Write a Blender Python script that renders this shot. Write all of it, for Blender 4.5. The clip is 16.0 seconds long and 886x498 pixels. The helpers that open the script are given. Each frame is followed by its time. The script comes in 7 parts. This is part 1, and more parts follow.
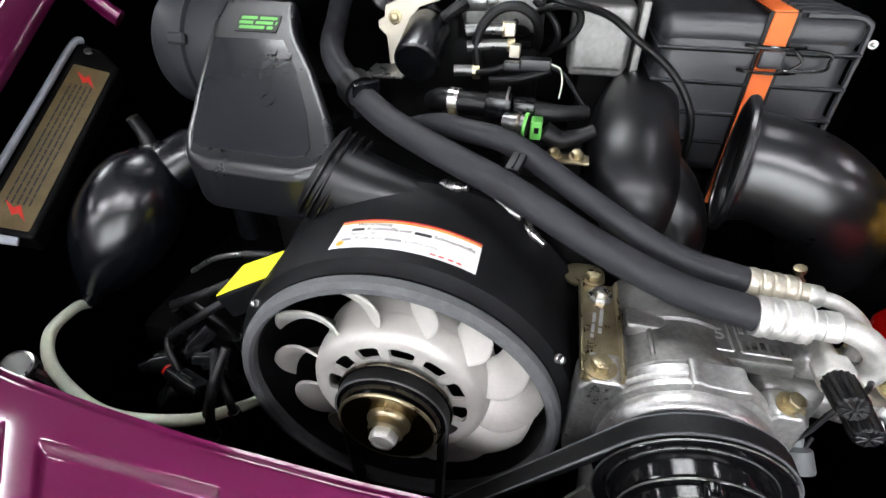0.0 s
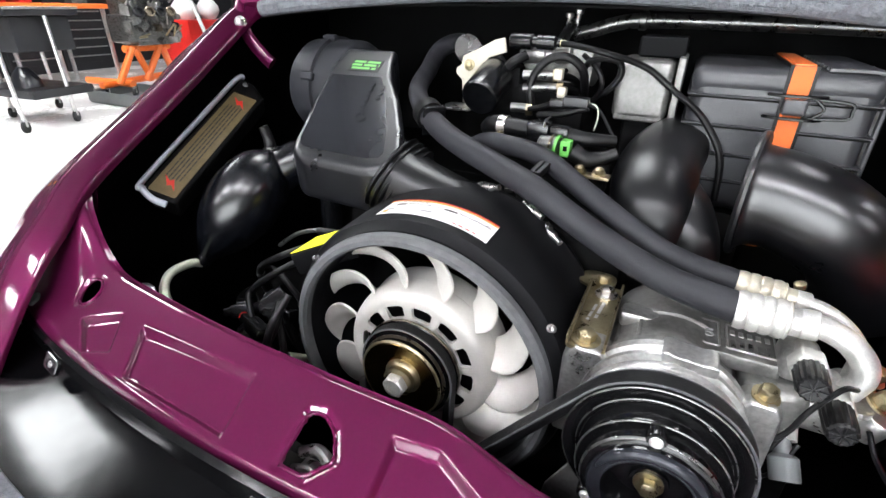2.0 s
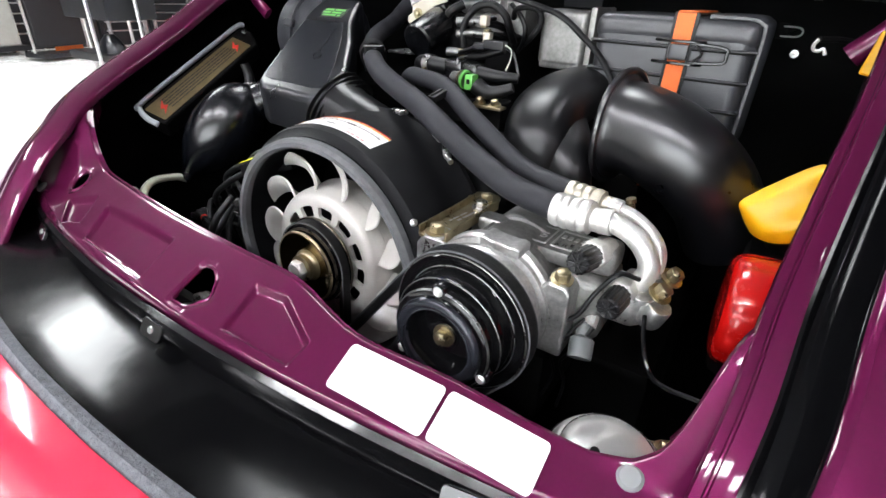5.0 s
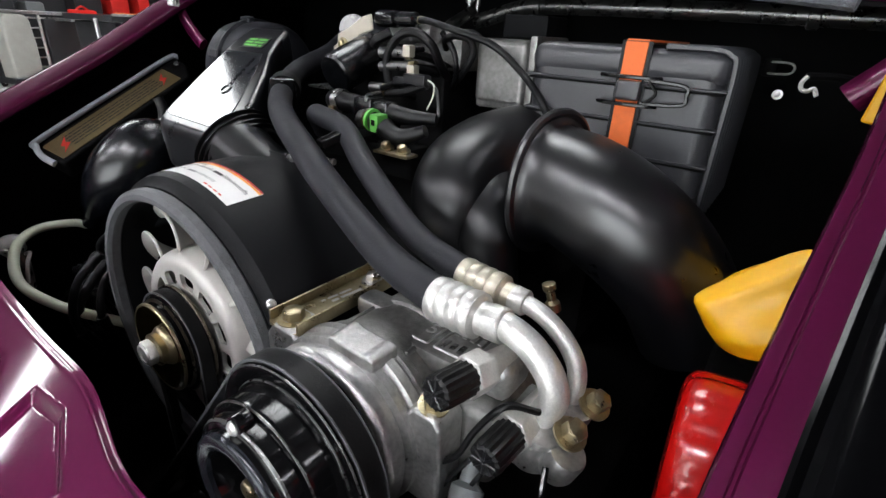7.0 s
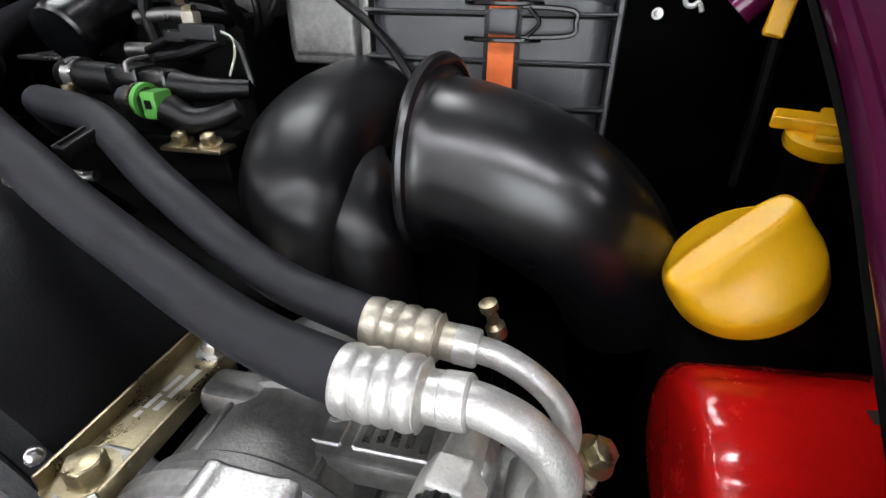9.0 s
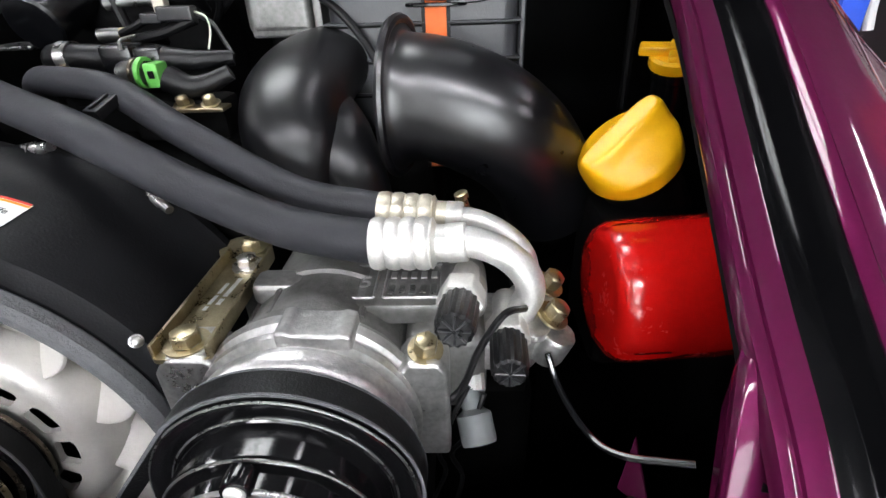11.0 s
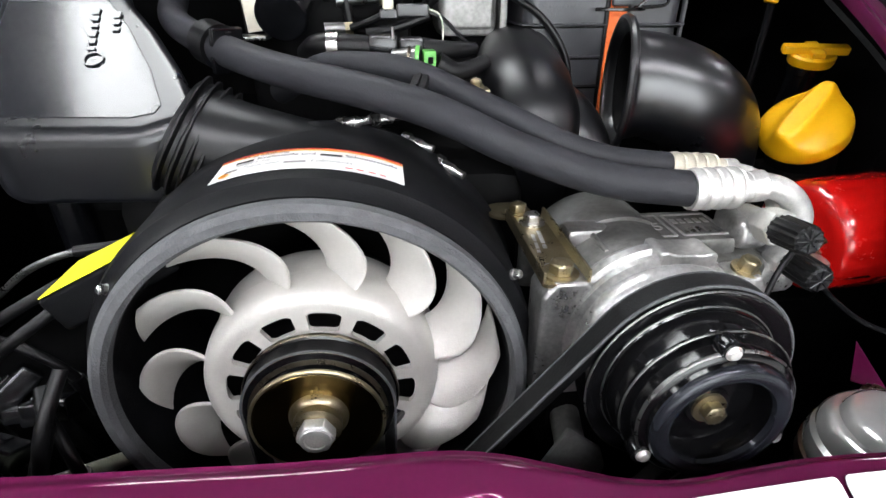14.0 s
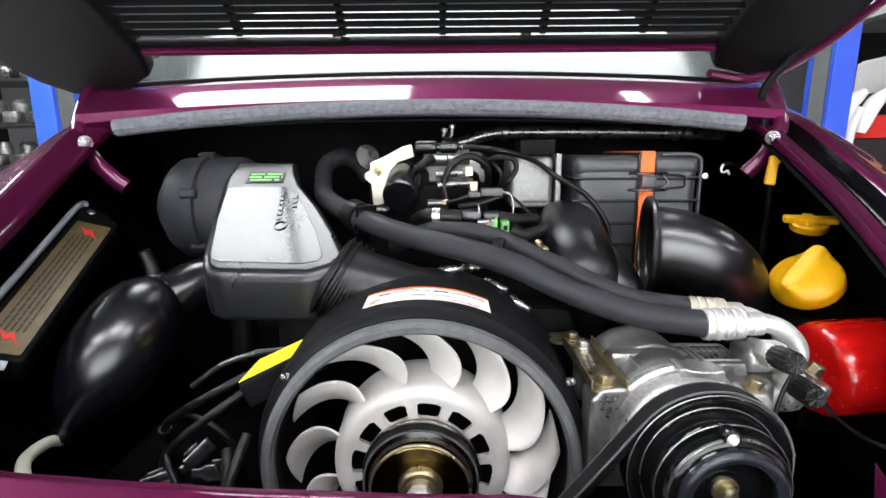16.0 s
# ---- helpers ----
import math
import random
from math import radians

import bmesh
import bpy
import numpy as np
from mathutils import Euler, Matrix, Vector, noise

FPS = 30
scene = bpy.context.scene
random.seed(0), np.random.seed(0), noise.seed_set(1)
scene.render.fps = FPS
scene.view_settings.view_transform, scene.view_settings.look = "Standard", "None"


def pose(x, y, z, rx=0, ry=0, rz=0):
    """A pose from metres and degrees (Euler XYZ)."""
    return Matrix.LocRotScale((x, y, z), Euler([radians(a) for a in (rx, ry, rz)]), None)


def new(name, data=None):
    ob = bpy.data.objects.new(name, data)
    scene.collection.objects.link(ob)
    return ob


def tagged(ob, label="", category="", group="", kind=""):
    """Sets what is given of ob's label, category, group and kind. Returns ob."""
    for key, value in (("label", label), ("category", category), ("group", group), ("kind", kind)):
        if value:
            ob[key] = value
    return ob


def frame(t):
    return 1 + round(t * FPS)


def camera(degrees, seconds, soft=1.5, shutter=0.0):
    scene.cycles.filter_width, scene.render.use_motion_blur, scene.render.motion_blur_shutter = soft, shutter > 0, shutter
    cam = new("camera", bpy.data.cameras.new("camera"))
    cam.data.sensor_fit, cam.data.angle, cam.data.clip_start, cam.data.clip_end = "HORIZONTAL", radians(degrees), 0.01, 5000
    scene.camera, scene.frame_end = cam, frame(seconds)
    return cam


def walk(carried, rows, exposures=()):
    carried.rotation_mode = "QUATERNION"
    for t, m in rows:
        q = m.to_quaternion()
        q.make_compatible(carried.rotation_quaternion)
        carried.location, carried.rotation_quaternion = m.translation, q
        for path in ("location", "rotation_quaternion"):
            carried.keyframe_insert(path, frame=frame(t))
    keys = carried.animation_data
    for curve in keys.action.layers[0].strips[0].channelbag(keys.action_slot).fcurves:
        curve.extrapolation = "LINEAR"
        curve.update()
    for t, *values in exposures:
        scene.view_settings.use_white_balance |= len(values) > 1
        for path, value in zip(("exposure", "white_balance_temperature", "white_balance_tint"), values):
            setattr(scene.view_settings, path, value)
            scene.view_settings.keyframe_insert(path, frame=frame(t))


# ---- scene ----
cam = camera(84.7, 16.0)
METRES, EYE, TILT, LEAN, TURN, OX, OY = 1.225, 1.004, -37.0, 0.0, 12.2, 0.093, -0.243
ROWS = [
    (0.0, 0.0, 0.0, 0.0, 0.0, 0.0, -0.0),
    (0.5, 0.0259, 0.0056, -0.0158, 4.69, 2.12, -3.5),
    (1.0, 0.0381, 0.0049, -0.0315, 6.51, 4.75, -5.2),
    (1.5, 0.0475, -0.0233, -0.0531, 9.58, 7.97, -7.61),
    (2.0, 0.0591, -0.0484, -0.0774, 10.58, 9.53, -8.99),
    (2.5, 0.0746, -0.059, -0.0985, 10.77, 9.66, -9.49),
    (3.0, 0.0897, -0.07, -0.1209, 10.73, 9.11, -9.75),
    (3.5, 0.1105, -0.0698, -0.1378, 10.76, 8.24, -10.91),
    (6.0, 0.2545, -0.0242, -0.0902, 21.1, 7.93, -17.35),
    (6.5, 0.2623, 0.0033, -0.067, 21.88, 10.22, -18.38),
    (7.0, 0.2558, 0.0417, -0.0567, 17.65, 10.79, -16.48),
    (7.5, 0.234, 0.0719, -0.0434, 11.7, 10.98, -11.99),
    (8.0, 0.2138, 0.0955, -0.0349, 6.89, 10.59, -7.61),
    (8.5, 0.2092, 0.1122, -0.0251, 2.86, 10.72, -4.3),
    (9.0, 0.2037, 0.1156, -0.0196, -0.13, 8.7, -0.63),
    (9.5, 0.1939, 0.1102, -0.0314, -1.99, 6.01, 2.11),
    (12.0, 0.1444, 0.0341, -0.0859, -9.68, 7.32, 9.38),
    (12.5, 0.0996, 0.0334, -0.0859, -10.18, 6.8, 9.19),
    (13.0, 0.0508, 0.0424, -0.0872, -12.86, 6.02, 10.22),
    (13.5, 0.0076, 0.0517, -0.0822, -14.2, 5.97, 11.19),
    (14.0, -0.0338, 0.0587, -0.0779, -15.04, 7.75, 11.09),
    (14.5, -0.0733, 0.048, -0.0743, -13.27, 11.55, 10.54),
    (15.0, -0.0871, 0.0184, -0.0823, -10.99, 14.78, 8.97),
    (15.5, -0.0848, -0.0242, -0.1045, -10.3, 18.43, 8.5),
    (16.0, -0.0801, -0.035, -0.112, -9.38, 25.11, 7.5),
]
walk(cam, [(t, pose(OX, OY, EYE, TILT, LEAN, TURN) @ pose(METRES * x, METRES * y, METRES * z, 90 + pitch, roll, yaw)) for t, x, y, z, yaw, pitch, roll in ROWS],
     exposures=((0.0, -0.13), (1.0, -0.06), (2.0, 0.15), (3.5, 0.1), (6.0, -0.26), (7.0, -0.64), (9.0, -0.62), (9.5, -0.55), (12.0, 0.1), (13.5, 0.03), (14.0, -0.06), (15.0, -0.12), (16.0, -0.08)))

# ---- light ----
world = bpy.data.worlds.new("garage_air")
world.use_nodes = True
world.node_tree.nodes["Background"].inputs[0].default_value = (0.8, 0.9, 1.0, 1)
world.node_tree.nodes["Background"].inputs[1].default_value = 0.05
scene.world = world
scene.view_settings.exposure = 0.0


# ceiling lamps: place and size
LIGHTS = ((1.1, 0.68, 0.10, 0.9), (3.7, 0.6, 0.15, 1.0),
          (-1.6, -3.0, 1.3, 0.45), (0.2, -2.6, 1.3, 0.45), (1.9, -3.0, 1.3, 0.45), (-3.2, -4.6, 1.4, 0.4),
          (-5.6, 2.8, 0.5, 1.4), (-5.0, -2.6, 0.5, 1.4), (5.4, -2.6, 0.5, 1.0))


PANELS = ((-0.86, 0.92, 1.35, 0.92), (-4.35, 0.52, 1.7, 1.3))
GLOW_PANELS = ((0.0, 5.0, 4.4, 4.0),)   # large dim glowing panel, added so the rear window reflects pale


# ---- materials ----
def mat(name, base, rough=0.5, metal=0.0, vary=0.15, scale=40.0, bump=0.0, bscale=300.0, coat=0.0, rvary=0.12,
        base2=None, emit=0.0, trans=0.0, stretch=(1, 1, 1), worn=0.5, rand=0.0, spec=0.5, wound=0.0):
    """Principled surface with two scales of colour and gloss variation and a fine relief."""
    m = bpy.data.materials.new(name)
    m.use_nodes = True
    n, l = m.node_tree.nodes, m.node_tree.links
    b = n["Principled BSDF"]
    b.inputs["Metallic"].default_value = metal
    b.inputs["Specular IOR Level"].default_value = spec
    b.inputs["Coat Weight"].default_value = coat
    b.inputs["Coat Roughness"].default_value = 0.07
    b.inputs["Transmission Weight"].default_value = trans
    co = n.new("ShaderNodeTexCoord")
    mp = n.new("ShaderNodeMapping")
    mp.inputs["Scale"].default_value = stretch
    l.new(co.outputs["Object"], mp.inputs[0])
    big, fine = n.new("ShaderNodeTexNoise"), n.new("ShaderNodeTexNoise")
    for node, s, d in ((big, scale, 4.0), (fine, scale * 9, 3.0)):
        node.inputs["Scale"].default_value = s
        node.inputs["Detail"].default_value = d
        l.new(mp.outputs[0], node.inputs["Vector"])
    add = n.new("ShaderNodeMath")
    add.operation = "ADD"
    half = n.new("ShaderNodeMath")
    half.operation = "MULTIPLY"
    half.inputs[1].default_value = worn
    l.new(fine.outputs[0], half.inputs[0])
    l.new(big.outputs[0], add.inputs[0])
    l.new(half.outputs[0], add.inputs[1])
    ramp = n.new("ShaderNodeMapRange")
    ramp.inputs[1].default_value, ramp.inputs[2].default_value = 0.35, 1.15
    l.new(add.outputs[0], ramp.inputs[0])
    mix = n.new("ShaderNodeMix")
    mix.data_type = "RGBA"
    c2 = base2 or tuple(min(1, c * (1 + vary)) for c in base)
    mix.inputs[6].default_value = (*[c * (1 - vary) for c in base], 1)
    mix.inputs[7].default_value = (*c2, 1)
    l.new(ramp.outputs[0], mix.inputs[0])
    last = mix.outputs[2]
    if rand:
        info, br = n.new("ShaderNodeObjectInfo"), n.new("ShaderNodeHueSaturation")
        mr = n.new("ShaderNodeMapRange")
        mr.inputs[3].default_value, mr.inputs[4].default_value = 1 - rand, 1 + rand
        l.new(info.outputs["Random"], mr.inputs[0])
        l.new(mr.outputs[0], br.inputs["Value"])
        l.new(last, br.inputs["Color"])
        last = br.outputs[0]
    l.new(last, b.inputs["Base Color"])
    rr = n.new("ShaderNodeMapRange")
    rr.inputs[3].default_value, rr.inputs[4].default_value = max(0.02, rough - rvary), min(1, rough + rvary)
    l.new(ramp.outputs[0], rr.inputs[0])
    l.new(rr.outputs[0], b.inputs["Roughness"])
    if bump:
        nb, bp = n.new("ShaderNodeTexNoise"), n.new("ShaderNodeBump")
        nb.inputs["Scale"].default_value, nb.inputs["Detail"].default_value = bscale, 4
        l.new(mp.outputs[0], nb.inputs["Vector"])
        bp.inputs["Strength"].default_value, bp.inputs["Distance"].default_value = bump, 0.002
        l.new(nb.outputs[0], bp.inputs["Height"])
        l.new(bp.outputs[0], b.inputs["Normal"])
    if wound:
        wv, bw_ = n.new("ShaderNodeTexWave"), n.new("ShaderNodeBump")
        wv.bands_direction = "DIAGONAL"
        wv.inputs["Scale"].default_value, wv.inputs["Distortion"].default_value = wound, 0.6
        l.new(mp.outputs[0], wv.inputs["Vector"])
        bw_.inputs["Strength"].default_value, bw_.inputs["Distance"].default_value = 0.30, 0.0013
        l.new(wv.outputs["Fac"], bw_.inputs["Height"])
        if bump:
            l.new(bp.outputs[0], bw_.inputs["Normal"])
        l.new(bw_.outputs[0], b.inputs["Normal"])
    if emit:
        b.inputs["Emission Color"].default_value = (*base, 1)
        b.inputs["Emission Strength"].default_value = emit
    return m


PURPLE = mat("purple_paint", (0.096, 0.0068, 0.042), 0.42, 0.55, 0.08, 400, 0.28, 30, coat=1.0, rvary=0.02, spec=0.0)
LID_BLACK = mat("lid_underside_black", (0.003, 0.003, 0.0035), 0.5, 0, 0.4, 20, 0.15, 200, spec=0.12)
BLACK_PAINT = mat("black_gloss_paint", (0.003, 0.003, 0.0035), 0.14, 0, 0.3, 30, 0.05, 120, coat=0.4)
GUTTER_BLACK = mat("gutter_black", (0.003, 0.003, 0.0035), 0.14, 0, 0.4, 12, 0.04, 60, rvary=0.08, spec=0.2)
# black taken near zero, so the bay's deep shade is in the colour
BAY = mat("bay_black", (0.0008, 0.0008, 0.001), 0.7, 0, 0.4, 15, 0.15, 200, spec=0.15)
PLASTIC = mat("black_plastic", (0.0026, 0.0028, 0.0036), 0.26, 0, 0.3, 9, 0, 500, rvary=0.03, worn=0.2, spec=0.7)
ELBOW_BLACK = mat("satin_black_plastic", (0.0030, 0.0031, 0.0040), 0.31, 0, 0.35, 18, 0.03, 90, rvary=0.06, worn=0.4, spec=0.95)
PLASTIC_GREY = mat("grey_black_plastic", (0.0060, 0.0064, 0.0082), 0.30, 0, 0.25, 14, 0.03, 200, rvary=0.05, worn=0.4, spec=0.6)
RESERVOIR = mat("satin_reservoir_plastic", (0.0030, 0.0034, 0.0050), 0.26, 0, 0.3, 16, 0.05, 90, rvary=0.05, worn=0.3, spec=0.6)
BOX_GREY = mat("box_grey_plastic", (0.026, 0.027, 0.031), 0.40, 0, 0.22, 22, 0.12, 450, spec=0.7)
SATIN = mat("satin_black", (0.0026, 0.0028, 0.0034), 0.52, 0, 0.3, 40, 0.1, 700, spec=0.09)
SHROUD = mat("shroud_paint", (0.0055, 0.0057, 0.0066), 0.50, 0, 0.3, 40, 0.1, 700, spec=0.13)
RIM_GREY = mat("rim_grey", (0.088, 0.090, 0.095), 0.62, 0, 0.35, 120, 0.4, 700)
RUBBER = mat("hose_rubber", (0.022, 0.0222, 0.0262), 0.55, 0, 0.35, 50, 0.14, 500, wound=22.0, spec=0.28)
RUBBER_DK = mat("dark_rubber", (0.0035, 0.0035, 0.004), 0.40, 0, 0.3, 60, 0.15, 500, spec=0.3)
ALU = mat("cast_aluminium", (0.40, 0.395, 0.385), 0.34, 0.88, 0.55, 34, 0.14, 800, base2=(0.76, 0.755, 0.74))
ALU_DULL = mat("dull_aluminium", (0.19, 0.186, 0.178), 0.46, 0.75, 0.55, 26, 0.16, 700, base2=(0.40, 0.395, 0.38))
FAN = mat("fan_silver", (0.58, 0.56, 0.525), 0.42, 0.25, 0.10, 50, 0.15, 900, rvary=0.08)
ZINC = mat("zinc_plate", (0.72, 0.71, 0.68), 0.40, 0.70, 0.28, 90, 0.2, 700, rvary=0.14)
ZINC_WARM = mat("warm_zinc", (0.58, 0.54, 0.44), 0.40, 0.75, 0.25, 90, 0.2, 700, rvary=0.12)
GOLD = mat("yellow_zinc", (0.36, 0.295, 0.175), 0.32, 0.95, 0.35, 90, 0.12, 900, base2=(0.54, 0.47, 0.31))
STEEL = mat("steel", (0.55, 0.54, 0.53), 0.30, 1.0, 0.2, 150)
STEEL_DK = mat("dark_steel", (0.17, 0.17, 0.165), 0.30, 0.9, 0.3, 90)
DISH = mat("dark_olive_zinc", (0.16, 0.12, 0.048), 0.22, 1.0, 0.3, 70, 0.05, 500, base2=(0.30, 0.215, 0.085), rvary=0.05)
WORN_BRONZE = mat("worn_bronze_edge", (0.25, 0.21, 0.15), 0.3, 0.9, 0.3, 120, 0.1, 900, base2=(0.12, 0.10, 0.08))
PULLEY = mat("pulley_black", (0.004, 0.004, 0.0045), 0.13, 0.0, 0.3, 60, rvary=0.02, spec=0.45)
CLUTCH = mat("clutch_grey", (0.020, 0.022, 0.028), 0.18, 0.4, 0.1, 60, rvary=0.02)
BELT = mat("belt_rubber", (0.0045, 0.0045, 0.005), 0.45, 0, 0.25, 80, 0.2, 900, spec=0.25)
CAN = mat("pale_can_metal", (0.70, 0.695, 0.68), 0.20, 0.65, 0.12, 25, 0.02, 400, rvary=0.04, worn=0.2)
YELLOW = mat("yellow_plastic", (0.78, 0.40, 0.004), 0.38, 0, 0.08, 60, 0.05, 500)
YELLOW_PALE = mat("yellow_label", (0.86, 0.78, 0.02), 0.5, 0, 0.05, 60)
RED = mat("red_enamel", (0.50, 0.006, 0.005), 0.22, 0, 0.08, 40, coat=0.8)
ORANGE = mat("orange_strap", (0.80, 0.16, 0.03), 0.55, 0, 0.10, 200, 0.3, 1500)
WHITE = mat("white_label", (0.82, 0.82, 0.80), 0.45, 0, 0.05, 30)
WHITE_METAL = mat("cream_bracket", (0.54, 0.50, 0.41), 0.4, 0.35, 0.12, 60, 0.1, 500)
TUBE_WHITE = mat("milky_tube", (0.60, 0.63, 0.50), 0.4, 0, 0.10, 80)
INK = mat("black_ink", (0.02, 0.02, 0.02), 0.6)
INK_GREY = mat("grey_ink", (0.28, 0.28, 0.28), 0.6)
INK_RED = mat("red_ink", (0.60, 0.03, 0.02), 0.5)
INK_ORANGE = mat("orange_ink", (0.85, 0.35, 0.02), 0.5)
EDGE_GREY = mat("grey_edge", (0.38, 0.40, 0.44), 0.45, 0, 0.15, 60)
BIN_WHITE = mat("pale_plastic", (0.6, 0.6, 0.58), 0.5, 0, 0.1, 12)
GREEN = mat("green_connector", (0.12, 0.42, 0.08), 0.4, 0, 0.1, 80)
PLATE = mat("decal_plate", (0.12, 0.090, 0.042), 0.4, 0.1, 0.3, 60)
SEAL = mat("seal_foam", (0.10, 0.105, 0.115), 0.85, 0, 0.75, 160, 1.0, 420, worn=1.0)
GLASS = mat("window_glass", (0.10, 0.12, 0.115), 0.10, 0, 0.02, 3, rvary=0.01)
FLOOR = mat("epoxy_floor", (0.86, 0.86, 0.83), 0.25, 0, 0.06, 2.5, 0.03, 60)
WALL = mat("wall_paint", (0.20, 0.205, 0.21), 0.7, 0, 0.1, 1.5, 0.1, 80)
WALL_WHITE = mat("white_wall_paint", (0.74, 0.74, 0.72), 0.6, 0, 0.06, 1.5, 0.1, 80)
WALL_DARK = mat("dark_wall", (0.012, 0.012, 0.014), 0.7, 0, 0.3, 2, 0.1, 60)
CEIL = mat("ceiling_paint", (0.14, 0.14, 0.15), 0.8, 0, 0.06, 1.5)
SOUTH_GLOW = mat("added_south_glow", (0.93, 0.97, 1.0), 0.8, 0, 0.0, 2, emit=7.0)
GLOW_DIM = mat("added_dim_glow", (0.95, 0.98, 1.0), 0.5, 0, 0.0, 2, emit=2.4)
LAMP_SOFT = mat("soft_panel_diffuser", (0.95, 0.98, 1.0), 0.5, 0, 0.0, 2, emit=24.0)
DUCT_GLOSS = mat("satin_duct_rubber", (0.0036, 0.0037, 0.0046), 0.37, 0, 0.3, 22, 0.04, 160, rvary=0.05, worn=0.2, spec=0.5)
BLOWER_GREY = mat("blower_grey", (0.020, 0.021, 0.025), 0.52, 0, 0.2, 30, 0.1, 500, spec=0.25)
FACE_GLOSS = mat("polished_black_plastic", (0.019, 0.020, 0.0235), 0.16, 0, 0.3, 9, 0, 500, rvary=0.03, worn=0.2, spec=0.45)
LAMP = mat("lamp_diffuser", (0.95, 0.95, 1.0), 0.5, 0, 0.0, 2, emit=45.0)
BLUE = mat("blue_paint", (0.02, 0.09, 0.60), 0.35, 0, 0.12, 8, coat=0.3)
CART_GREY = mat("cart_grey", (0.13, 0.14, 0.14), 0.5, 0, 0.2, 12)
HEATER_GREY = mat("heater_grey", (0.34, 0.335, 0.30), 0.55, 0, 0.12, 14, 0.06, 120)
CART_DARK = mat("cart_dark", (0.011, 0.011, 0.013), 0.5, 0, 0.25, 12)
RED_PAINT = mat("red_paint", (0.55, 0.02, 0.015), 0.35, 0, 0.15, 10)
ORANGE_PAINT = mat("orange_paint", (0.80, 0.17, 0.03), 0.4, 0, 0.15, 12)
LENS_CLEAR = mat("clear_lens", (0.55, 0.57, 0.58), 0.08, 0, 0.05, 20, coat=0.5)
LENS = mat("red_lens", (0.62, 0.03, 0.07), 0.12, 0, 0.10, 30, coat=1.0)


# ---- helpers for meshes ----
def cat(ctrl, n=None):
    """Catmull-Rom points through ctrl."""
    c = [Vector(p) for p in ctrl]
    n = n or 8 * (len(c) - 1) + 1
    p = [2 * c[0] - c[1], *c, 2 * c[-1] - c[-2]]
    out = []
    for k in range(n):
        u = min(k / (n - 1) * (len(c) - 1), len(c) - 1 - 1e-6)
        i, f = int(u), u - int(u)
        a, b, d, e = p[i:i + 4]
        out.append(0.5 * (2 * b + (d - a) * f + (2 * a - 5 * b + 4 * d - e) * f * f + (3 * b - a - 3 * d + e) * f ** 3))
    return out


def to(loc, way=(0, 0, 1), up="Y"):
    """A frame at loc whose z axis points along way."""
    return Matrix.Translation(loc) @ Vector(way).to_track_quat("Z", up).to_matrix().to_4x4()


def loft(rings, cap=True, closed=True):
    bm = bmesh.new()
    vs = [[bm.verts.new(p) for p in r] for r in rings]
    k = len(rings[0])
    for a, b in zip(vs[:-1], vs[1:]):
        for i in range(k if closed else k - 1):
            j = (i + 1) % k
            bm.faces.new((a[i], a[j], b[j], b[i]))
    if cap and closed:
        bm.faces.new(vs[0][::-1])
        bm.faces.new(vs[-1])
    bmesh.ops.recalc_face_normals(bm, faces=bm.faces)
    return bm


def oval(c, u, v, a, b, power=2.0, seg=32):
    c, u, v = Vector(c), Vector(u), Vector(v)
    out = []
    for i in range(seg):
        t = 2 * math.pi * i / seg
        x, y = math.cos(t), math.sin(t)
        out.append(c + u * (a * math.copysign(abs(x) ** (2 / power), x)) + v * (b * math.copysign(abs(y) ** (2 / power), y)))
    return out


def tube(ctrl, rad, seg=16, n=None, flat=1.0, cap=True, smooth_path=True):
    """A round tube along a smooth line; rad is a number or a function of 0..1."""
    pts = cat(ctrl, n) if smooth_path else [Vector(p) for p in ctrl]
    rings, ref = [], None
    for i, p in enumerate(pts):
        d = (pts[min(i + 1, len(pts) - 1)] - pts[max(i - 1, 0)]).normalized()
        if ref is None:
            ref = d.orthogonal().normalized()
            if abs(d.z) < 0.9:
                ref = (Vector((0, 0, 1)) - d * d.z).normalized()
        ref = (ref - d * ref.dot(d)).normalized()
        r = rad(i / (len(pts) - 1)) if callable(rad) else rad
        rings.append(oval(p, ref, d.cross(ref), r, r * flat, 2, seg))
    return loft(rings, cap)


def lathe(profile, m=None, seg=48, arc=None):
    """Turns (radius, height) pairs round the local z axis of the frame m."""
    bm = bmesh.new()
    rows = []
    for r, h in profile:
        if r < 1e-6:
            rows.append([bm.verts.new((0, 0, h))])
        else:
            rows.append([bm.verts.new((r * math.cos(2 * math.pi * i / seg), r * math.sin(2 * math.pi * i / seg), h)) for i in range(seg)])
    for a, b in zip(rows[:-1], rows[1:]):
        for i in range(seg):
            j = (i + 1) % seg
            if len(a) == 1 and len(b) == 1:
                break
            if len(a) == 1:
                bm.faces.new((a[0], b[j], b[i]))
            elif len(b) == 1:
                bm.faces.new((a[i], a[j], b[0]))
            else:
                bm.faces.new((a[i], a[j], b[j], b[i]))
    bmesh.ops.recalc_face_normals(bm, faces=bm.faces)
    if m is not None:
        bm.transform(m)
    return bm


def box(c, s, bev=0.003, m=None, segs=2):
    """A box with rounded edges, size s about c, then moved by m."""
    bm = bmesh.new()
    bmesh.ops.create_cube(bm, size=1.0)
    bm.transform(Matrix.Translation(c) @ Matrix.Diagonal((*s, 1)))
    if bev:
        bmesh.ops.bevel(bm, geom=bm.edges[:], offset=min(bev, 0.45 * min(s)), segments=segs, profile=0.5, affect="EDGES")
    if m is not None:
        bm.transform(m)
    return bm


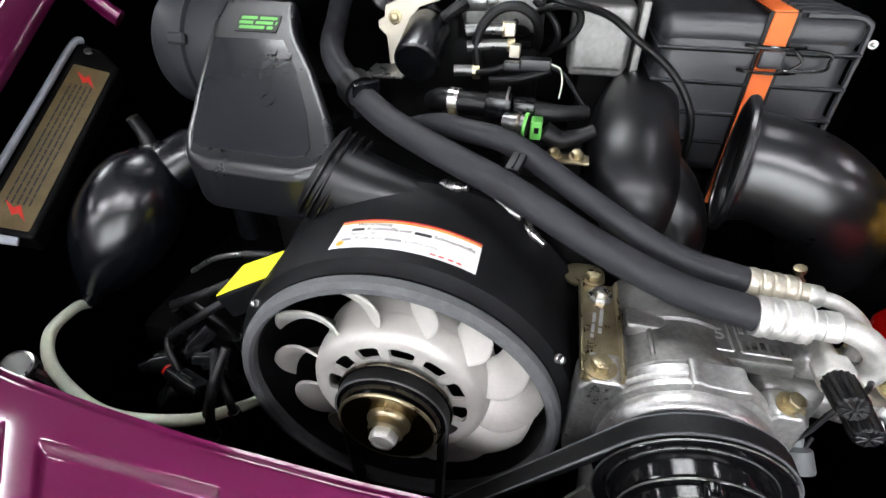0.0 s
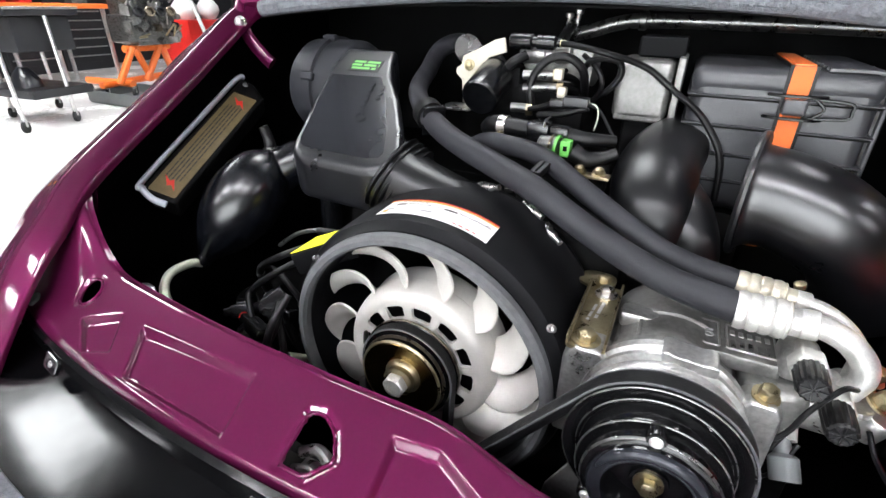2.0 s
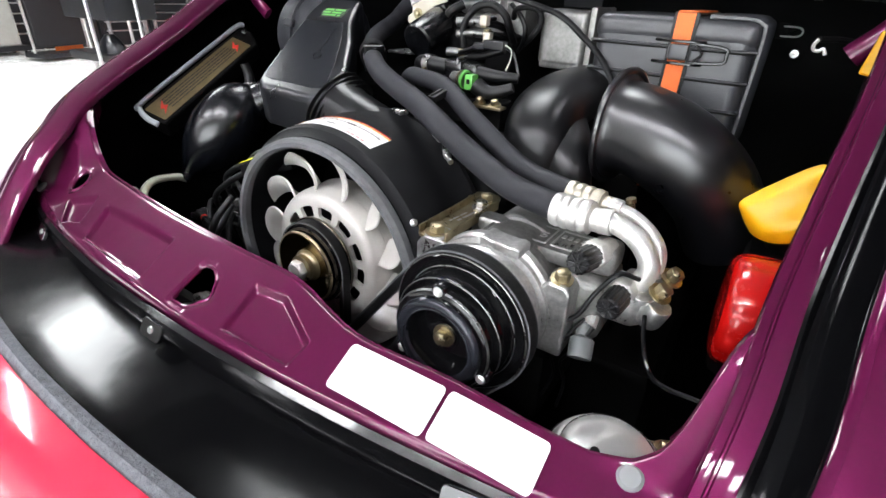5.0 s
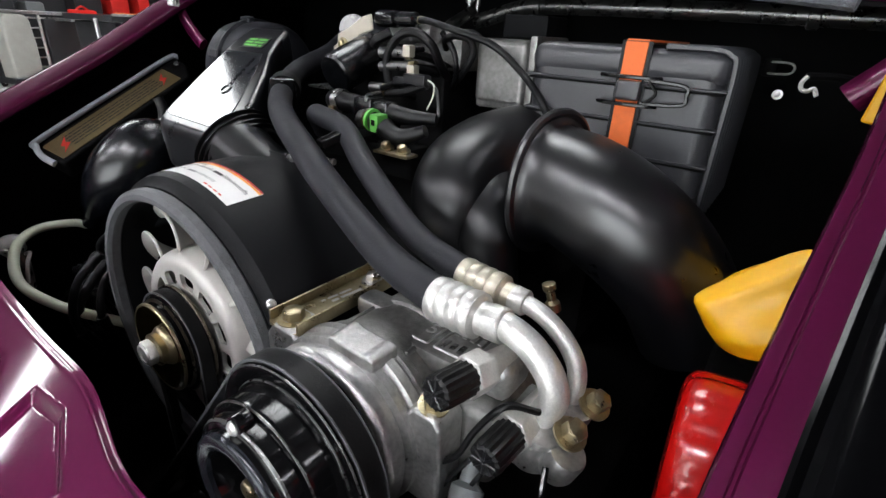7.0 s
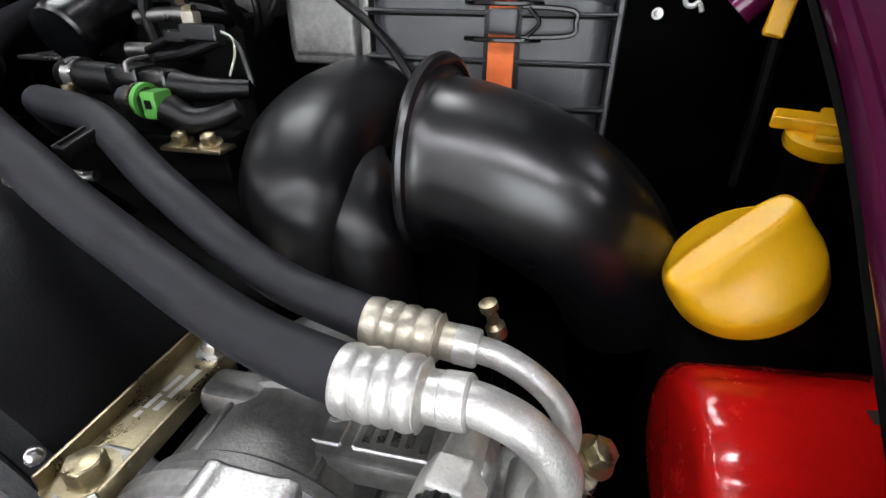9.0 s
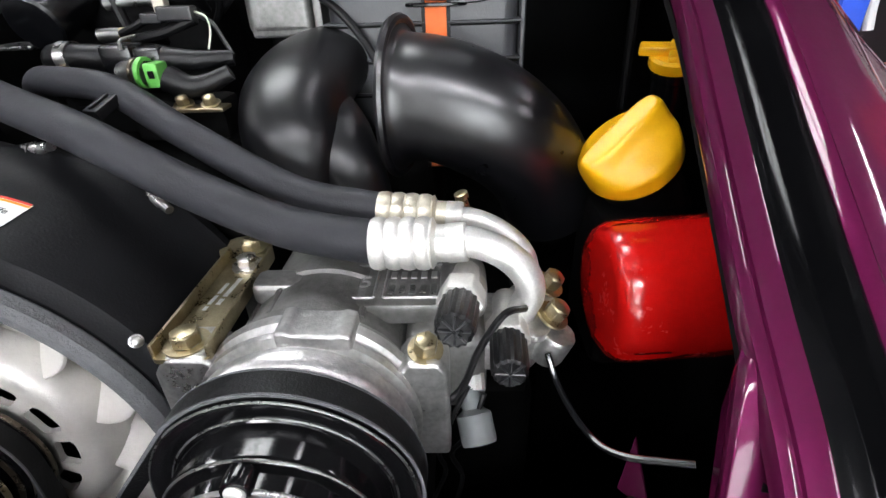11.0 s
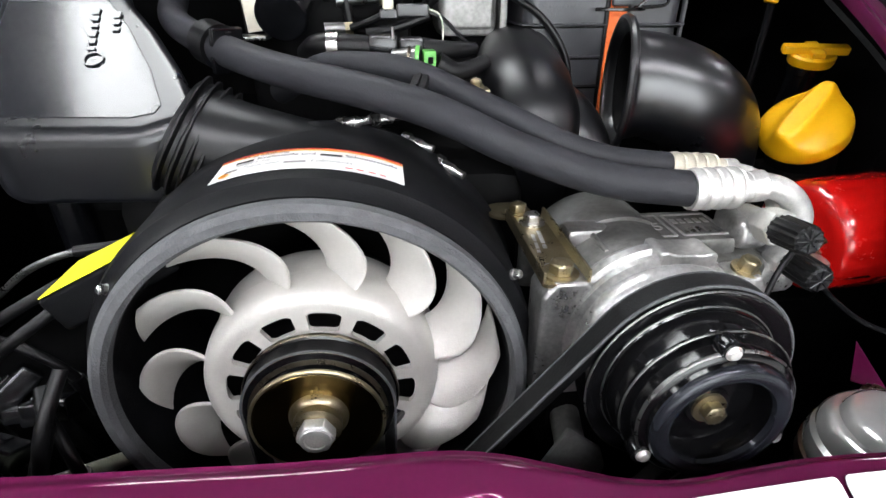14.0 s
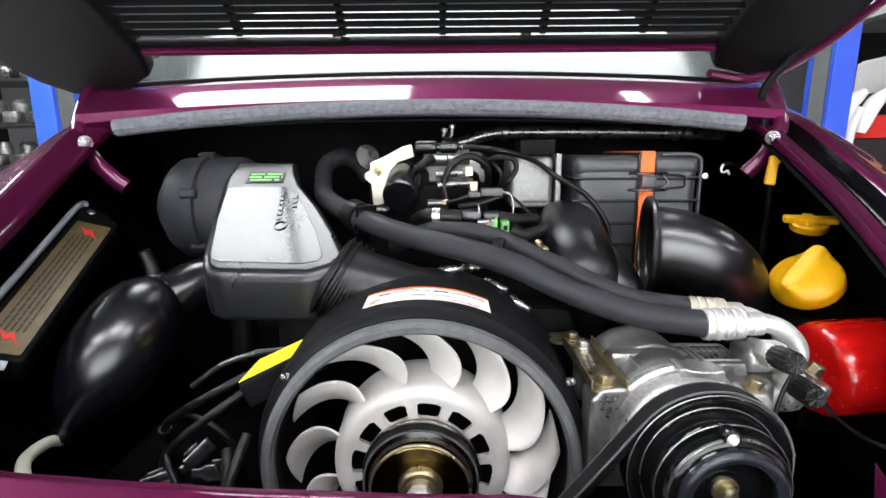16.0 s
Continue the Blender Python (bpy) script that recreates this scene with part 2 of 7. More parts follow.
def prism(poly, depth, m=None, bev=0.0, segs=3):
    """A polygon in local xy drawn out along local z, with rounded edges."""
    bm = bmesh.new()
    lo = [bm.verts.new((x, y, 0)) for x, y in poly]
    hi = [bm.verts.new((x, y, depth)) for x, y in poly]
    bm.faces.new(lo[::-1])
    bm.faces.new(hi)
    for i in range(len(poly)):
        j = (i + 1) % len(poly)
        bm.faces.new((lo[i], lo[j], hi[j], hi[i]))
    bmesh.ops.recalc_face_normals(bm, faces=bm.faces)
    if bev:
        bmesh.ops.bevel(bm, geom=bm.edges[:], offset=bev, segments=segs, profile=0.5, affect="EDGES", clamp_overlap=True)
    if m is not None:
        bm.transform(m)
    return bm


def rounded(w, h, r, seg=5):
    out = []
    for cx, cy, a in ((w / 2 - r, h / 2 - r, 0), (r - w / 2, h / 2 - r, 90), (r - w / 2, r - h / 2, 180), (w / 2 - r, r - h / 2, 270)):
        for k in range(seg + 1):
            t = radians(a + 90 * k / seg)
            out.append((cx + r * math.cos(t), cy + r * math.sin(t)))
    return out


def join(*bms):
    out = bmesh.new()
    for b in bms:
        me = bpy.data.meshes.new("scratch")
        b.to_mesh(me)
        out.from_mesh(me)
        bpy.data.meshes.remove(me)
        b.free()
    return out


def thing(name, label, category, base, group=""):
    """An Empty at the base of a thing, to hold its parts."""
    e = new(name)
    e.location = base
    e.empty_display_size = 0.02
    return tagged(e, label, category, group)


def origin(ob):
    p = Vector((0, 0, 0))
    while ob is not None:
        p += ob.location
        ob = ob.parent
    return p


def part(name, bm, material, parent=None, label="", sharp=35):
    """One mesh object, given in world places, under a thing or under a part."""
    if parent is not None:
        bm.transform(Matrix.Translation(-origin(parent)))
    me = bpy.data.meshes.new(name)
    bm.to_mesh(me)
    bm.free()
    me.shade_smooth()
    me.set_sharp_from_angle(angle=radians(sharp))
    me.materials.append(material)
    ob = new(name, me)
    ob.parent = parent
    areas = [f.area for f in me.polygons]
    if areas and len(areas) < 4000 and max(areas) > 0.07 * sum(areas):
        ob.modifiers.new("weighted_normal", "WEIGHTED_NORMAL").keep_sharp = True
    return tagged(ob, label)


def solo(name, bm, material, label, category, base, group="", kind="", sharp=35):
    """A thing of one mesh, with its origin at base."""
    bm.transform(Matrix.Translation(-Vector(base)))
    ob = part(name, bm, material, None, "", sharp)
    ob.location = base
    return tagged(ob, label, category, group, kind)


def shell(bm, t):
    """Gives a sheet a thickness t along its normals."""
    bmesh.ops.recalc_face_normals(bm, faces=bm.faces)
    bmesh.ops.solidify(bm, geom=bm.faces[:], thickness=t)
    return bm


def hexagon(r, h):
    return prism([(r * math.cos(radians(60 * k)), r * math.sin(radians(60 * k))) for k in range(6)], h, None, r * 0.09, 1)


def bolt_mesh(m, r=0.0075, h=0.006, washer=1.45):
    """A hexagon bolt head on its washer, pointing along the frame's z."""
    w = lathe([(0, 0), (r * washer, 0), (r * washer, 0.0016), (r * 1.02, 0.0018), (r * 0.9, 0.0018)], None, 20)
    hx = hexagon(r, h)
    hx.transform(Matrix.Translation((0, 0, 0.0015)))
    top = lathe([(r * 0.80, h + 0.0013), (r * 0.76, h + 0.0019), (r * 0.4, h + 0.0026), (0, h + 0.0028)], None, 16)
    bm = join(w, hx, top)
    bm.transform(m)
    return bm


def lettering(text, size, m, material, parent, label="", depth=0.0002, align="LEFT"):
    cu = bpy.data.curves.new("lettering", "FONT")
    cu.body, cu.size, cu.extrude, cu.align_x = text, size, depth, align
    tmp = bpy.data.objects.new("lettering", cu)
    me = bpy.data.meshes.new_from_object(tmp)
    bm = bmesh.new()
    bm.from_mesh(me)
    bpy.data.objects.remove(tmp)
    bpy.data.meshes.remove(me)
    bm.transform(m)
    return part("lettering", bm, material, parent, label)


def bars(rows, m, material, parent, label=""):
    """Plain bars (x0, x1, y, height) in a label's plane, for writing that cannot be read."""
    for x0, x1, y, h in rows:
        x = x0
        while x < x1:
            w = min(h * (2.4 + 5.0 * random.random()), x1 - x)
            bm = bmesh.new()
            bm.faces.new([bm.verts.new(p) for p in ((x, y, 0), (x + w, y, 0), (x + w, y + h, 0), (x, y + h, 0))])
            bm.transform(m)
            part("printed_bar", bm, material, parent, label)
            x += w + h * 0.7


# ---- garage ----
def sheet(name, c, s, material, label, category):
    return solo(name, box(c, s, 0), material, label, category, (c[0], c[1], c[2] - s[2] / 2), kind="structure")


sheet("floor", (0, 1, -0.05), (20, 20, 0.1), FLOOR, "glossy pale epoxy workshop floor", "floor")
sheet("wall_west", (-8.6, 1, 2.1), (0.2, 20, 4.2), WALL_DARK, "dark workshop wall behind shelving", "wall")
sheet("wall_east", (7.6, 1, 2.1), (0.2, 20, 4.2), WALL_DARK, "dark workshop wall behind tool chests", "wall")
sheet("wall_north", (0, 9.1, 2.1), (16.4, 0.2, 4.2), WALL, "painted grey workshop wall", "wall")
# south wall is unseen; its white and its opening are added for broad highlights
sheet("wall_south", (-4.85, -6.1, 2.1), (6.7, 0.2, 4.2), WALL_WHITE, "unseen white painted workshop wall beside the south opening", "wall")
sheet("wall_south", (5.6, -6.1, 2.1), (4.8, 0.2, 4.2), WALL_WHITE, "unseen white painted workshop wall beside the south opening", "wall")
sheet("wall_south", (0.85, -6.1, 3.45), (4.7, 0.2, 1.5), WALL_WHITE, "unseen white painted workshop wall above the south opening", "wall")
# unseen glowing backdrop, added so the black plastic gets its highlights
sheet("backdrop", (0.85, -8.6, 2.0), (9.0, 0.05, 4.0), SOUTH_GLOW, "unseen glowing backdrop added beyond the south opening", "backdrop")
sheet("ceiling", (0, 1, 4.3), (20, 20, 0.2), CEIL, "white painted workshop ceiling", "ceiling")


def ceiling_light(x, y, z, lx, ly, glow=None):
    e = thing("ceiling_light", "unseen white ceiling light with glowing diffuser", "ceiling light", (x, y, z), "ceiling lights")
    part("frame", box((x, y, z + 0.05), (lx + 0.06, ly + 0.06, 0.1), 0.01), CEIL, e)
    part("diffuser", box((x, y, z - 0.012), (lx, ly, 0.03), 0.01), glow or LAMP, e, "glowing white diffuser")
    part("suspension_rod", tube([(x, y, z + 0.09), (x, y, 4.21)], 0.008, 8, 2), STEEL, e)


for lx, ly, sx, sy in LIGHTS:
    ceiling_light(lx, ly, 3.2, sx, sy)
for lx, ly, sx, sy in PANELS:
    ceiling_light(lx, ly, 3.2, sx, sy, LAMP_SOFT)
# added glow to the front, no lamp of the workshop
for lx, ly, sx, sy in GLOW_PANELS:
    ceiling_light(lx, ly, 3.2, sx, sy, GLOW_DIM)


# ---- car ----
CAR = thing("car", "dark purple rear-engined sports car with its engine lid open", "car", (0, 0.2, 0))


def poly_depth(x, y, poly):
    """How far (x, y) lies inside a polygon; negative outside."""
    inside, best = False, 9.0
    for (x0, y0), (x1, y1) in zip(poly, poly[1:] + poly[:1]):
        if (y0 > y) != (y1 > y) and x < (x1 - x0) * (y - y0) / (y1 - y0) + x0:
            inside = not inside
        dx, dy = x1 - x0, y1 - y0
        s = max(0.0, min(1.0, ((x - x0) * dx + (y - y0) * dy) / (dx * dx + dy * dy)))
        best = min(best, math.hypot(x - x0 - s * dx, y - y0 - s * dy))
    return best if inside else -best


def ease(v):
    v = max(0.0, min(1.0, v))
    return v * v * (3 - 2 * v)


IN_X = (-0.44, -0.41, -0.37, -0.33, -0.288, -0.20, -0.11, 0.0, 0.085, 0.122, 0.164, 0.248, 0.300, 0.346, 0.370, 0.383, 0.390, 0.395, 0.400, 0.406, 0.416)
IN_Y = (0.0, -0.030, -0.055, -0.068, -0.077, -0.089, -0.098, -0.103, -0.103, -0.112, -0.121, -0.113, -0.112, -0.109, -0.103, -0.095, -0.084, -0.070, -0.056, -0.043, -0.037)


def inner_edge(x):
    w = 1.0 if x < 0.30 else 0.12
    return sum(np.interp(x + w * d, IN_X, IN_Y) for d in (-0.02, -0.01, 0, 0.01, 0.02)) / 5


def rear_edge(x):
    return -0.178 + 0.30 * x * x


def panel_z(x, y):
    rise = ease((abs(x) - 0.30) / 0.13) * 0.062 * ease((y + 0.12) / 0.07)
    return 0.695 + 0.55 * (y + 0.127 - 0.35 * x * x) + rise


RECESSES = ([(-0.312, -0.124), (-0.262, -0.110), (-0.24, -0.143), (-0.275, -0.150)],
            [(-0.226, -0.116), (-0.078, -0.122), (-0.074, -0.166), (-0.203, -0.157)],
            [(0.052, -0.125), (0.088, -0.122), (0.135, -0.142), (0.131, -0.163), (0.054, -0.166)])
HOLES = ([(-0.017, -0.131), (-0.004, -0.129), (0.010, -0.136), (0.020, -0.151), (0.004, -0.166), (-0.019, -0.166)],
         [(-0.331 + 0.012 * math.cos(k * 0.5236), -0.100 + 0.0125 * math.sin(k * 0.5236)) for k in range(12)])


def latch_panel():
    bm = bmesh.new()
    nx, ny = 580, 46
    grid = []
    for i in range(nx + 1):
        x = -0.44 + 0.77 * i / 500 if i <= 500 else 0.33 + 0.080 * (i - 500) / 80
        a, b = inner_edge(x), rear_edge(x)
        col = [bm.verts.new((x, a + 0.001, panel_z(x, a) - d)) for d in (0.03, 0.015, 0.004)]
        for j in range(ny + 1):
            y = a + (b - a) * j / ny
            px, py = x, y
            for h in HOLES:
                d = poly_depth(px, py, h)
                if abs(d) < 0.0011:
                    e = 0.0004
                    gx = (poly_depth(px + e, py, h) - d) / e
                    gy = (poly_depth(px, py + e, h) - d) / e
                    px, py = px - gx * d, py - gy * d
            z = panel_z(px, py)
            for r in RECESSES:
                z -= 0.0055 * ease((poly_depth(px, py, r) + 0.001) / 0.0055)
            for h in HOLES:
                z -= 0.002 * ease((0.006 + poly_depth(px, py, h)) / 0.006)
            z -= 0.004 * ease(1 - (j / ny) * 12) + 0.006 * ease((j / ny - 0.93) / 0.07)
            col.append(bm.verts.new((px, py, z)))
        col += [bm.verts.new((x, b - 0.002, panel_z(x, b) - d)) for d in (0.012, 0.03, 0.05)]
        grid.append(col)
    for c0, c1 in zip(grid[:-1], grid[1:]):
        for j in range(len(c0) - 1):
            mid = (c0[j].co + c1[j].co + c0[j + 1].co + c1[j + 1].co) / 4
            if any(poly_depth(mid.x, mid.y, h) > 0 for h in HOLES):
                continue
            bm.faces.new((c0[j], c1[j], c1[j + 1], c0[j + 1]))
    bmesh.ops.delete(bm, geom=[v for v in bm.verts if not v.link_faces], context="VERTS")
    return shell(bm, 0.0015)


PANEL = part("latch_panel", latch_panel(), PURPLE, CAR, "glossy dark purple rear cross panel with pressed recesses", 50)


def on_panel(x, y, lift=0.0):
    n = Vector((0, -0.55, 1)).normalized()
    return Vector((x, y, panel_z(x, y))) + n * lift


for hole in HOLES:
    n = len(hole)
    edge = []
    for k in range(n):
        p, q, r = (Vector((*hole[(k + d) % n], 0)) for d in (-1, 0, 1))
        cut = min(0.0030, 0.4 * (p - q).length, 0.4 * (r - q).length)
        edge += [q + (p - q).normalized() * cut, q + (r - q).normalized() * cut]
    ring = [on_panel(p.x, p.y, -0.0016) for p in edge]
    part("hole_rim", tube(ring + ring[:1], 0.0017, 8, None, 1, False, False), PURPLE, PANEL)

for x, y in ((-0.411, -0.118), (0.372, -0.112)):
    part("plug", lathe([(0, 0.003), (0.006, 0.0028), (0.008, 0.001), (0.008, -0.001)], to(on_panel(x, y), (0, -0.48, 0.88)), 20), WALL, CAR, "round pale plug")


def dent(y, a):
    """Slight waviness of the pressed fender, none at its edge."""
    return 0.0023 * ease((a - 0.055) / 0.05) * (math.sin(47 * y + 34 * a) + 0.8 * math.sin(29 * y - 66 * a + 1.0) + 0.5 * math.sin(88 * y + 70 * a + 2.0))


def body_side(s):
    """The jamb of the lid opening and the fender that falls away from it."""
    if s > 0:
        path = cat([(0.392, -0.215, 0.575), (0.399, -0.165, 0.645), (0.406, -0.118, 0.706), (0.4105, -0.080, 0.741), (0.4135, -0.025, 0.780), (0.4225, 0.050, 0.826), (0.4330, 0.129, 0.871), (0.4410, 0.21, 0.912), (0.4470, 0.29, 0.950), (0.4520, 0.36, 0.976)], 60)
        prof = ((-0.006, -0.009), (-0.006, -0.003), (-0.0045, 0.0005), (-0.002, 0.001), (0.0005, 0.0), (0.0012, -0.0018), (0.0024, -0.0018), (0.0032, 0.0), (0.0125, 0.0010), (0.0140, 0.0004), (0.0150, -0.0025), (0.0162, -0.0110), (0.0185, -0.0160), (0.0230, -0.0175), (0.0290, -0.0160), (0.0340, -0.0105), (0.0375, -0.0020), (0.0405, 0.0050), (0.0430, 0.0078), (0.0460, 0.0085))
        edge = (0.0460, 0.0085)
    else:
        path = cat([(0.386, -0.215, 0.580), (0.388, -0.165, 0.650), (0.389, -0.118, 0.708), (0.391, -0.080, 0.742), (0.405, -0.025, 0.781), (0.430, 0.129, 0.855), (0.439, 0.21, 0.900), (0.444, 0.29, 0.945), (0.447, 0.36, 0.975)], 60)
        prof = ((-0.006, -0.009), (-0.006, -0.003), (-0.0050, -0.0004), (-0.0030, 0.0016), (0.002, 0.0042), (0.008, 0.0070), (0.014, 0.0095), (0.0185, 0.0111), (0.0215, 0.0120), (0.0240, 0.0125))
        edge = (0.0240, 0.0125)
    a0, b0 = edge
    out = cat([(a0, 0, b0), (a0 + 0.006, 0, b0 - 0.0007), (a0 + 0.018, 0, b0 - 0.0054), (a0 + 0.041, 0, b0 - 0.019), (0.11, 0, -0.040), (0.14, 0, -0.068), (0.18, 0, -0.110), (0.21, 0, -0.155), (0.232, 0, -0.20), (0.245, 0, -0.30), (0.25, 0, -0.45)], 46)
    out = [(p.x, p.z) for p in out]
    def strip(pr, lift):
        bm = bmesh.new()
        rows = [[bm.verts.new((s * (p.x + a), p.y - 0.25 * max(0, a - 0.04), p.z + b + lift + dent(p.y, a))) for a, b in pr] for p in path]
        for r0, r1 in zip(rows[:-1], rows[1:]):
            for k in range(len(pr) - 1):
                bm.faces.new((r0[k], r0[k + 1], r1[k + 1], r1[k]))
        return shell(bm, 0.002)
    if s > 0:
        part("lid_jamb", strip(prof[:10], 0), PURPLE, CAR)
        # channel is purple paint; its dark reflections are put in as black
        part("rain_channel", strip(prof[9:18], 0), GUTTER_BLACK, CAR, "rain channel beside the jamb, black standing in for dark reflections")
        part("fender_edge", strip(prof[17:], 0), PURPLE, CAR)
    else:
        part("lid_jamb", strip(prof, 0), PURPLE, CAR)
    part("fender", strip(out, 0.0005), PURPLE, CAR, "", 60)
    inner = bmesh.new()
    rows = [[inner.verts.new((s * (p.x + a), p.y, p.z - z if z < 0.2 else z)) for a, z in ((-0.009, 0.012), (0.022, 0.024), (0.075, 0.050), (0.10, 0.60), (0.10, 0.30))] for p in cat([(0.4145, -0.080, 0.738), (0.4200, -0.025, 0.778), (0.4285, 0.050, 0.824), (0.4390, 0.129, 0.868), (0.4530, 0.29, 0.948), (0.458, 0.36, 0.976), (0.462, 0.62, 1.0)] if s > 0 else [(0.398, -0.080, 0.745), (0.413, -0.025, 0.786), (0.438, 0.129, 0.860), (0.452, 0.29, 0.950), (0.455, 0.36, 0.985), (0.46, 0.62, 1.0)], 30)]
    for r0, r1 in zip(rows[:-1], rows[1:]):
        for k in range(4):
            inner.faces.new((r0[k], r0[k + 1], r1[k + 1], r1[k]))
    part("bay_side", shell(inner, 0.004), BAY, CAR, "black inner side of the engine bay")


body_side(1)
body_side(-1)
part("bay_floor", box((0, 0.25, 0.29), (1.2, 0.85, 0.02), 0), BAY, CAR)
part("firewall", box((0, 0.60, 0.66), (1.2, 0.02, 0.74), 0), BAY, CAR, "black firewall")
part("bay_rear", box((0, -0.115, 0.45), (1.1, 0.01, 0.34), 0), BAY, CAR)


def cross_strip(pr, n=40, half=0.47, bow=0.14):
    """A strip across the car with the profile pr of (y, z), bowed a little in plan."""
    bm = bmesh.new()
    rows = []
    for i in range(n + 1):
        x = -half + 2 * half * i / n
        k = (x / half) ** 2
        rows.append([bm.verts.new((x, y - bow * k * half * half, z - 0.020 * k)) for y, z in pr])
    for r0, r1 in zip(rows[:-1], rows[1:]):
        for k in range(len(pr) - 1):
            bm.faces.new((r0[k], r0[k + 1], r1[k + 1], r1[k]))
    return shell(bm, 0.003)


part("lid_seal", tube([(x, 0.302 - 0.15 * x * x, 0.979 - 0.15 * x * x) for x in np.linspace(-0.41, 0.41, 13)], 0.011, 10, 60), SEAL, CAR, "worn grey foam seal along the opening")
part("rear_cowl", cross_strip(((0.335, 0.968), (0.318, 0.980), (0.320, 0.992), (0.342, 1.012), (0.372, 1.030), (0.390, 1.033), (0.396, 1.022))), PURPLE, CAR, "glossy purple cowl below the rear window")
part("cowl_underside", cross_strip(((0.337, 0.966), (0.45, 0.985), (0.66, 1.02)), half=0.50), BAY, CAR)
part("rear_window", cross_strip(((0.392, 1.030), (0.394, 1.0308), (0.398, 1.0324), (0.55, 1.095), (0.80, 1.198), (1.00, 1.28), (1.09, 1.316), (1.10, 1.32)), half=0.50), GLASS, CAR, "sloping rear window glass with pale reflections")
part("window_seal", tube([(x, 0.394 - 0.14 * x * x, 1.034 - 0.09 * x * x) for x in np.linspace(-0.46, 0.46, 13)], 0.006, 8, 40), RUBBER_DK, CAR)
# plain outer body ahead of the rear window
def hull(rows, power):
    """A body lofted through rows of (y, half width, low, high)."""
    return loft([oval((0, y, (lo + hi) / 2), (1, 0, 0), (0, 0, 1), w, (hi - lo) / 2, power, 48) for y, w, lo, hi in rows])


part("lower_body", hull(((0.66, 0.62, 0.30, 0.70), (0.70, 0.76, 0.24, 0.78), (1.2, 0.80, 0.20, 0.80), (2.2, 0.80, 0.20, 0.80), (3.0, 0.80, 0.22, 0.78), (3.5, 0.74, 0.25, 0.68), (3.75, 0.60, 0.30, 0.56), (3.82, 0.40, 0.36, 0.50)), 4.0), PURPLE, CAR, "glossy dark purple outer body")
part("roof", hull(((1.06, 0.46, 0.76, 1.27), (1.10, 0.49, 0.74, 1.315), (1.30, 0.54, 0.72, 1.335), (1.65, 0.56, 0.70, 1.335), (2.0, 0.55, 0.70, 1.27), (2.4, 0.54, 0.70, 1.02), (2.62, 0.52, 0.70, 0.84)), 3.4), PURPLE, CAR, "rounded purple roof and cabin")
for s_ in (-1, 1):
    part("quarter_panel", prism([(0.64, 0.40), (1.12, 0.40), (1.12, 1.24), (0.95, 1.20), (0.64, 0.95)], 0.03, Matrix(((0, 0, s_, s_ * 0.44), (1, 0, 0, 0), (0, 1, 0, 0), (0, 0, 0, 1))), 0.006), PURPLE, CAR)
    part("head_lamp", lathe([(0, 0.012), (0.05, 0.010), (0.085, 0.0), (0.09, -0.01), (0.08, -0.06), (0, -0.06)], to((s_ * 0.56, 3.56, 0.62), (s_ * 0.1, 0.9, 0.35)), 32), LENS_CLEAR, CAR, "round glass head lamp")

# gutter, trim and reflector behind the latch panel
def rear_strip(pr, half=0.62, n=60):
    bm = bmesh.new()
    rows = []
    for i in range(n + 1):
        x = -half + 2 * half * i / n
        rows.append([bm.verts.new((x, y + 0.30 * x * x, z - 0.10 * x * x)) for y, z in pr])
    for r0, r1 in zip(rows[:-1], rows[1:]):
        for k in range(len(pr) - 1):
            bm.faces.new((r0[k], r0[k + 1], r1[k + 1], r1[k]))
    return shell(bm, 0.003)


part("gutter", rear_strip(((-0.178, 0.652), (-0.182, 0.640), (-0.20, 0.634), (-0.240, 0.632), (-0.262, 0.636))), GUTTER_BLACK, CAR, "glossy black gutter behind the panel")
part("trim_seal", rear_strip(((-0.260, 0.634), (-0.262, 0.645), (-0.270, 0.647), (-0.277, 0.640))), SEAL, CAR, "grey rubber trim strip")
part("reflector", rear_strip(((-0.276, 0.643), (-0.305, 0.632), (-0.325, 0.610), (-0.335, 0.54))), LENS, CAR, "shiny red reflector strip")
part("bumper", rear_strip(((-0.335, 0.54), (-0.36, 0.50), (-0.37, 0.38), (-0.33, 0.22)), half=0.70), PURPLE, CAR)

# open lid
A0 = Vector((0, 0.300, 1.064))
LV = Vector((0, -math.cos(radians(40)), math.sin(radians(40))))
LN = Vector((0, -LV.z, LV.y))
LM = Matrix((( 1, LV.x, LN.x, A0.x), (0, LV.y, LN.y, A0.y), (0, LV.z, LN.z, A0.z), (0, 0, 0, 1)))
LID_L = ((0.378, -0.012), (0.385, -0.045), (0.428, -0.070), (0.470, -0.081), (0.510, -0.077), (0.545, -0.055), (0.566, -0.030), (0.582, 0.0), (0.605, 0.08), (0.62, 0.2), (0.62, 0.66), (0.44, 0.66), (0.405, 0.12))
LID_R = ((0.378, -0.012), (0.390, -0.040), (0.440, -0.052), (0.472, -0.045), (0.500, -0.015), (0.524, 0.03), (0.545, 0.10), (0.56, 0.3), (0.56, 0.66), (0.44, 0.66), (0.405, 0.12))


def lid_side(s):
    return prism([(s * x, y) for x, y in (LID_R if s > 0 else LID_L)], 0.03, LM @ Matrix.Translation((0, 0, -0.015)), 0.006)


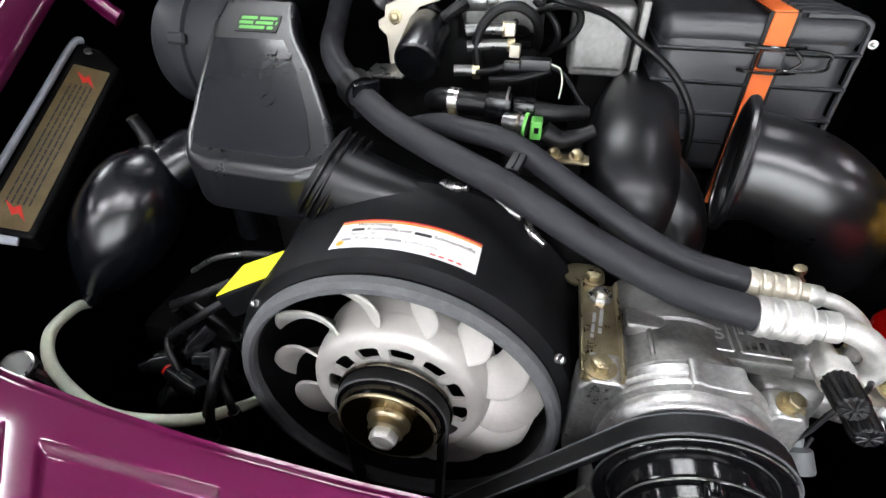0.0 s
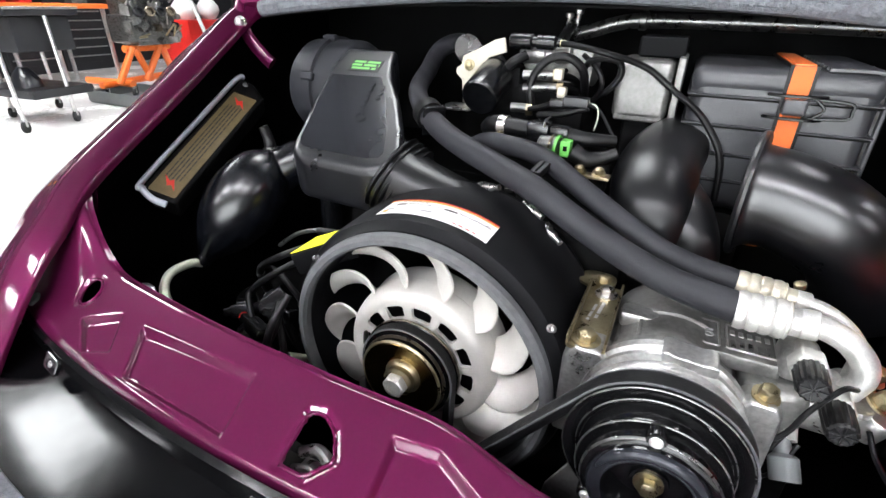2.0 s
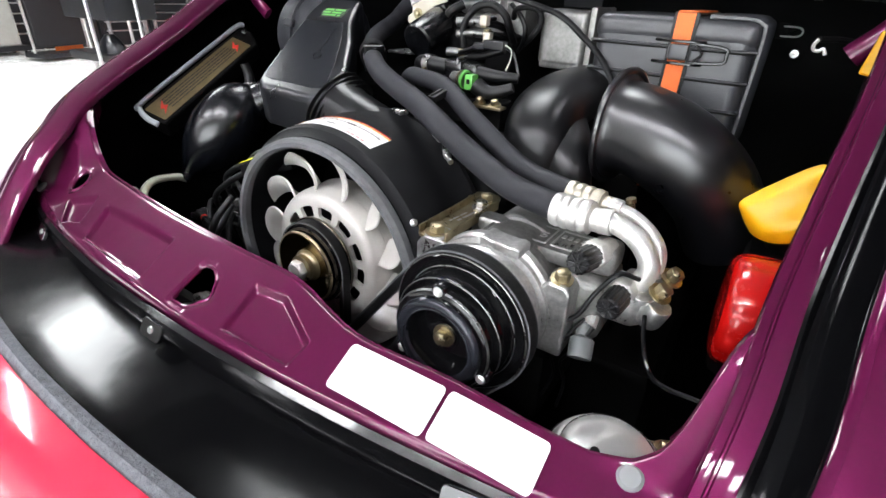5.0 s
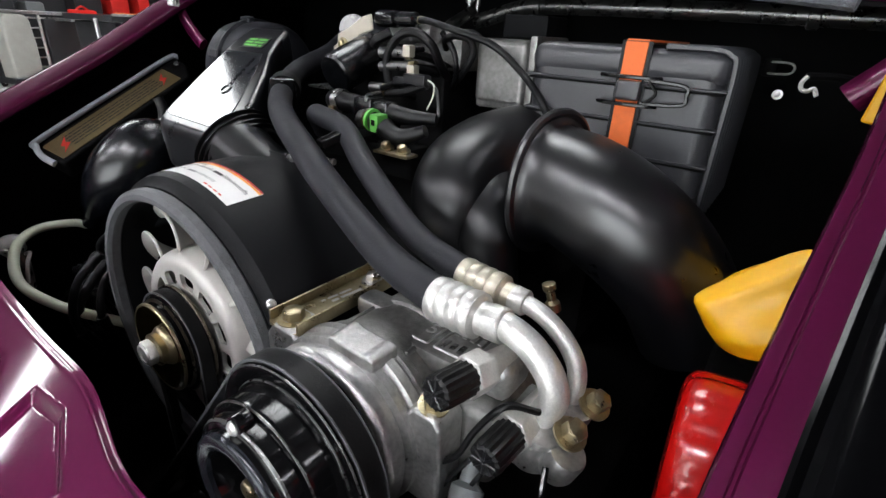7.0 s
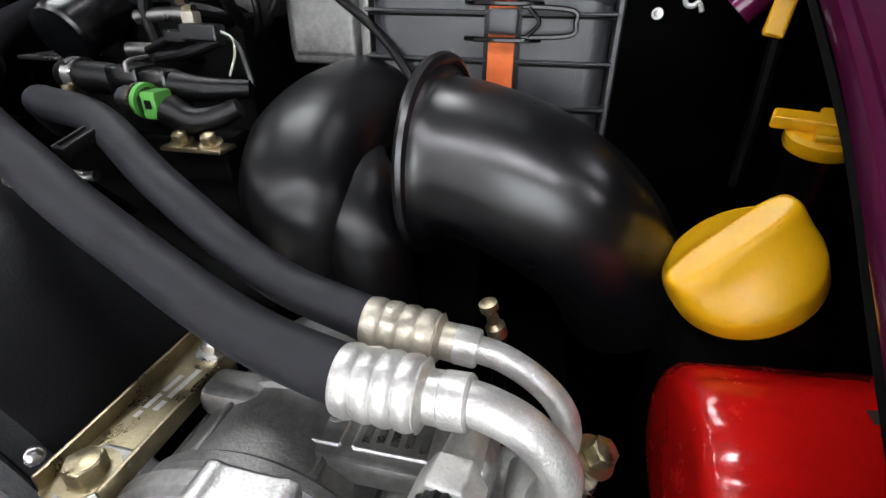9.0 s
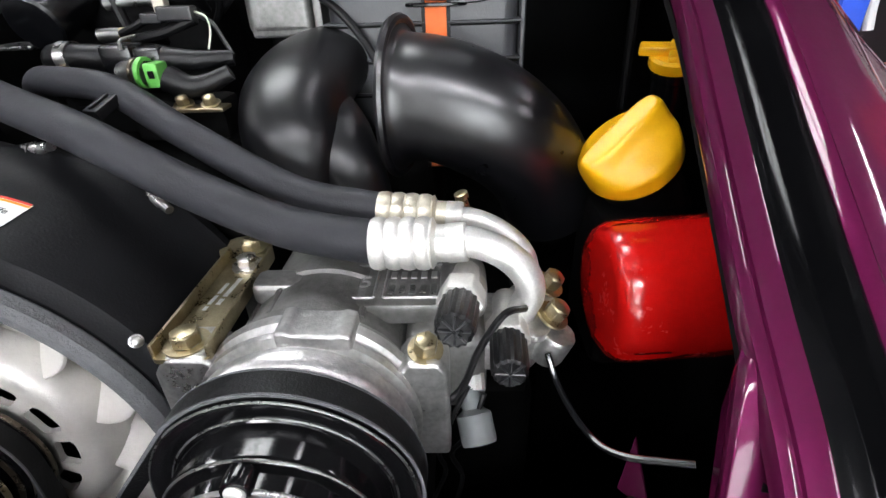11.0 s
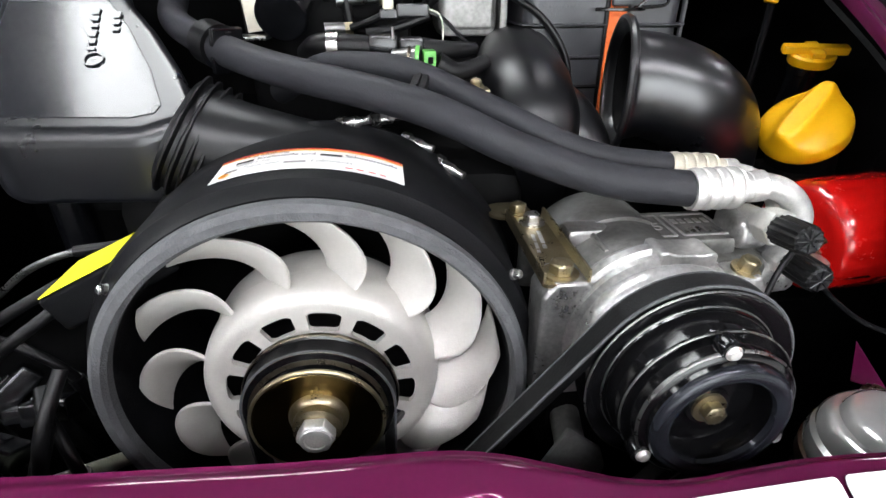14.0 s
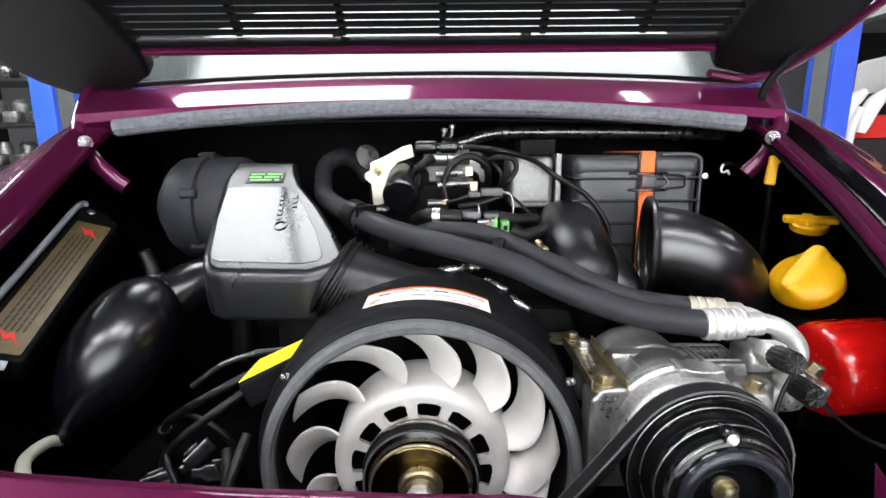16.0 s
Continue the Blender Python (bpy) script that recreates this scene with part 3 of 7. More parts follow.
LID = part("lid_frame", join(lid_side(1), lid_side(-1), box((0, -0.001, 0), (0.78, 0.010, 0.010), 0.003, LM), box((0, 0.52, 0), (0.86, 0.28, 0.03), 0.006, LM)), LID_BLACK, CAR, "black underside of the raised engine lid")
part("lid_lip", join(box((0, -0.011, 0.004), (0.76, 0.007, 0.012), 0.002, LM), tube([LM @ Vector(p) for p in ((0.386, -0.046, 0.014), (0.440, -0.056, 0.014), (0.474, -0.048, 0.014), (0.503, -0.016, 0.014), (0.527, 0.03, 0.014), (0.548, 0.10, 0.014), (0.563, 0.3, 0.014))], 0.006, 8, 40)), PURPLE, LID, "purple lip of the lid")
slat = None
for k in range(34):
    bm = box((0, 0, 0), (0.80, 0.0020, 0.0078), 0.0006, None, 1)
    if slat is None:
        slat = part("slat", bm, SATIN, LID)
        first = slat
    else:
        bm.free()
        first = new("slat", slat.data)
        first.parent = LID
    first.matrix_basis = Matrix.Translation(-origin(CAR)) @ LM @ pose(0, 0.014 + 0.0107 * k, 0.0, 31, 0, 0) @ Matrix.Translation(origin(CAR))
for x in (-0.245, -0.11, 0.02, 0.15, 0.28):
    part("stringer", box((x, 0.195, -0.008), (0.009, 0.38, 0.012), 0.0015, LM), SATIN, LID)
for x in (-0.12, 0.13):
    part("lid_bolt", bolt_mesh(LM @ pose(x, -0.004, -0.012, 180, 0, 0), 0.005, 0.004), GOLD, LID)
for s in (-1, 1):
    part("hinge_arm", tube([(s * 0.410, 0.283, 0.876)][:1 - (s > 0)] + [(s * 0.424, 0.281, 0.888), (s * 0.448, 0.278, 0.916), (s * 0.466, 0.286, 0.950), (s * 0.478, 0.318, 0.985), (s * 0.484, 0.350, 1.018)], 0.0110, 12, 36, 0.6), PURPLE, CAR, "curved purple hinge arm")
    part("hinge_bolt", bolt_mesh(to((s * 0.442, 0.262, 0.935), (-s * 0.8, -0.6, 0.1)), 0.006, 0.005), STEEL, CAR)

part("gas_strut", tube([(0.452, 0.285, 0.905), (0.449, 0.296, 0.955), (0.455, 0.312, 1.000), (0.490, 0.300, 1.050), (0.530, 0.262, 1.100)], 0.0055, 10, 40), SATIN, CAR, "black lid strut")


# ---- engine ----
# block added to carry the parts, its shade put into near-zero black
ENGINE = thing("engine", "near-black engine block added under the cooling shroud", "engine", (0, 0.2, 0.30))
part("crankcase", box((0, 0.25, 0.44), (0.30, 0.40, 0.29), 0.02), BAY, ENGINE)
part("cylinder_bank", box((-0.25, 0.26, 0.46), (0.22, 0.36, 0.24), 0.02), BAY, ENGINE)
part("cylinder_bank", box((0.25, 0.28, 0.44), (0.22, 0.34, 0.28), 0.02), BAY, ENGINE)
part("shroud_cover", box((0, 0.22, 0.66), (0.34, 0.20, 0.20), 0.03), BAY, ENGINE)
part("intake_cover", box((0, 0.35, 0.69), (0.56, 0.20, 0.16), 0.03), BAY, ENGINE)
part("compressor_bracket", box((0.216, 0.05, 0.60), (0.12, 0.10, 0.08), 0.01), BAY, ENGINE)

# cooling fan: axis through (0, y, 0.65), facing the rear
FY = Matrix.Translation((0, 0, 0.65)) @ Matrix.Rotation(radians(90), 4, "X")   # local z points to the rear
FANT = thing("cooling_fan", "silver axial cooling fan in a black shroud with grey rim", "cooling fan", (0, 0.05, 0.50))
part("shroud", lathe([(0.128, 0.000), (0.1285, -0.004), (0.126, -0.06), (0.126, -0.12), (0.132, -0.125), (0.153, -0.112), (0.154, -0.104), (0.150, -0.098), (0.1495, -0.06), (0.1475, -0.014), (0.1455, -0.008), (0.141, -0.005), (0.138, 0.0), (0.128, 0.0)], FY, 96), SHROUD, FANT, "satin black shroud ring")
part("rim", lathe([(0.1265, 0.002), (0.1265, 0.009), (0.129, 0.0125), (0.1335, 0.0125), (0.137, 0.009), (0.1375, 0.002), (0.135, -0.001), (0.129, -0.001), (0.1265, 0.002)], FY, 96), RIM_GREY, FANT, "rough grey rim")


def hub():
    """The hub: a rounded drum whose face has a ring of slots."""
    bm = bmesh.new()
    seg, slots = 240, 12
    radii = [0.030, 0.040, 0.0455, 0.0482, 0.0498, 0.0528, 0.0560, 0.0585, 0.0605, 0.0615, 0.0650, 0.0690, 0.0725, 0.0752, 0.0770, 0.0782, 0.0788, 0.0790, 0.0787, 0.0780, 0.0790, 0.0800]
    high = [0.006, 0.006, 0.006, 0.006, 0.006, 0.006, 0.006, 0.006, 0.006, 0.006, 0.0065, 0.0065, 0.0053, 0.0030, -0.0005, -0.0055, -0.0105, -0.0150, -0.0175, -0.0185, -0.0300, -0.0420]
    per = seg // slots
    rows = []
    for r, h in zip(radii, high):
        row = []
        for i in range(seg):
            f = (i % per) / per - 0.5
            t = 2 * math.pi * i / seg
            rr = r
            if 0.0482 <= r <= 0.0615 and abs(f) < 0.40:
                if abs(f) > 0.20:
                    squash = 1 - 0.5 * ((abs(f) - 0.20) / 0.20) ** 2
                    rr = 0.055 + (r - 0.055) * squash
            row.append(bm.verts.new((rr * math.cos(t), rr * math.sin(t), h)))
        rows.append(row)
    for k in range(len(rows) - 1):
        for i in range(seg):
            f0 = ((i + 0.5) % per) / per - 0.5
            if 3 <= k <= 8 and abs(f0) < 0.36:
                continue
            j = (i + 1) % seg
            bm.faces.new((rows[k][i], rows[k][j], rows[k + 1][j], rows[k + 1][i]))
    shell(bm, 0.004)
    bm.transform(FY @ Matrix.Translation((0, 0, -0.006)) @ pose(0, 0, 0, 0, 0, 8))
    return bm


part("hub", hub(), FAN, FANT, "cast silver hub with twelve slots")
# black core added to hold the blades; shade between them is its colour
part("hub_core", lathe([(0.0, -0.024), (0.072, -0.024), (0.0745, -0.028), (0.074, -0.064), (0, -0.066)], FY, 64), BAY, FANT, "black drum added for the shaded gaps between blades")


def blade():
    """One scooped blade; its leading edge lies in front, its face sweeps back round the hub."""
    def at(s, c):
        cc = c + (1 - c) * 0.22 * s ** 6
        r = 0.0740 + 0.0500 * s
        ang = radians(5.5 * math.sin(math.pi * min(1, s)) * (1 - 0.4 * c) - 17.0 * s ** 1.6 - (14 + 8 * s) * cc)
        h = -0.008 - 0.025 * cc - 0.006 * s * s * (1 - c) + 0.003 * math.sin(math.pi * c)
        return Vector((r * math.sin(ang), r * math.cos(ang), h))
    ns, nc = 12, 10
    bm = bmesh.new()
    g = [[bm.verts.new(at(i / ns, j / nc)) for j in range(nc + 1)] for i in range(ns + 1)]
    for i in range(ns):
        for j in range(nc):
            bm.faces.new((g[i][j], g[i + 1][j], g[i + 1][j + 1], g[i][j + 1]))
    shell(bm, 0.0028)
    bmesh.ops.bevel(bm, geom=[e for e in bm.edges if e.is_manifold and e.calc_face_angle(0) > 1.0], offset=0.0011, segments=2, profile=0.5, affect="EDGES")
    return bm


for k in range(12):
    bm = blade()
    bm.transform(FY @ pose(0, 0, 0, 0, 0, 30 * k + 9))
    part("blade", bm, FAN, FANT)
PUL = part("belt_pulley", lathe([(0.0, 0.004), (0.048, 0.004), (0.0500, 0.005), (0.0500, 0.008), (0.041, 0.012), (0.041, 0.0135), (0.0470, 0.017), (0.0470, 0.0195), (0.038, 0.023), (0.038, 0.0245), (0.0405, 0.027), (0.0410, 0.029), (0.0395, 0.030), (0.024, 0.023), (0.0, 0.023)], FY, 72), PULLEY, FANT, "black grooved pulley")
part("pulley_rim", lathe([(0.0390, 0.0297), (0.0408, 0.0303), (0.0418, 0.0293), (0.0418, 0.0278)], FY, 72), GOLD, PUL, "gold zinc rim")
part("pulley_ring", lathe([(0.0496, 0.0048), (0.0506, 0.0055), (0.0506, 0.0075), (0.0496, 0.0082)], FY, 72), WORN_BRONZE, PUL, "worn steel ring")
part("pulley_ring", lathe([(0.0468, 0.0165), (0.0476, 0.0172), (0.0476, 0.0190), (0.0468, 0.0198)], FY, 72), WORN_BRONZE, PUL, "worn steel ring")
part("pulley_ring", lathe([(0.0405, 0.0205), (0.0432, 0.0211), (0.0434, 0.0218), (0.0405, 0.0226)], FY, 72), WORN_BRONZE, PUL, "worn steel ring")
part("pulley_dish", lathe([(0.0392, 0.0299), (0.0388, 0.0302), (0.0240, 0.0236), (0.0, 0.0236)], FY, 72), DISH, PUL, "dark olive zinc dish")
part("spacer", lathe([(0.0185, 0.0225), (0.0185, 0.025), (0.0165, 0.028), (0.0150, 0.029), (0.0150, 0.034), (0.0130, 0.035), (0.0, 0.035)], FY, 40), GOLD, PUL, "gold zinc spacer")
hx = hexagon(0.0120, 0.008)
hx.transform(FY @ Matrix.Translation((0, 0, 0.0348)))
part("nut", join(hx, lathe([(0.0095, 0.0425), (0.0090, 0.044), (0.0068, 0.044), (0.0062, 0.040), (0.0, 0.040)], FY, 24)), ZINC, PUL, "worn zinc nut")
for x, y, z, w in ((-0.0359, 0.0950, 0.7950, (-0.2, -0.35, 0.9)), (0.1189, 0.0950, 0.7294, (0.75, -0.5, 0.4)), (0.1250, 0.0030, 0.7290, (0.7, -0.7, 0.4)), (-0.1130, 0.0060, 0.7330, (-0.6, -0.7, 0.45))):
    part("shroud_bolt", bolt_mesh(to((x, y, z), w), 0.0032, 0.004, 1.15), STEEL, FANT)
# printed label, laid round the shroud
def label_arc(x0, x1, y0, y1, r, lift):
    """A strip of the shroud's mantle between two sideways places and two depths."""
    bm = bmesh.new()
    n = 26
    rows = []
    for i in range(n + 1):
        x = x0 + (x1 - x0) * i / n
        row = []
        for j in range(5):
            y = y0 + (y1 - y0) * j / 4
            rr = r(y) + lift
            a = x / rr
            row.append(bm.verts.new((rr * math.sin(a), y, 0.65 + rr * math.cos(a))))
        rows.append(row)
    for r0, r1 in zip(rows[:-1], rows[1:]):
        for k in range(4):
            bm.faces.new((r0[k], r1[k], r1[k + 1], r0[k + 1]))
    return bm


def mantle(y):
    return np.interp(y, (0.008, 0.014, 0.06, 0.098), (0.1455, 0.1475, 0.1495, 0.150))


def wrap(bm, x0, y0, lift):
    """Lays a flat drawing (x along the chord, y to the rear end) on the shroud's mantle."""
    for v in bm.verts:
        y = y0 + v.co.y
        rr = mantle(y) + lift + v.co.z
        a = (x0 + v.co.x) / rr
        v.co = Vector((rr * math.sin(a), y, 0.65 + rr * math.cos(a)))
    return bm


STICK = part("fill_label", label_arc(-0.050, 0.062, 0.016, 0.049, mantle, 0.0006), WHITE, FANT, "white paper label with orange stripe")
part("stripe", label_arc(-0.050, 0.062, 0.0475, 0.0495, mantle, 0.0012), INK_RED, STICK)
part("stripe", label_arc(-0.050, 0.062, 0.0455, 0.0474, mantle, 0.0010), INK_ORANGE, STICK)


def wrapped_text(text, size, x, y, material, shear=0.0):
    cu = bpy.data.curves.new("lettering", "FONT")
    cu.body, cu.size, cu.shear, cu.offset = text, size, shear, 0.00004
    tmp = bpy.data.objects.new("lettering", cu)
    me = bpy.data.meshes.new_from_object(tmp)
    bm = bmesh.new()
    bm.from_mesh(me)
    bpy.data.objects.remove(tmp)
    bpy.data.meshes.remove(me)
    part("lettering", wrap(bm, x, y, 0.0018), material, STICK)


wrapped_text("Werkfüllung", 0.0056, -0.0350, 0.0408, INK)
wrapped_text("Kraftstoffe und", 0.0056, -0.0252, 0.0350, INK)
wrapped_text("Schmierstoffe", 0.0058, 0.0262, 0.0350, INK)
wrapped_text("Factory Fill", 0.0048, -0.0380, 0.0298, INK_GREY, 0.3)
wrapped_text("Fuels and", 0.0056, -0.0320, 0.0238, INK_GREY, 0.3)
wrapped_text("Lubricants", 0.0058, 0.0067, 0.0238, INK_GREY, 0.3)


def flat_bars(rows):
    bm = bmesh.new()
    for x0, x1, y, h in rows:
        n = 6
        top = [bm.verts.new((x0 + (x1 - x0) * i / n, y + h, 0)) for i in range(n + 1)]
        low = [bm.verts.new((x0 + (x1 - x0) * i / n, y, 0)) for i in range(n + 1)]
        for i in range(n):
            bm.faces.new((low[i], low[i + 1], top[i + 1], top[i]))
    return bm


for row in ((-0.0379, -0.0274, 0.0352, 0.0032), (0.0114, 0.0243, 0.0352, 0.0032)):
    part("printed_bar", wrap(flat_bars([row]), 0, 0, 0.0014), INK, STICK)
for row in ((-0.0425, -0.0345, 0.0240, 0.0028), (-0.0080, 0.0044, 0.0240, 0.0028)):
    part("printed_bar", wrap(flat_bars([row]), 0, 0, 0.0014), INK_GREY, STICK)
for x0, x1 in ((0.027, 0.0315), (0.0335, 0.0375), (0.0405, 0.0445), (0.0470, 0.0505)):
    part("printed_bar", wrap(flat_bars([(x0, x1, 0.0178, 0.0016)]), 0, 0, 0.0014), INK_RED, STICK)
part("printed_dot", wrap(lathe([(0, 0), (0.003, 0)], None, 16), -0.042, 0.021, 0.0014), INK_ORANGE, STICK)

# yellow-topped trunking beside the fan
TRK = thing("cable_cover", "black cable cover with yellow label beside the fan", "cover", (-0.15, 0.04, 0.70))
tm = Matrix.Translation((-0.133, 0.040, 0.735)) @ pose(0, 0, 0, 0, -22, 12)
part("cover", prism([(-0.036, -0.020), (0.040, -0.012), (0.030, 0.022), (-0.028, 0.020)], -0.026, tm, 0.003), SATIN, TRK)
part("label", prism([(-0.034, -0.018), (0.034, -0.014), (0.030, 0.018), (-0.020, 0.017)], 0.0006, tm @ Matrix.Translation((0, 0, 0.0005))), YELLOW_PALE, TRK, "bright yellow sticker")

# compressor: axis through (0.216, y, 0.687)
CM = Matrix.Translation((0.216, 0, 0.687)) @ Matrix.Rotation(radians(90), 4, "X")
COMP = thing("compressor", "cast aluminium air-conditioning compressor with black pulley", "compressor", (0.216, 0.03, 0.58))
part("front_housing", lathe([(0.0, 0.034), (0.050, 0.034), (0.0555, 0.031), (0.0575, 0.027), (0.0575, 0.022), (0.0545, 0.020), (0.0545, 0.017), (0.0590, 0.0155), (0.0595, 0.012), (0.0570, 0.0105), (0.0570, 0.008), (0.0605, 0.006), (0.0610, 0.000), (0.0575, -0.002), (0.0550, -0.006), (0.0, -0.006)], CM, 72), ALU, COMP)
part("body", lathe([(0.0, -0.004), (0.0545, -0.004), (0.0570, -0.007), (0.0570, -0.012), (0.0535, -0.015), (0.0530, -0.050), (0.0548, -0.052), (0.0548, -0.060), (0.0528, -0.062), (0.0525, -0.11), (0.048, -0.118), (0.0, -0.118)], CM, 72), ALU_DULL, COMP, "dull cast aluminium barrel")
for a in (60, 118, 140, 30):
    part("barrel_rib", box((0.0528, 0, -0.032), (0.004, 0.004, 0.034), 0.001, CM @ pose(0, 0, 0, 0, 0, a), 1), ALU_DULL, COMP)
part("lug", prism([(0.208, 0.738), (0.245, 0.738), (0.245, 0.7462), (0.240, 0.7478), (0.236, 0.7468), (0.217, 0.7478), (0.213, 0.7495), (0.208, 0.7488)], 0.022, Matrix(((1, 0, 0, 0), (0, 0, 1, -0.017), (0, 1, 0, 0), (0, 0, 0, 1))), 0.0018, 3), ALU, COMP, "notched cast lug")
part("lug", box((0.190, 0.050, 0.7305), (0.034, 0.020, 0.016), 0.005), ALU, COMP, "bright cast lug")
part("pad", box((0.256, 0.048, 0.7285), (0.066, 0.050, 0.014), 0.003), ALU_DULL, COMP, "flat machined pad with raised numbers")
for x0, x1 in ((0.2255, 0.2475), (0.2530, 0.2860)):
    part("raised_frame", join(*[box(c, s, 0.0005, None, 1) for c, s in ((((x0 + x1) / 2, 0.030, 0.7358), (x1 - x0, 0.0016, 0.0016)), (((x0 + x1) / 2, 0.064, 0.7358), (x1 - x0, 0.0016, 0.0016)), ((x0, 0.047, 0.7358), (0.0016, 0.034, 0.0016)), ((x1, 0.047, 0.7358), (0.0016, 0.034, 0.0016)))]), ALU, COMP)
lettering("15", 0.016, pose(0.229, 0.041, 0.7357), ALU, COMP)
for k in range(5):
    part("raised_mark", box((0.257 + 0.006 * k, 0.038, 0.7358), (0.0035, 0.009 - 0.002 * (k % 2), 0.0010), 0.0003), STEEL_DK, COMP)
    part("raised_mark", box((0.257 + 0.006 * k, 0.053, 0.7358), (0.0035, 0.007, 0.0010), 0.0003), ALU, COMP)
part("mount_ear", prism([(-0.02, -0.05), (0.016, -0.05), (0.018, 0.030), (0.008, 0.040), (-0.012, 0.040), (-0.02, 0.03)], 0.028, to((0.160, 0.015, 0.690), (0, -1, 0), "Y"), 0.003), ALU, COMP)
part("mount_ear", prism([(-0.03, -0.035), (0.012, -0.035), (0.012, 0.026), (0.007, 0.033), (-0.009, 0.033), (-0.014, 0.026), (-0.03, 0.0)], 0.024, Matrix.Translation((0.278, 0.012, 0.692)) @ Matrix.Rotation(radians(90), 4, "X"), 0.003), ALU, COMP)
part("ear_bolt", bolt_mesh(to((0.278, -0.002, 0.725), (0.1, -0.25, 1)), 0.0064, 0.008), GOLD, COMP, "gold zinc bolt")
PU = part("pulley", lathe([(0.030, 0.036), (0.0575, 0.036), (0.0600, 0.0375), (0.0602, 0.0395), (0.0555, 0.0425), (0.0540, 0.048), (0.0555, 0.0530), (0.0602, 0.0552), (0.0608, 0.0568), (0.0600, 0.0582), (0.0560, 0.0580), (0.0525, 0.0566), (0.0508, 0.0560), (0.0496, 0.0572), (0.0488, 0.0640), (0.0484, 0.0708), (0.0480, 0.0730), (0.0471, 0.0740), (0.0455, 0.0733), (0.030, 0.0725), (0.030, 0.036)], CM, 96), PULLEY, COMP, "glossy black grooved pulley")
for r, h in ((0.0609, 0.0570), (0.0512, 0.0563), (0.0481, 0.0734)):
    part("worn_ring", lathe([(r - 0.0004, h - 0.0006), (r + 0.0004, h - 0.0004), (r + 0.0004, h + 0.0003), (r - 0.0004, h + 0.0006)], CM, 96), STEEL_DK, PU, "bright worn edge")
CL = part("clutch_plate", lathe([(0.0, 0.0765), (0.0120, 0.0765), (0.0126, 0.0745), (0.0262, 0.0750), (0.0276, 0.0850), (0.0290, 0.0890), (0.0320, 0.0903), (0.0360, 0.0899), (0.0380, 0.0882), (0.0388, 0.0845), (0.0420, 0.0838), (0.0432, 0.0826), (0.0438, 0.0780), (0.0440, 0.0720), (0.0, 0.0720)], CM, 88), PULLEY, COMP, "black stepped clutch plate")
part("clutch_ring", lathe([(0.0278, 0.0872), (0.0288, 0.0895), (0.0320, 0.0910), (0.0358, 0.0906), (0.0376, 0.0893), (0.0384, 0.0870)], CM, 88), CLUTCH, CL, "smooth grey-black ring")
part("clutch_step", lathe([(0.0424, 0.0838), (0.0432, 0.0832), (0.0436, 0.0822), (0.0430, 0.0822)], CM, 88), STEEL_DK, CL, "bright worn step")
part("clutch_bolt", bolt_mesh(CM @ Matrix.Translation((0, 0, 0.0765)), 0.0066, 0.006), GOLD, CL)
for a in (94, 214, 334):
    rm_ = CM @ Matrix.Translation((0.0432 * math.cos(radians(a)), 0.0432 * math.sin(radians(a)), 0.0835))
    part("rivet_ear", lathe([(0, 0.0006), (0.0058, 0.0004), (0.0064, -0.0006), (0.0064, -0.0080), (0, -0.0080)], rm_, 24), PULLEY, CL)
    part("rivet", lathe([(0, 0.0030), (0.0028, 0.0027), (0.0042, 0.0012), (0.0042, 0.0006)], rm_, 16), ZINC, CL, "pale steel rivet")

part("mount_plate", join(prism([(0.1415, 0.5742), (0.1844, 0.5579), (0.1919, 0.5884), (0.1860, 0.6069), (0.1608, 0.6280), (0.1448, 0.5951)], 0.004, Matrix(((1, 0, 0, 0), (0, 0, -1, -0.030), (0, 1, 0, 0), (0, 0, 0, 1))), 0.001, 2), tube([(0.168, -0.030, 0.600), (0.172, 0.0, 0.605), (0.178, 0.03, 0.615)], 0.011, 14, 10)), ALU_DULL, COMP, "dull grey mounting plate")
# bracket on the compressor
BR = thing("bracket", "yellow zinc plated steel bracket bolted to compressor", "bracket", (0.155, 0.04, 0.725))
bmx = Matrix.Translation((0.1555, 0.040, 0.7265))
part("plate", join(prism(rounded(0.030, 0.104, 0.004), 0.0025, bmx), box((-0.0142, 0, 0.005), (0.0022, 0.100, 0.010), 0.0008, bmx), box((0.0142, 0, 0.005), (0.0022, 0.100, 0.010), 0.0008, bmx),
     prism(rounded(0.034, 0.030, 0.012), 0.0025, bmx @ Matrix.Translation((-0.010, 0.064, 0.0)))), GOLD, BR)
part("bolt", bolt_mesh(to((0.1545, 0.000, 0.729)), 0.0080, 0.007), GOLD, BR)
part("bolt", bolt_mesh(to((0.1575, 0.077, 0.729)), 0.0070, 0.006), STEEL, BR)
part("bolt", bolt_mesh(to((0.152, 0.098, 0.729)), 0.0070, 0.006), GOLD, BR)
bars([(-0.022, 0.006, -0.001, 0.003), (-0.016, 0.012, -0.006, 0.0025)], to((0.1555, 0.040, 0.7293)) @ pose(0, 0, 0, 0, 0, 84), ZINC, BR, "worn pale marking")
part("spacer", lathe([(0, -0.05), (0.010, -0.05), (0.010, 0), (0, 0)], to((0.1545, 0.0, 0.7265)), 20), ALU_DULL, BR)
part("spacer", lathe([(0, -0.05), (0.008, -0.05), (0.008, 0), (0, 0)], to((0.157, 0.077, 0.7265)), 20), ALU_DULL, BR)

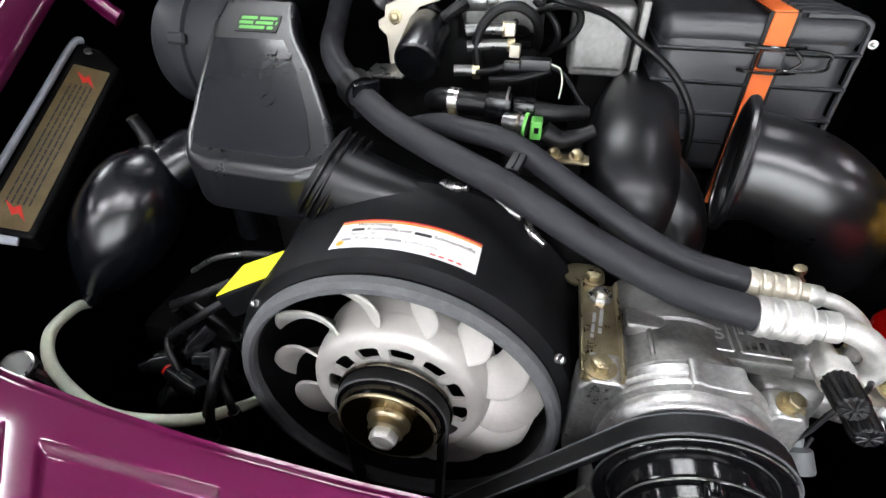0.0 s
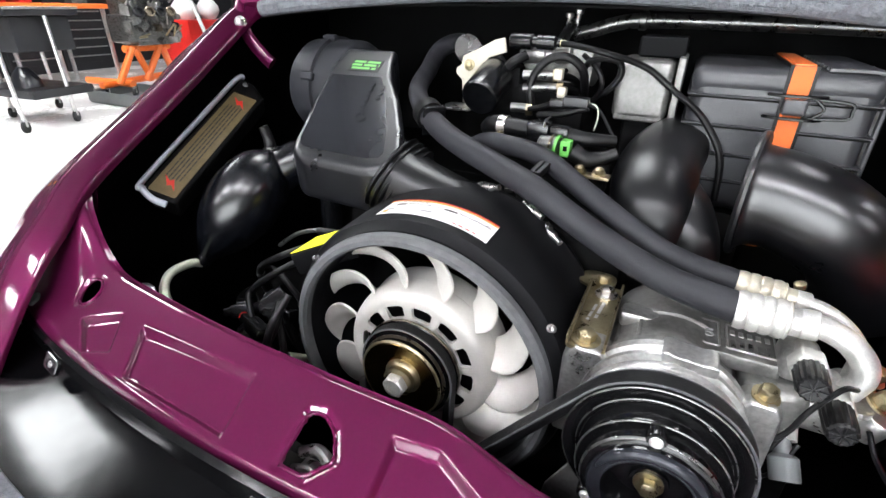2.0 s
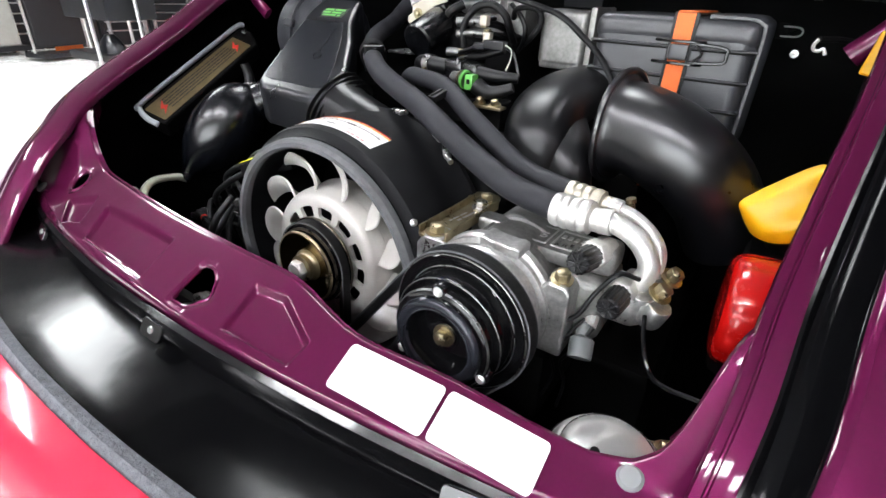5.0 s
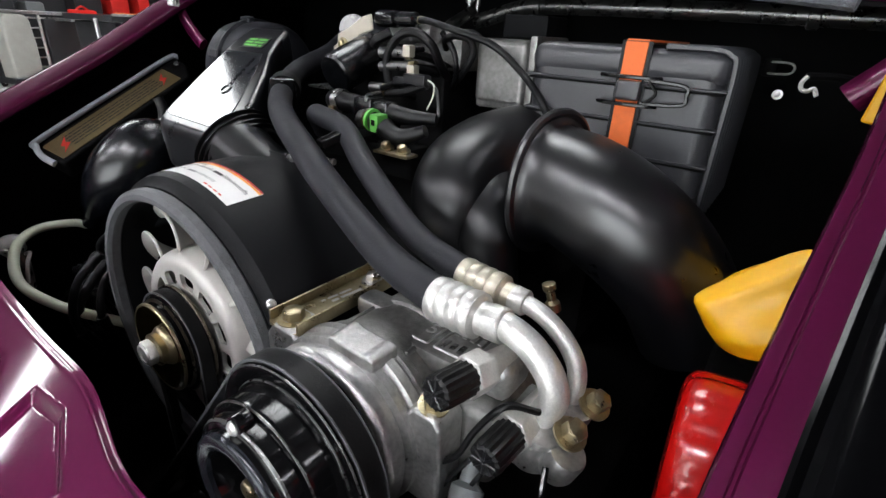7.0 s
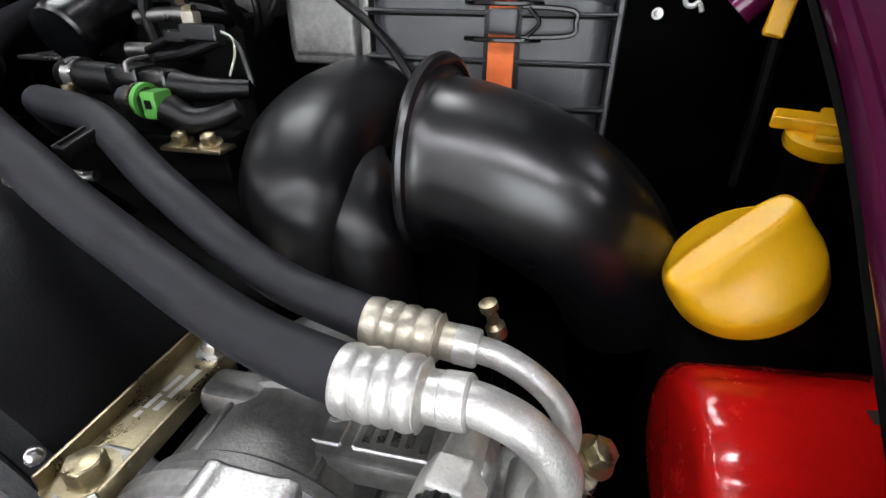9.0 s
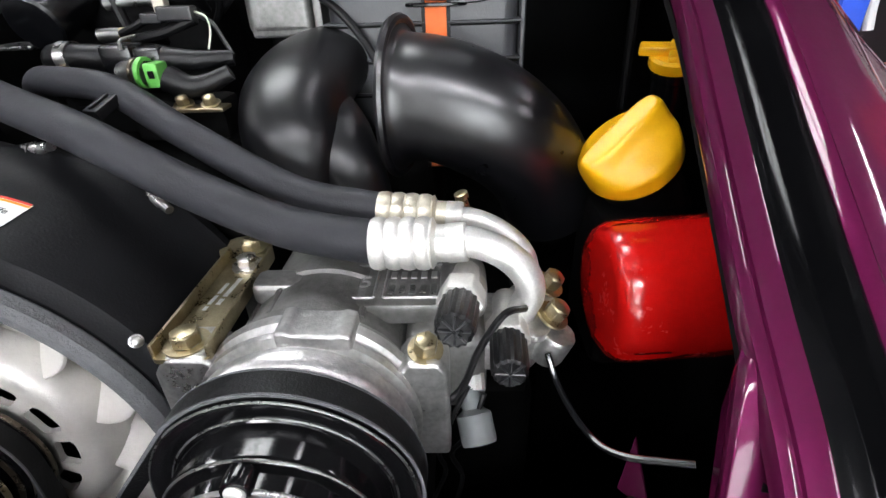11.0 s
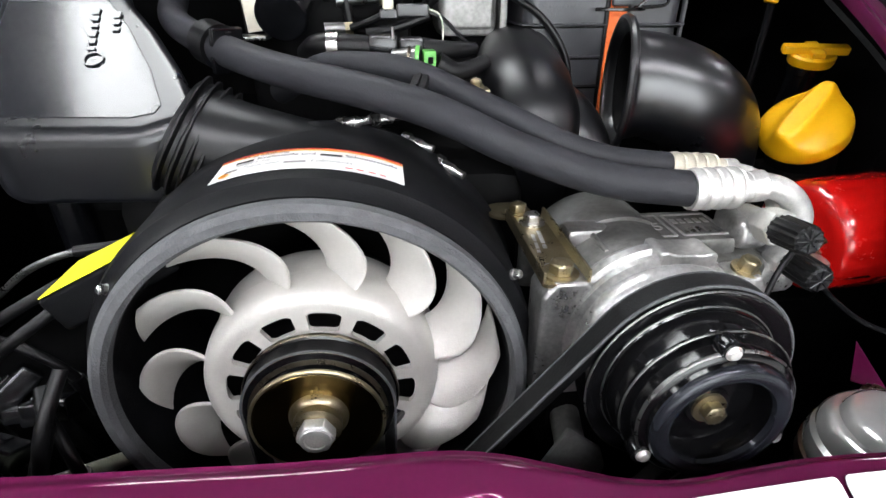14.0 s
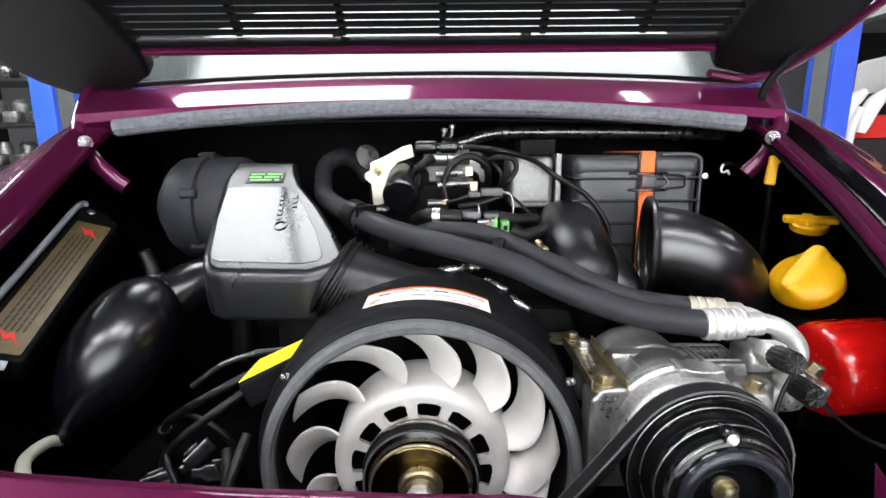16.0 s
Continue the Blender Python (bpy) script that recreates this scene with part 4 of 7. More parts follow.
# belt
def belt(c0, r0, c1, r1, y, w, t):
    """A closed belt round two pulleys, in a plane across the car."""
    a, b = Vector((c0[0], c0[1])), Vector((c1[0], c1[1]))
    d = b - a
    base, off = math.atan2(d.y, d.x), math.acos((r0 - r1) / d.length)
    pts = []
    for k in range(25):
        th = base + off + (2 * math.pi - 2 * off) * k / 24
        pts.append((a + r0 * Vector((math.cos(th), math.sin(th))), th))
    for k in range(25):
        th = base - off + 2 * off * k / 24
        pts.append((b + r1 * Vector((math.cos(th), math.sin(th))), th))
    rings = []
    for p, th in pts:
        n = Vector((math.cos(th), math.sin(th)))
        rings.append([(p.x + n.x * h, y + q, p.y + n.y * h) for q, h in ((-w / 2, t / 2), (w / 2, t / 2), (w * 0.36, -t / 2), (-w * 0.36, -t / 2))])
    rings.append(rings[0])
    bm = loft(rings, cap=False)
    bmesh.ops.remove_doubles(bm, verts=bm.verts, dist=1e-6)
    return bm


DB = thing("drive_belt", "black rubber V-belt round the compressor pulley", "belt", (0.1, -0.048, 0.37))
part("band", belt((0.216, 0.687), 0.0592, (0.02, 0.43), 0.06, -0.0480, 0.0145, 0.0085), BELT, DB)
part("worn_edge", belt((0.216, 0.687), 0.0628, (0.02, 0.43), 0.0636, -0.0549, 0.0012, 0.0016), RIM_GREY, DB, "frayed grey edge")
part("worn_edge", belt((0.216, 0.687), 0.0628, (0.02, 0.43), 0.0636, -0.0411, 0.0012, 0.0016), RIM_GREY, DB, "frayed grey edge")
FB = thing("fan_belt", "black rubber fan belt under the pulley", "belt", (0.0, -0.014, 0.37))
part("band", belt((0, 0.65), 0.0445, (0.0, 0.43), 0.036, -0.0140, 0.0115, 0.008), BELT, FB)
part("worn_edge", belt((0, 0.65), 0.0479, (0.0, 0.43), 0.0394, -0.0195, 0.0010, 0.0014), RIM_GREY, FB, "frayed grey edge")
solo("crank_pulley", lathe([(0, -0.02), (0.052, -0.02), (0.054, -0.017), (0.052, -0.009), (0.054, 0), (0.052, 0.009), (0.054, 0.017), (0.050, 0.02), (0, 0.02)], Matrix.Translation((0.02, -0.045, 0.43)) @ Matrix.Rotation(radians(90), 4, "X"), 48), PULLEY, "black crankshaft pulley below the fan", "pulley", (0.02, -0.045, 0.366))


# ---- hoses and fittings ----
H1 = thing("refrigerant_hose", "thick grey-black rubber air-conditioning hose with crimped metal end", "hose", (0.07, 0.085, 0.80), "air-conditioning hoses")
part("hose", tube([(-0.100, 0.405, 0.880), (-0.114, 0.398, 0.903), (-0.135, 0.384, 0.914), (-0.154, 0.360, 0.904), (-0.151, 0.318, 0.881), (-0.124, 0.236, 0.860), (-0.042, 0.148, 0.838), (0.072, 0.086, 0.817), (0.140, 0.0660, 0.7895), (0.201, 0.048, 0.772), (0.256, 0.034, 0.768)], 0.0122, 20, 90), RUBBER, H1)


def ferrule(p0, p1, r, bands):
    """A crimped sleeve with swaged rings."""
    p0, p1 = Vector(p0), Vector(p1)
    ln = (p1 - p0).length
    prof = [(0, 0), (r * 0.97, 0), (r, 0.001)]
    for k in range(bands):
        a = ln * 0.78 * (k + 0.15) / bands
        b = ln * 0.78 * (k + 1) / bands
        prof += [(r, a), (r * 1.04, (a + b) / 2), (r, b - 0.0012), (r * 0.93, b), (r, b + 0.0012)]
    prof += [(r * 0.92, ln * 0.82), (r * 0.72, ln * 0.86), (r * 0.72, ln), (0, ln)]
    return lathe(prof, to(p0, p1 - p0), 32)


part("ferrule", ferrule((0.250, 0.0345, 0.768), (0.290, 0.032, 0.769), 0.0140, 4), ZINC, H1, "crimped zinc sleeve")
part("collar", lathe([(0, 0), (0.0098, 0), (0.0106, 0.0008), (0.0106, 0.010), (0.0098, 0.011), (0, 0.011)], to((0.2895, 0.032, 0.769), (1, -0.1, 0.12)), 24), ZINC, H1)
part("elbow", tube([(0.292, 0.032, 0.7695), (0.304, 0.0305, 0.7700), (0.319, 0.0295, 0.7640), (0.3310, 0.0288, 0.7520), (0.3345, 0.0285, 0.7400), (0.3310, 0.0285, 0.7290), (0.3270, 0.0285, 0.7180)], 0.0083, 20, 44), ZINC, H1, "bent zinc plated pipe")
H2 = thing("refrigerant_hose", "thinner grey-black rubber air-conditioning hose with crimped metal end", "hose", (0.10, 0.12, 0.80), "air-conditioning hoses")
part("hose", tube([(-0.039, 0.200, 0.808), (0.000, 0.160, 0.832), (0.029, 0.142, 0.8365), (0.072, 0.130, 0.832), (0.127, 0.103, 0.810), (0.196, 0.079, 0.781), (0.254, 0.063, 0.774)], 0.0099, 20, 80), RUBBER, H2)
part("ferrule", ferrule((0.250, 0.0635, 0.774), (0.289, 0.060, 0.772), 0.0110, 4), ZINC_WARM, H2, "crimped yellow zinc sleeve")
part("collar", lathe([(0, 0), (0.0075, 0), (0.0082, 0.0008), (0.0082, 0.009), (0.0075, 0.010), (0, 0.010)], to((0.2885, 0.0600, 0.772), (1, -0.08, -0.05)), 24), ZINC, H2)
part("elbow", tube([(0.292, 0.0597, 0.772), (0.308, 0.0590, 0.7690), (0.3230, 0.0575, 0.7610), (0.3335, 0.0560, 0.7500), (0.3375, 0.0550, 0.7380), (0.3370, 0.0540, 0.7200)], 0.0057, 16, 40), ZINC, H2, "bent zinc plated pipe")
for c, w, r in (((-0.082, 0.186, 0.848), (0.7, -0.68, -0.2), 0.0175),):
    e = thing("hose_clip", "black plastic clip round the rubber hose", "clip", c, "hose clips")
    part("band", lathe([(r, -0.009), (r, 0.009), (r - 0.0035, 0.009), (r - 0.0035, -0.009), (r, -0.009)], to(c, w), 24), RUBBER_DK, e)
    part("tab", box((0, 0.0, r), (0.034, 0.026, 0.006), 0.0015, to(c, w, "X")), PLASTIC, e)
    part("tab_rib", box((0, 0.0, r + 0.0035), (0.030, 0.004, 0.003), 0.0008, to(c, w, "X")), PLASTIC, e)

HS = thing("hose_clip", "small black rubber spacer between the hoses", "clip", (0.076, 0.108, 0.822), "hose clips")
hsm = to((0.076, 0.109, 0.8265), (-0.1, -0.35, 1.0), "X")
part("tab", box((0, 0, 0), (0.020, 0.012, 0.007), 0.0015, hsm), RUBBER_DK, HS)
part("rib", box((0, 0, 0.004), (0.016, 0.002, 0.002), 0.0006, hsm), RUBBER_DK, HS)

MAN = thing("valve_manifold", "cast aluminium valve manifold with two capped service ports", "manifold", (0.325, 0.03, 0.66))
part("block", join(box((0.318, 0.040, 0.704), (0.040, 0.046, 0.030), 0.008, None, 3), lathe([(0, 0), (0.0125, 0), (0.0140, 0.003), (0.0140, 0.026), (0.0125, 0.0295), (0.0086, 0.0300), (0, 0.0300)], to((0.328, 0.0285, 0.694), (0.02, 0.0, 1)), 32), lathe([(0, 0), (0.0105, 0), (0.0115, 0.003), (0.0115, 0.027), (0, 0.029)], to((0.337, 0.054, 0.694)), 28), lathe([(0, 0), (0.0095, 0), (0.0105, 0.003), (0.0105, 0.018), (0.0095, 0.020), (0, 0.020)], to((0.3440, 0.0230, 0.700), (0.3, -0.15, 0.9)), 28), box((0.298, 0.036, 0.738), (0.026, 0.034, 0.024), 0.007, None, 3)), ALU, MAN)
part("pipe_flange", prism(rounded(0.034, 0.020, 0.009), 0.005, to((0.3375, 0.0270, 0.7190), (0.12, -0.06, 1), "Y"), 0.0012, 2), ALU, MAN)
part("pipe_flange", prism(rounded(0.030, 0.016, 0.0075), 0.005, to((0.3430, 0.0550, 0.7190), (0.12, 0.0, 1), "Y"), 0.0012, 2), ALU, MAN)
part("head", box((0.288, 0.042, 0.694), (0.046, 0.060, 0.060), 0.010, None, 3), ALU_DULL, MAN, "cast rear head of the compressor")
for c in ((0.3495, 0.0558, 0.7255), (0.3470, 0.0265, 0.7245)):
    part("manifold_bolt", bolt_mesh(to(c, (0.45, -0.20, 0.87)), 0.0066, 0.008), GOLD, MAN, "gold zinc bolt")


def service_port(c, way):
    c, way = Vector(c), Vector(way).normalized()
    hx = hexagon(0.0125, 0.016)
    hx.transform(to(c - way * 0.030, way))
    st = part("port_nut", join(hx, lathe([(0.008, -0.02), (0.008, 0.0), (0.010, 0.012), (0.009, 0.02)], to(c - way * 0.034, way), 20)), ZINC, MAN)
    seg, prof = 32, []
    rings = []
    for h, r in ((-0.016, 0.0086), (-0.014, 0.0094), (0.006, 0.0092), (0.010, 0.0086), (0.0112, 0.0070), (0.0105, 0.004)):
        rings.append([to(c, way) @ Vector(((r + (0.0006 if k % 2 else -0.0003)) * math.cos(2 * math.pi * k / seg), (r + (0.0006 if k % 2 else -0.0003)) * math.sin(2 * math.pi * k / seg), h)) for k in range(seg)])
    cap = part("port_cap", loft(rings), RUBBER_DK, MAN, "ribbed black dust cap")
    for k in range(8):
        part("cap_rib", box((0.0042, 0, 0.0112), (0.0070, 0.0012, 0.0012), 0.0004, to(c, way) @ pose(0, 0, 0, 0, 0, 45 * k), 1), PLASTIC_GREY, cap)


service_port((0.2945, -0.014, 0.7545), (-0.10, -0.95, 0.16))
service_port((0.3205, -0.006, 0.7225), (-0.05, -0.95, 0.03))
part("switch", join(lathe([(0, 0), (0.0095, 0), (0.010, 0.002), (0.010, 0.016), (0.006, 0.019), (0.006, 0.03), (0, 0.03)], to((0.306, -0.010, 0.664), (-0.2, 0.7, 0.7)), 20)), CART_GREY, MAN, "grey pressure switch")
part("port_stub", tube([(0.304, 0.010, 0.684), (0.303, 0.03, 0.700)], 0.006, 10, 3), ZINC, MAN)
solo("sensor_wire", tube([(0.331, 0.020, 0.735), (0.318, 0.005, 0.742), (0.305, 0.000, 0.722), (0.296, -0.004, 0.700), (0.280, -0.008, 0.685), (0.268, -0.005, 0.66)], 0.0020, 8, 40), RUBBER_DK, "thin black wire looped past the service ports", "wire", (0.30, 0, 0.66))
for pts in ([(0.300, 0.006, 0.692), (0.291, -0.002, 0.676), (0.283, -0.008, 0.655), (0.286, -0.004, 0.632), (0.278, 0.0, 0.60)], [(0.309, 0.004, 0.688), (0.300, -0.006, 0.668), (0.290, -0.004, 0.648), (0.296, -0.002, 0.625), (0.292, 0.004, 0.59)]):
    solo("switch_wire", tube(pts, 0.0015, 8, 36), RUBBER_DK, "thin black wire hanging below the manifold", "wire", pts[-1], "switch wires")
solo("ground_wire", tube([(0.343, 0.010, 0.712), (0.348, -0.004, 0.700), (0.358, -0.025, 0.692), (0.370, -0.040, 0.694), (0.398, -0.052, 0.703)], 0.0018, 8, 40), PULLEY, "thin glossy black wire strung across the bay", "wire", (0.36, -0.03, 0.69))

# ---- intake side ----
BX = thing("air_filter_box", "grey plastic air filter box held by an orange strap", "air filter box", (0.27, 0.33, 0.76))
part("body", box((0.268, 0.335, 0.838), (0.160, 0.166, 0.146), 0.014, None, 4), BOX_GREY, BX)
part("lid", box((0.268, 0.335, 0.9), (0.163, 0.168, 0.028), 0.012, None, 4), BOX_GREY, BX)
for z in (0.886, 0.857, 0.828, 0.80):
    part("moulded_line", box((0.268, 0.335, z), (0.1655, 0.1715, 0.0022), 0.0008, None, 1), BOX_GREY, BX)
    # no groove is cut; a black strip paints its shade
    part("groove_shadow", box((0.268, 0.335, z - 0.0024), (0.1608, 0.1668, 0.0016), 0.0003, None, 1), BAY, BX, "black strip painted as the shade of a groove")
for k in range(10):
    y = 0.258 + 0.017 * k
    part("side_rib", tube([(0.300, y, 0.9150), (0.335, y, 0.9150), (0.3465, y, 0.9115), (0.3510, y, 0.902), (0.3515, y, 0.850), (0.3515, y, 0.778)], 0.0026, 6, 26), BOX_GREY, BX)
STR = part("strap", join(box((0.2795, 0.2490, 0.825), (0.0175, 0.0022, 0.185), 0.0006), box((0.2795, 0.325, 0.9182), (0.0175, 0.150, 0.0022), 0.0006)), ORANGE, BX, "woven orange strap")
part("strap_backing", join(box((0.2795, 0.2502, 0.825), (0.0240, 0.0018, 0.186), 0.0005), box((0.2795, 0.325, 0.9166), (0.0240, 0.150, 0.0018), 0.0005)), RUBBER_DK, STR, "black strap edge")
BK = part("buckle", box((0.2800, 0.2450, 0.881), (0.020, 0.007, 0.016), 0.003), BOX_GREY, BX, "grey buckle with wire loops")
for z in (0.8705, 0.8915):
    part("wire_loop", tube([(0.256, 0.2470, z), (0.264, 0.242, z), (0.280, 0.2400, z), (0.296, 0.242, z), (0.304, 0.2470, z)], 0.0016, 6, 16), PULLEY, BK)
part("wire_loop", tube([(0.292, 0.243, 0.890), (0.322, 0.2435, 0.888), (0.325, 0.2435, 0.881), (0.322, 0.2435, 0.874), (0.292, 0.243, 0.872)], 0.0016, 6, 24), PULLEY, BK)
part("wire_cross", tube([(0.296, 0.242, 0.889), (0.303, 0.241, 0.881), (0.296, 0.242, 0.873)], 0.0014, 6, 10), PULLEY, BK)
part("bracket", box((0.268, 0.30, 0.757), (0.10, 0.06, 0.02), 0.003), BAY, BX)

AM = thing("air_flow_meter", "grey cast aluminium air flow meter housing", "flow meter", (0.145, 0.31, 0.80))
part("housing", join(box((0.138, 0.318, 0.880), (0.060, 0.07, 0.066), 0.008, None, 3), box((0.138, 0.316, 0.853), (0.054, 0.064, 0.016), 0.003)), ALU_DULL, AM)
part("top_cover", box((0.150, 0.33, 0.925), (0.050, 0.05, 0.022), 0.003), SATIN, AM, "black plastic cover")
part("flange", box((0.174, 0.318, 0.878), (0.008, 0.075, 0.078), 0.002), ALU_DULL, AM)
part("stand", box((0.146, 0.33, 0.80), (0.05, 0.06, 0.10), 0.006), BAY, AM)

# big elbow duct with its flared mouth
def duct(ctrl, radii, seg=36, n=48, power=2.2):
    pts = cat(ctrl, n)
    rings, ref = [], None
    for i, p in enumerate(pts):
        d = (pts[min(i + 1, n - 1)] - pts[max(i - 1, 0)]).normalized()
        ref = Vector((0, 0, 1)) if ref is None else ref
        ref = (ref - d * ref.dot(d)).normalized()
        u = i / (n - 1)
        a = np.interp(u, [k[0] for k in radii], [k[1] for k in radii])
        b = np.interp(u, [k[0] for k in radii], [k[2] for k in radii])
        rings.append(oval(p, ref, d.cross(ref), a, b, power, seg))
    return rings


EL = thing("intake_elbow", "large glossy black plastic intake elbow with flared mouth", "duct", (0.33, 0.17, 0.70))
rings = duct([(0.2550, 0.1747, 0.8124), (0.2815, 0.1690, 0.8118), (0.3120, 0.1640, 0.8015), (0.3400, 0.1690, 0.7815), (0.3600, 0.1830, 0.7540), (0.376, 0.200, 0.715)],
             [(0, 0.0540, 0.0480), (0.020, 0.0505, 0.0465), (0.05, 0.0462, 0.0435), (0.10, 0.0445, 0.0425), (0.2, 0.0430, 0.0425), (0.4, 0.0425, 0.0430), (0.6, 0.0415, 0.0420), (1, 0.040, 0.041)], n=64)
part("elbow", shell(loft(rings, cap=False), 0.003), ELBOW_BLACK, EL, "", 60)
part("flare", tube(rings[0] + rings[0][:1], 0.0036, 8, 80, 1, False), ELBOW_BLACK, EL)
part("seam", tube([r[27] for r in rings[6:50]], 0.0011, 6, 60), ELBOW_BLACK, EL)
# added liner; the mouth's darkness is put into its near-zero black
part("lining", loft([[c + (p - c) * (0.955 if k < 3 else 0.90) for p in r] for k, r in enumerate(rings[0:40]) for c in [sum(r, Vector()) / len(r)]], cap=False), BAY, EL, "black liner added as the shade inside the mouth")

DU = thing("heater_duct", "satin black rubber heater duct with forked end", "duct", (0.19, 0.18, 0.70))
rings = duct([(0.192, 0.310, 0.828), (0.183, 0.260, 0.826), (0.175, 0.212, 0.818), (0.174, 0.172, 0.802), (0.180, 0.150, 0.780), (0.186, 0.152, 0.752), (0.190, 0.175, 0.70)],
             [(0, 0.026, 0.034), (0.2, 0.030, 0.038), (0.45, 0.034, 0.041), (0.62, 0.034, 0.037), (0.75, 0.030, 0.032), (0.85, 0.027, 0.028), (1, 0.025, 0.026)], n=60)
part("duct", loft(rings), DUCT_GLOSS, DU, "", 60)
rings = duct([(0.192, 0.195, 0.802), (0.203, 0.172, 0.790), (0.214, 0.152, 0.772), (0.222, 0.148, 0.745), (0.225, 0.160, 0.70)], [(0, 0.020, 0.022), (0.3, 0.025, 0.026), (0.6, 0.025, 0.025), (1, 0.020, 0.021)], n=40)
part("branch", loft(rings), DUCT_GLOSS, DU, "", 60)

solo("throttle_cable", tube([(0.046, 0.267, 0.926), (0.060, 0.262, 0.9255), (0.095, 0.2454, 0.9207), (0.138, 0.2623, 0.9075), (0.169, 0.2665, 0.8866), (0.204, 0.2480, 0.8635), (0.229, 0.240, 0.8269), (0.235, 0.24, 0.78)], 0.0034, 10, 70), RUBBER_DK, "thin black sheathed throttle cable arching over", "cable", (0.15, 0.25, 0.80))

# ---- oil side ----
KN = thing("oil_filler_cap", "yellow plastic oil filler cap with raised grip", "filler cap", (0.412, 0.125, 0.74))
kd = Vector((-0.50, -0.36, 0.79)).normalized()
kx = Vector((0.75, 0.33, 0.56))
kx = (kx - kd * kx.dot(kd)).normalized()
ky = kd.cross(kx)
kc = Vector((0.402, 0.128, 0.800)) - kd * 0.036
km = Matrix(((kx.x, ky.x, kd.x, kc.x), (kx.y, ky.y, kd.y, kc.y), (kx.z, ky.z, kd.z, kc.z), (0, 0, 0, 1)))
gm = km
rings = [[gm @ p for p in oval((0, 0, h), (1, 0, 0), (0, 1, 0), a, b, pw, 48)] for h, a, b, pw in ((-0.002, 0.030, 0.030, 2), (0.000, 0.0325, 0.0325, 2), (0.003, 0.0345, 0.0345, 2), (0.013, 0.0350, 0.0345, 2), (0.0165, 0.0348, 0.0325, 2.1), (0.020, 0.0345, 0.0265, 2.2), (0.0230, 0.0344, 0.0195, 2.5), (0.027, 0.0342, 0.0140, 2.9), (0.0310, 0.0338, 0.0108, 3.2), (0.0338, 0.0328, 0.0085, 3.2), (0.0352, 0.0305, 0.0055, 3.0))]
part("cap_body", loft(rings), YELLOW, KN, "", 50)
part("filler_neck", lathe([(0, -0.06), (0.028, -0.06), (0.028, 0.001), (0, 0.001)], km, 32), BAY, KN)
for k in range(1):
    part("tank", box((0.425, 0.14, 0.68), (0.06, 0.09, 0.12), 0.01), BAY, KN)

CP = thing("washer_cap", "yellow winged plastic cap on a black neck", "filler cap", (0.466, 0.222, 0.76))
cm = to((0.466, 0.212, 0.824), (-0.1, -0.25, 0.95))
part("cap_disc", lathe([(0, 0.0), (0.019, 0.0), (0.020, 0.002), (0.020, 0.008), (0.018, 0.010), (0, 0.010)], cm, 32), YELLOW, CP)
part("wing", join(box((0, 0, 0.013), (0.056, 0.012, 0.008), 0.002, cm), box((0, 0, 0.012), (0.012, 0.034, 0.006), 0.002, cm)), YELLOW, CP)
part("neck", lathe([(0, -0.06), (0.015, -0.06), (0.015, -0.01), (0.017, -0.008), (0.017, 0.001), (0, 0.001)], cm, 24), PLASTIC, CP)
DS = thing("dipstick", "yellow plastic dipstick handle on a dark tube", "dipstick", (0.446, 0.255, 0.80))
part("handle", prism([(-0.008, -0.016), (0.004, -0.018), (0.006, 0.010), (0.014, 0.014), (0.012, 0.020), (-0.004, 0.020)], 0.009, to((0.442, 0.258, 0.892), (-0.3, -1, 0.1)), 0.002), YELLOW, DS)
part("tube", tube([(0.442, 0.256, 0.880), (0.444, 0.258, 0.84), (0.446, 0.262, 0.78)], 0.004, 8, 10), BAY, DS)

OF = thing("oil_filter", "shiny red spin-on oil filter canister", "oil filter", (0.44, 0.085, 0.64))
om = to((0.392, 0.082, 0.702), (1, 0.08, 0.02))
def fluted(profile, m, n=14, seg=168):
    """A turned can whose domed end carries soft flutes; profile rows are (radius, height, flute depth)."""
    rings = []
    for r, h, d in profile:
        ring = []
        for k in range(seg):
            t = 2 * math.pi * k / seg
            rr = r - d * (0.5 + 0.5 * math.cos(n * t)) ** 3
            ring.append(m @ Vector((rr * math.cos(t), rr * math.sin(t), h)))
        rings.append(ring)
    return loft(rings)


part("canister", fluted([(0.008, -0.003, 0), (0.034, -0.003, 0), (0.0400, -0.0022, 0.0), (0.0440, 0.0005, 0.0004), (0.0466, 0.0045, 0.0009), (0.0477, 0.0095, 0.0011), (0.0480, 0.018, 0.0011), (0.0480, 0.028, 0.0008), (0.0480, 0.034, 0.0002), (0.0480, 0.040, 0), (0.0480, 0.125, 0), (0.046, 0.130, 0)], om), RED, OF, "", 40)
for h, a in ((0.062, 96), (0.075, 99), (0.088, 94), (0.098, 101)):
    bm = bmesh.new()
    n = 10
    lo = [bm.verts.new(om @ Vector((0.0484 * math.cos(radians(a + 4 * i)), 0.0484 * math.sin(radians(a + 4 * i)), h))) for i in range(n)]
    hi = [bm.verts.new(om @ Vector((0.0484 * math.cos(radians(a + 4 * i)), 0.0484 * math.sin(radians(a + 4 * i)), h + 0.005))) for i in range(n)]
    for i in range(n - 1):
        if i % 3 != 2:
            bm.faces.new((lo[i], lo[i + 1], hi[i + 1], hi[i]))
    part("printed_bar", bm, INK, OF)
part("filter_base", box((0.527, 0.10, 0.70), (0.03, 0.11, 0.11), 0.01), BAY, OF)

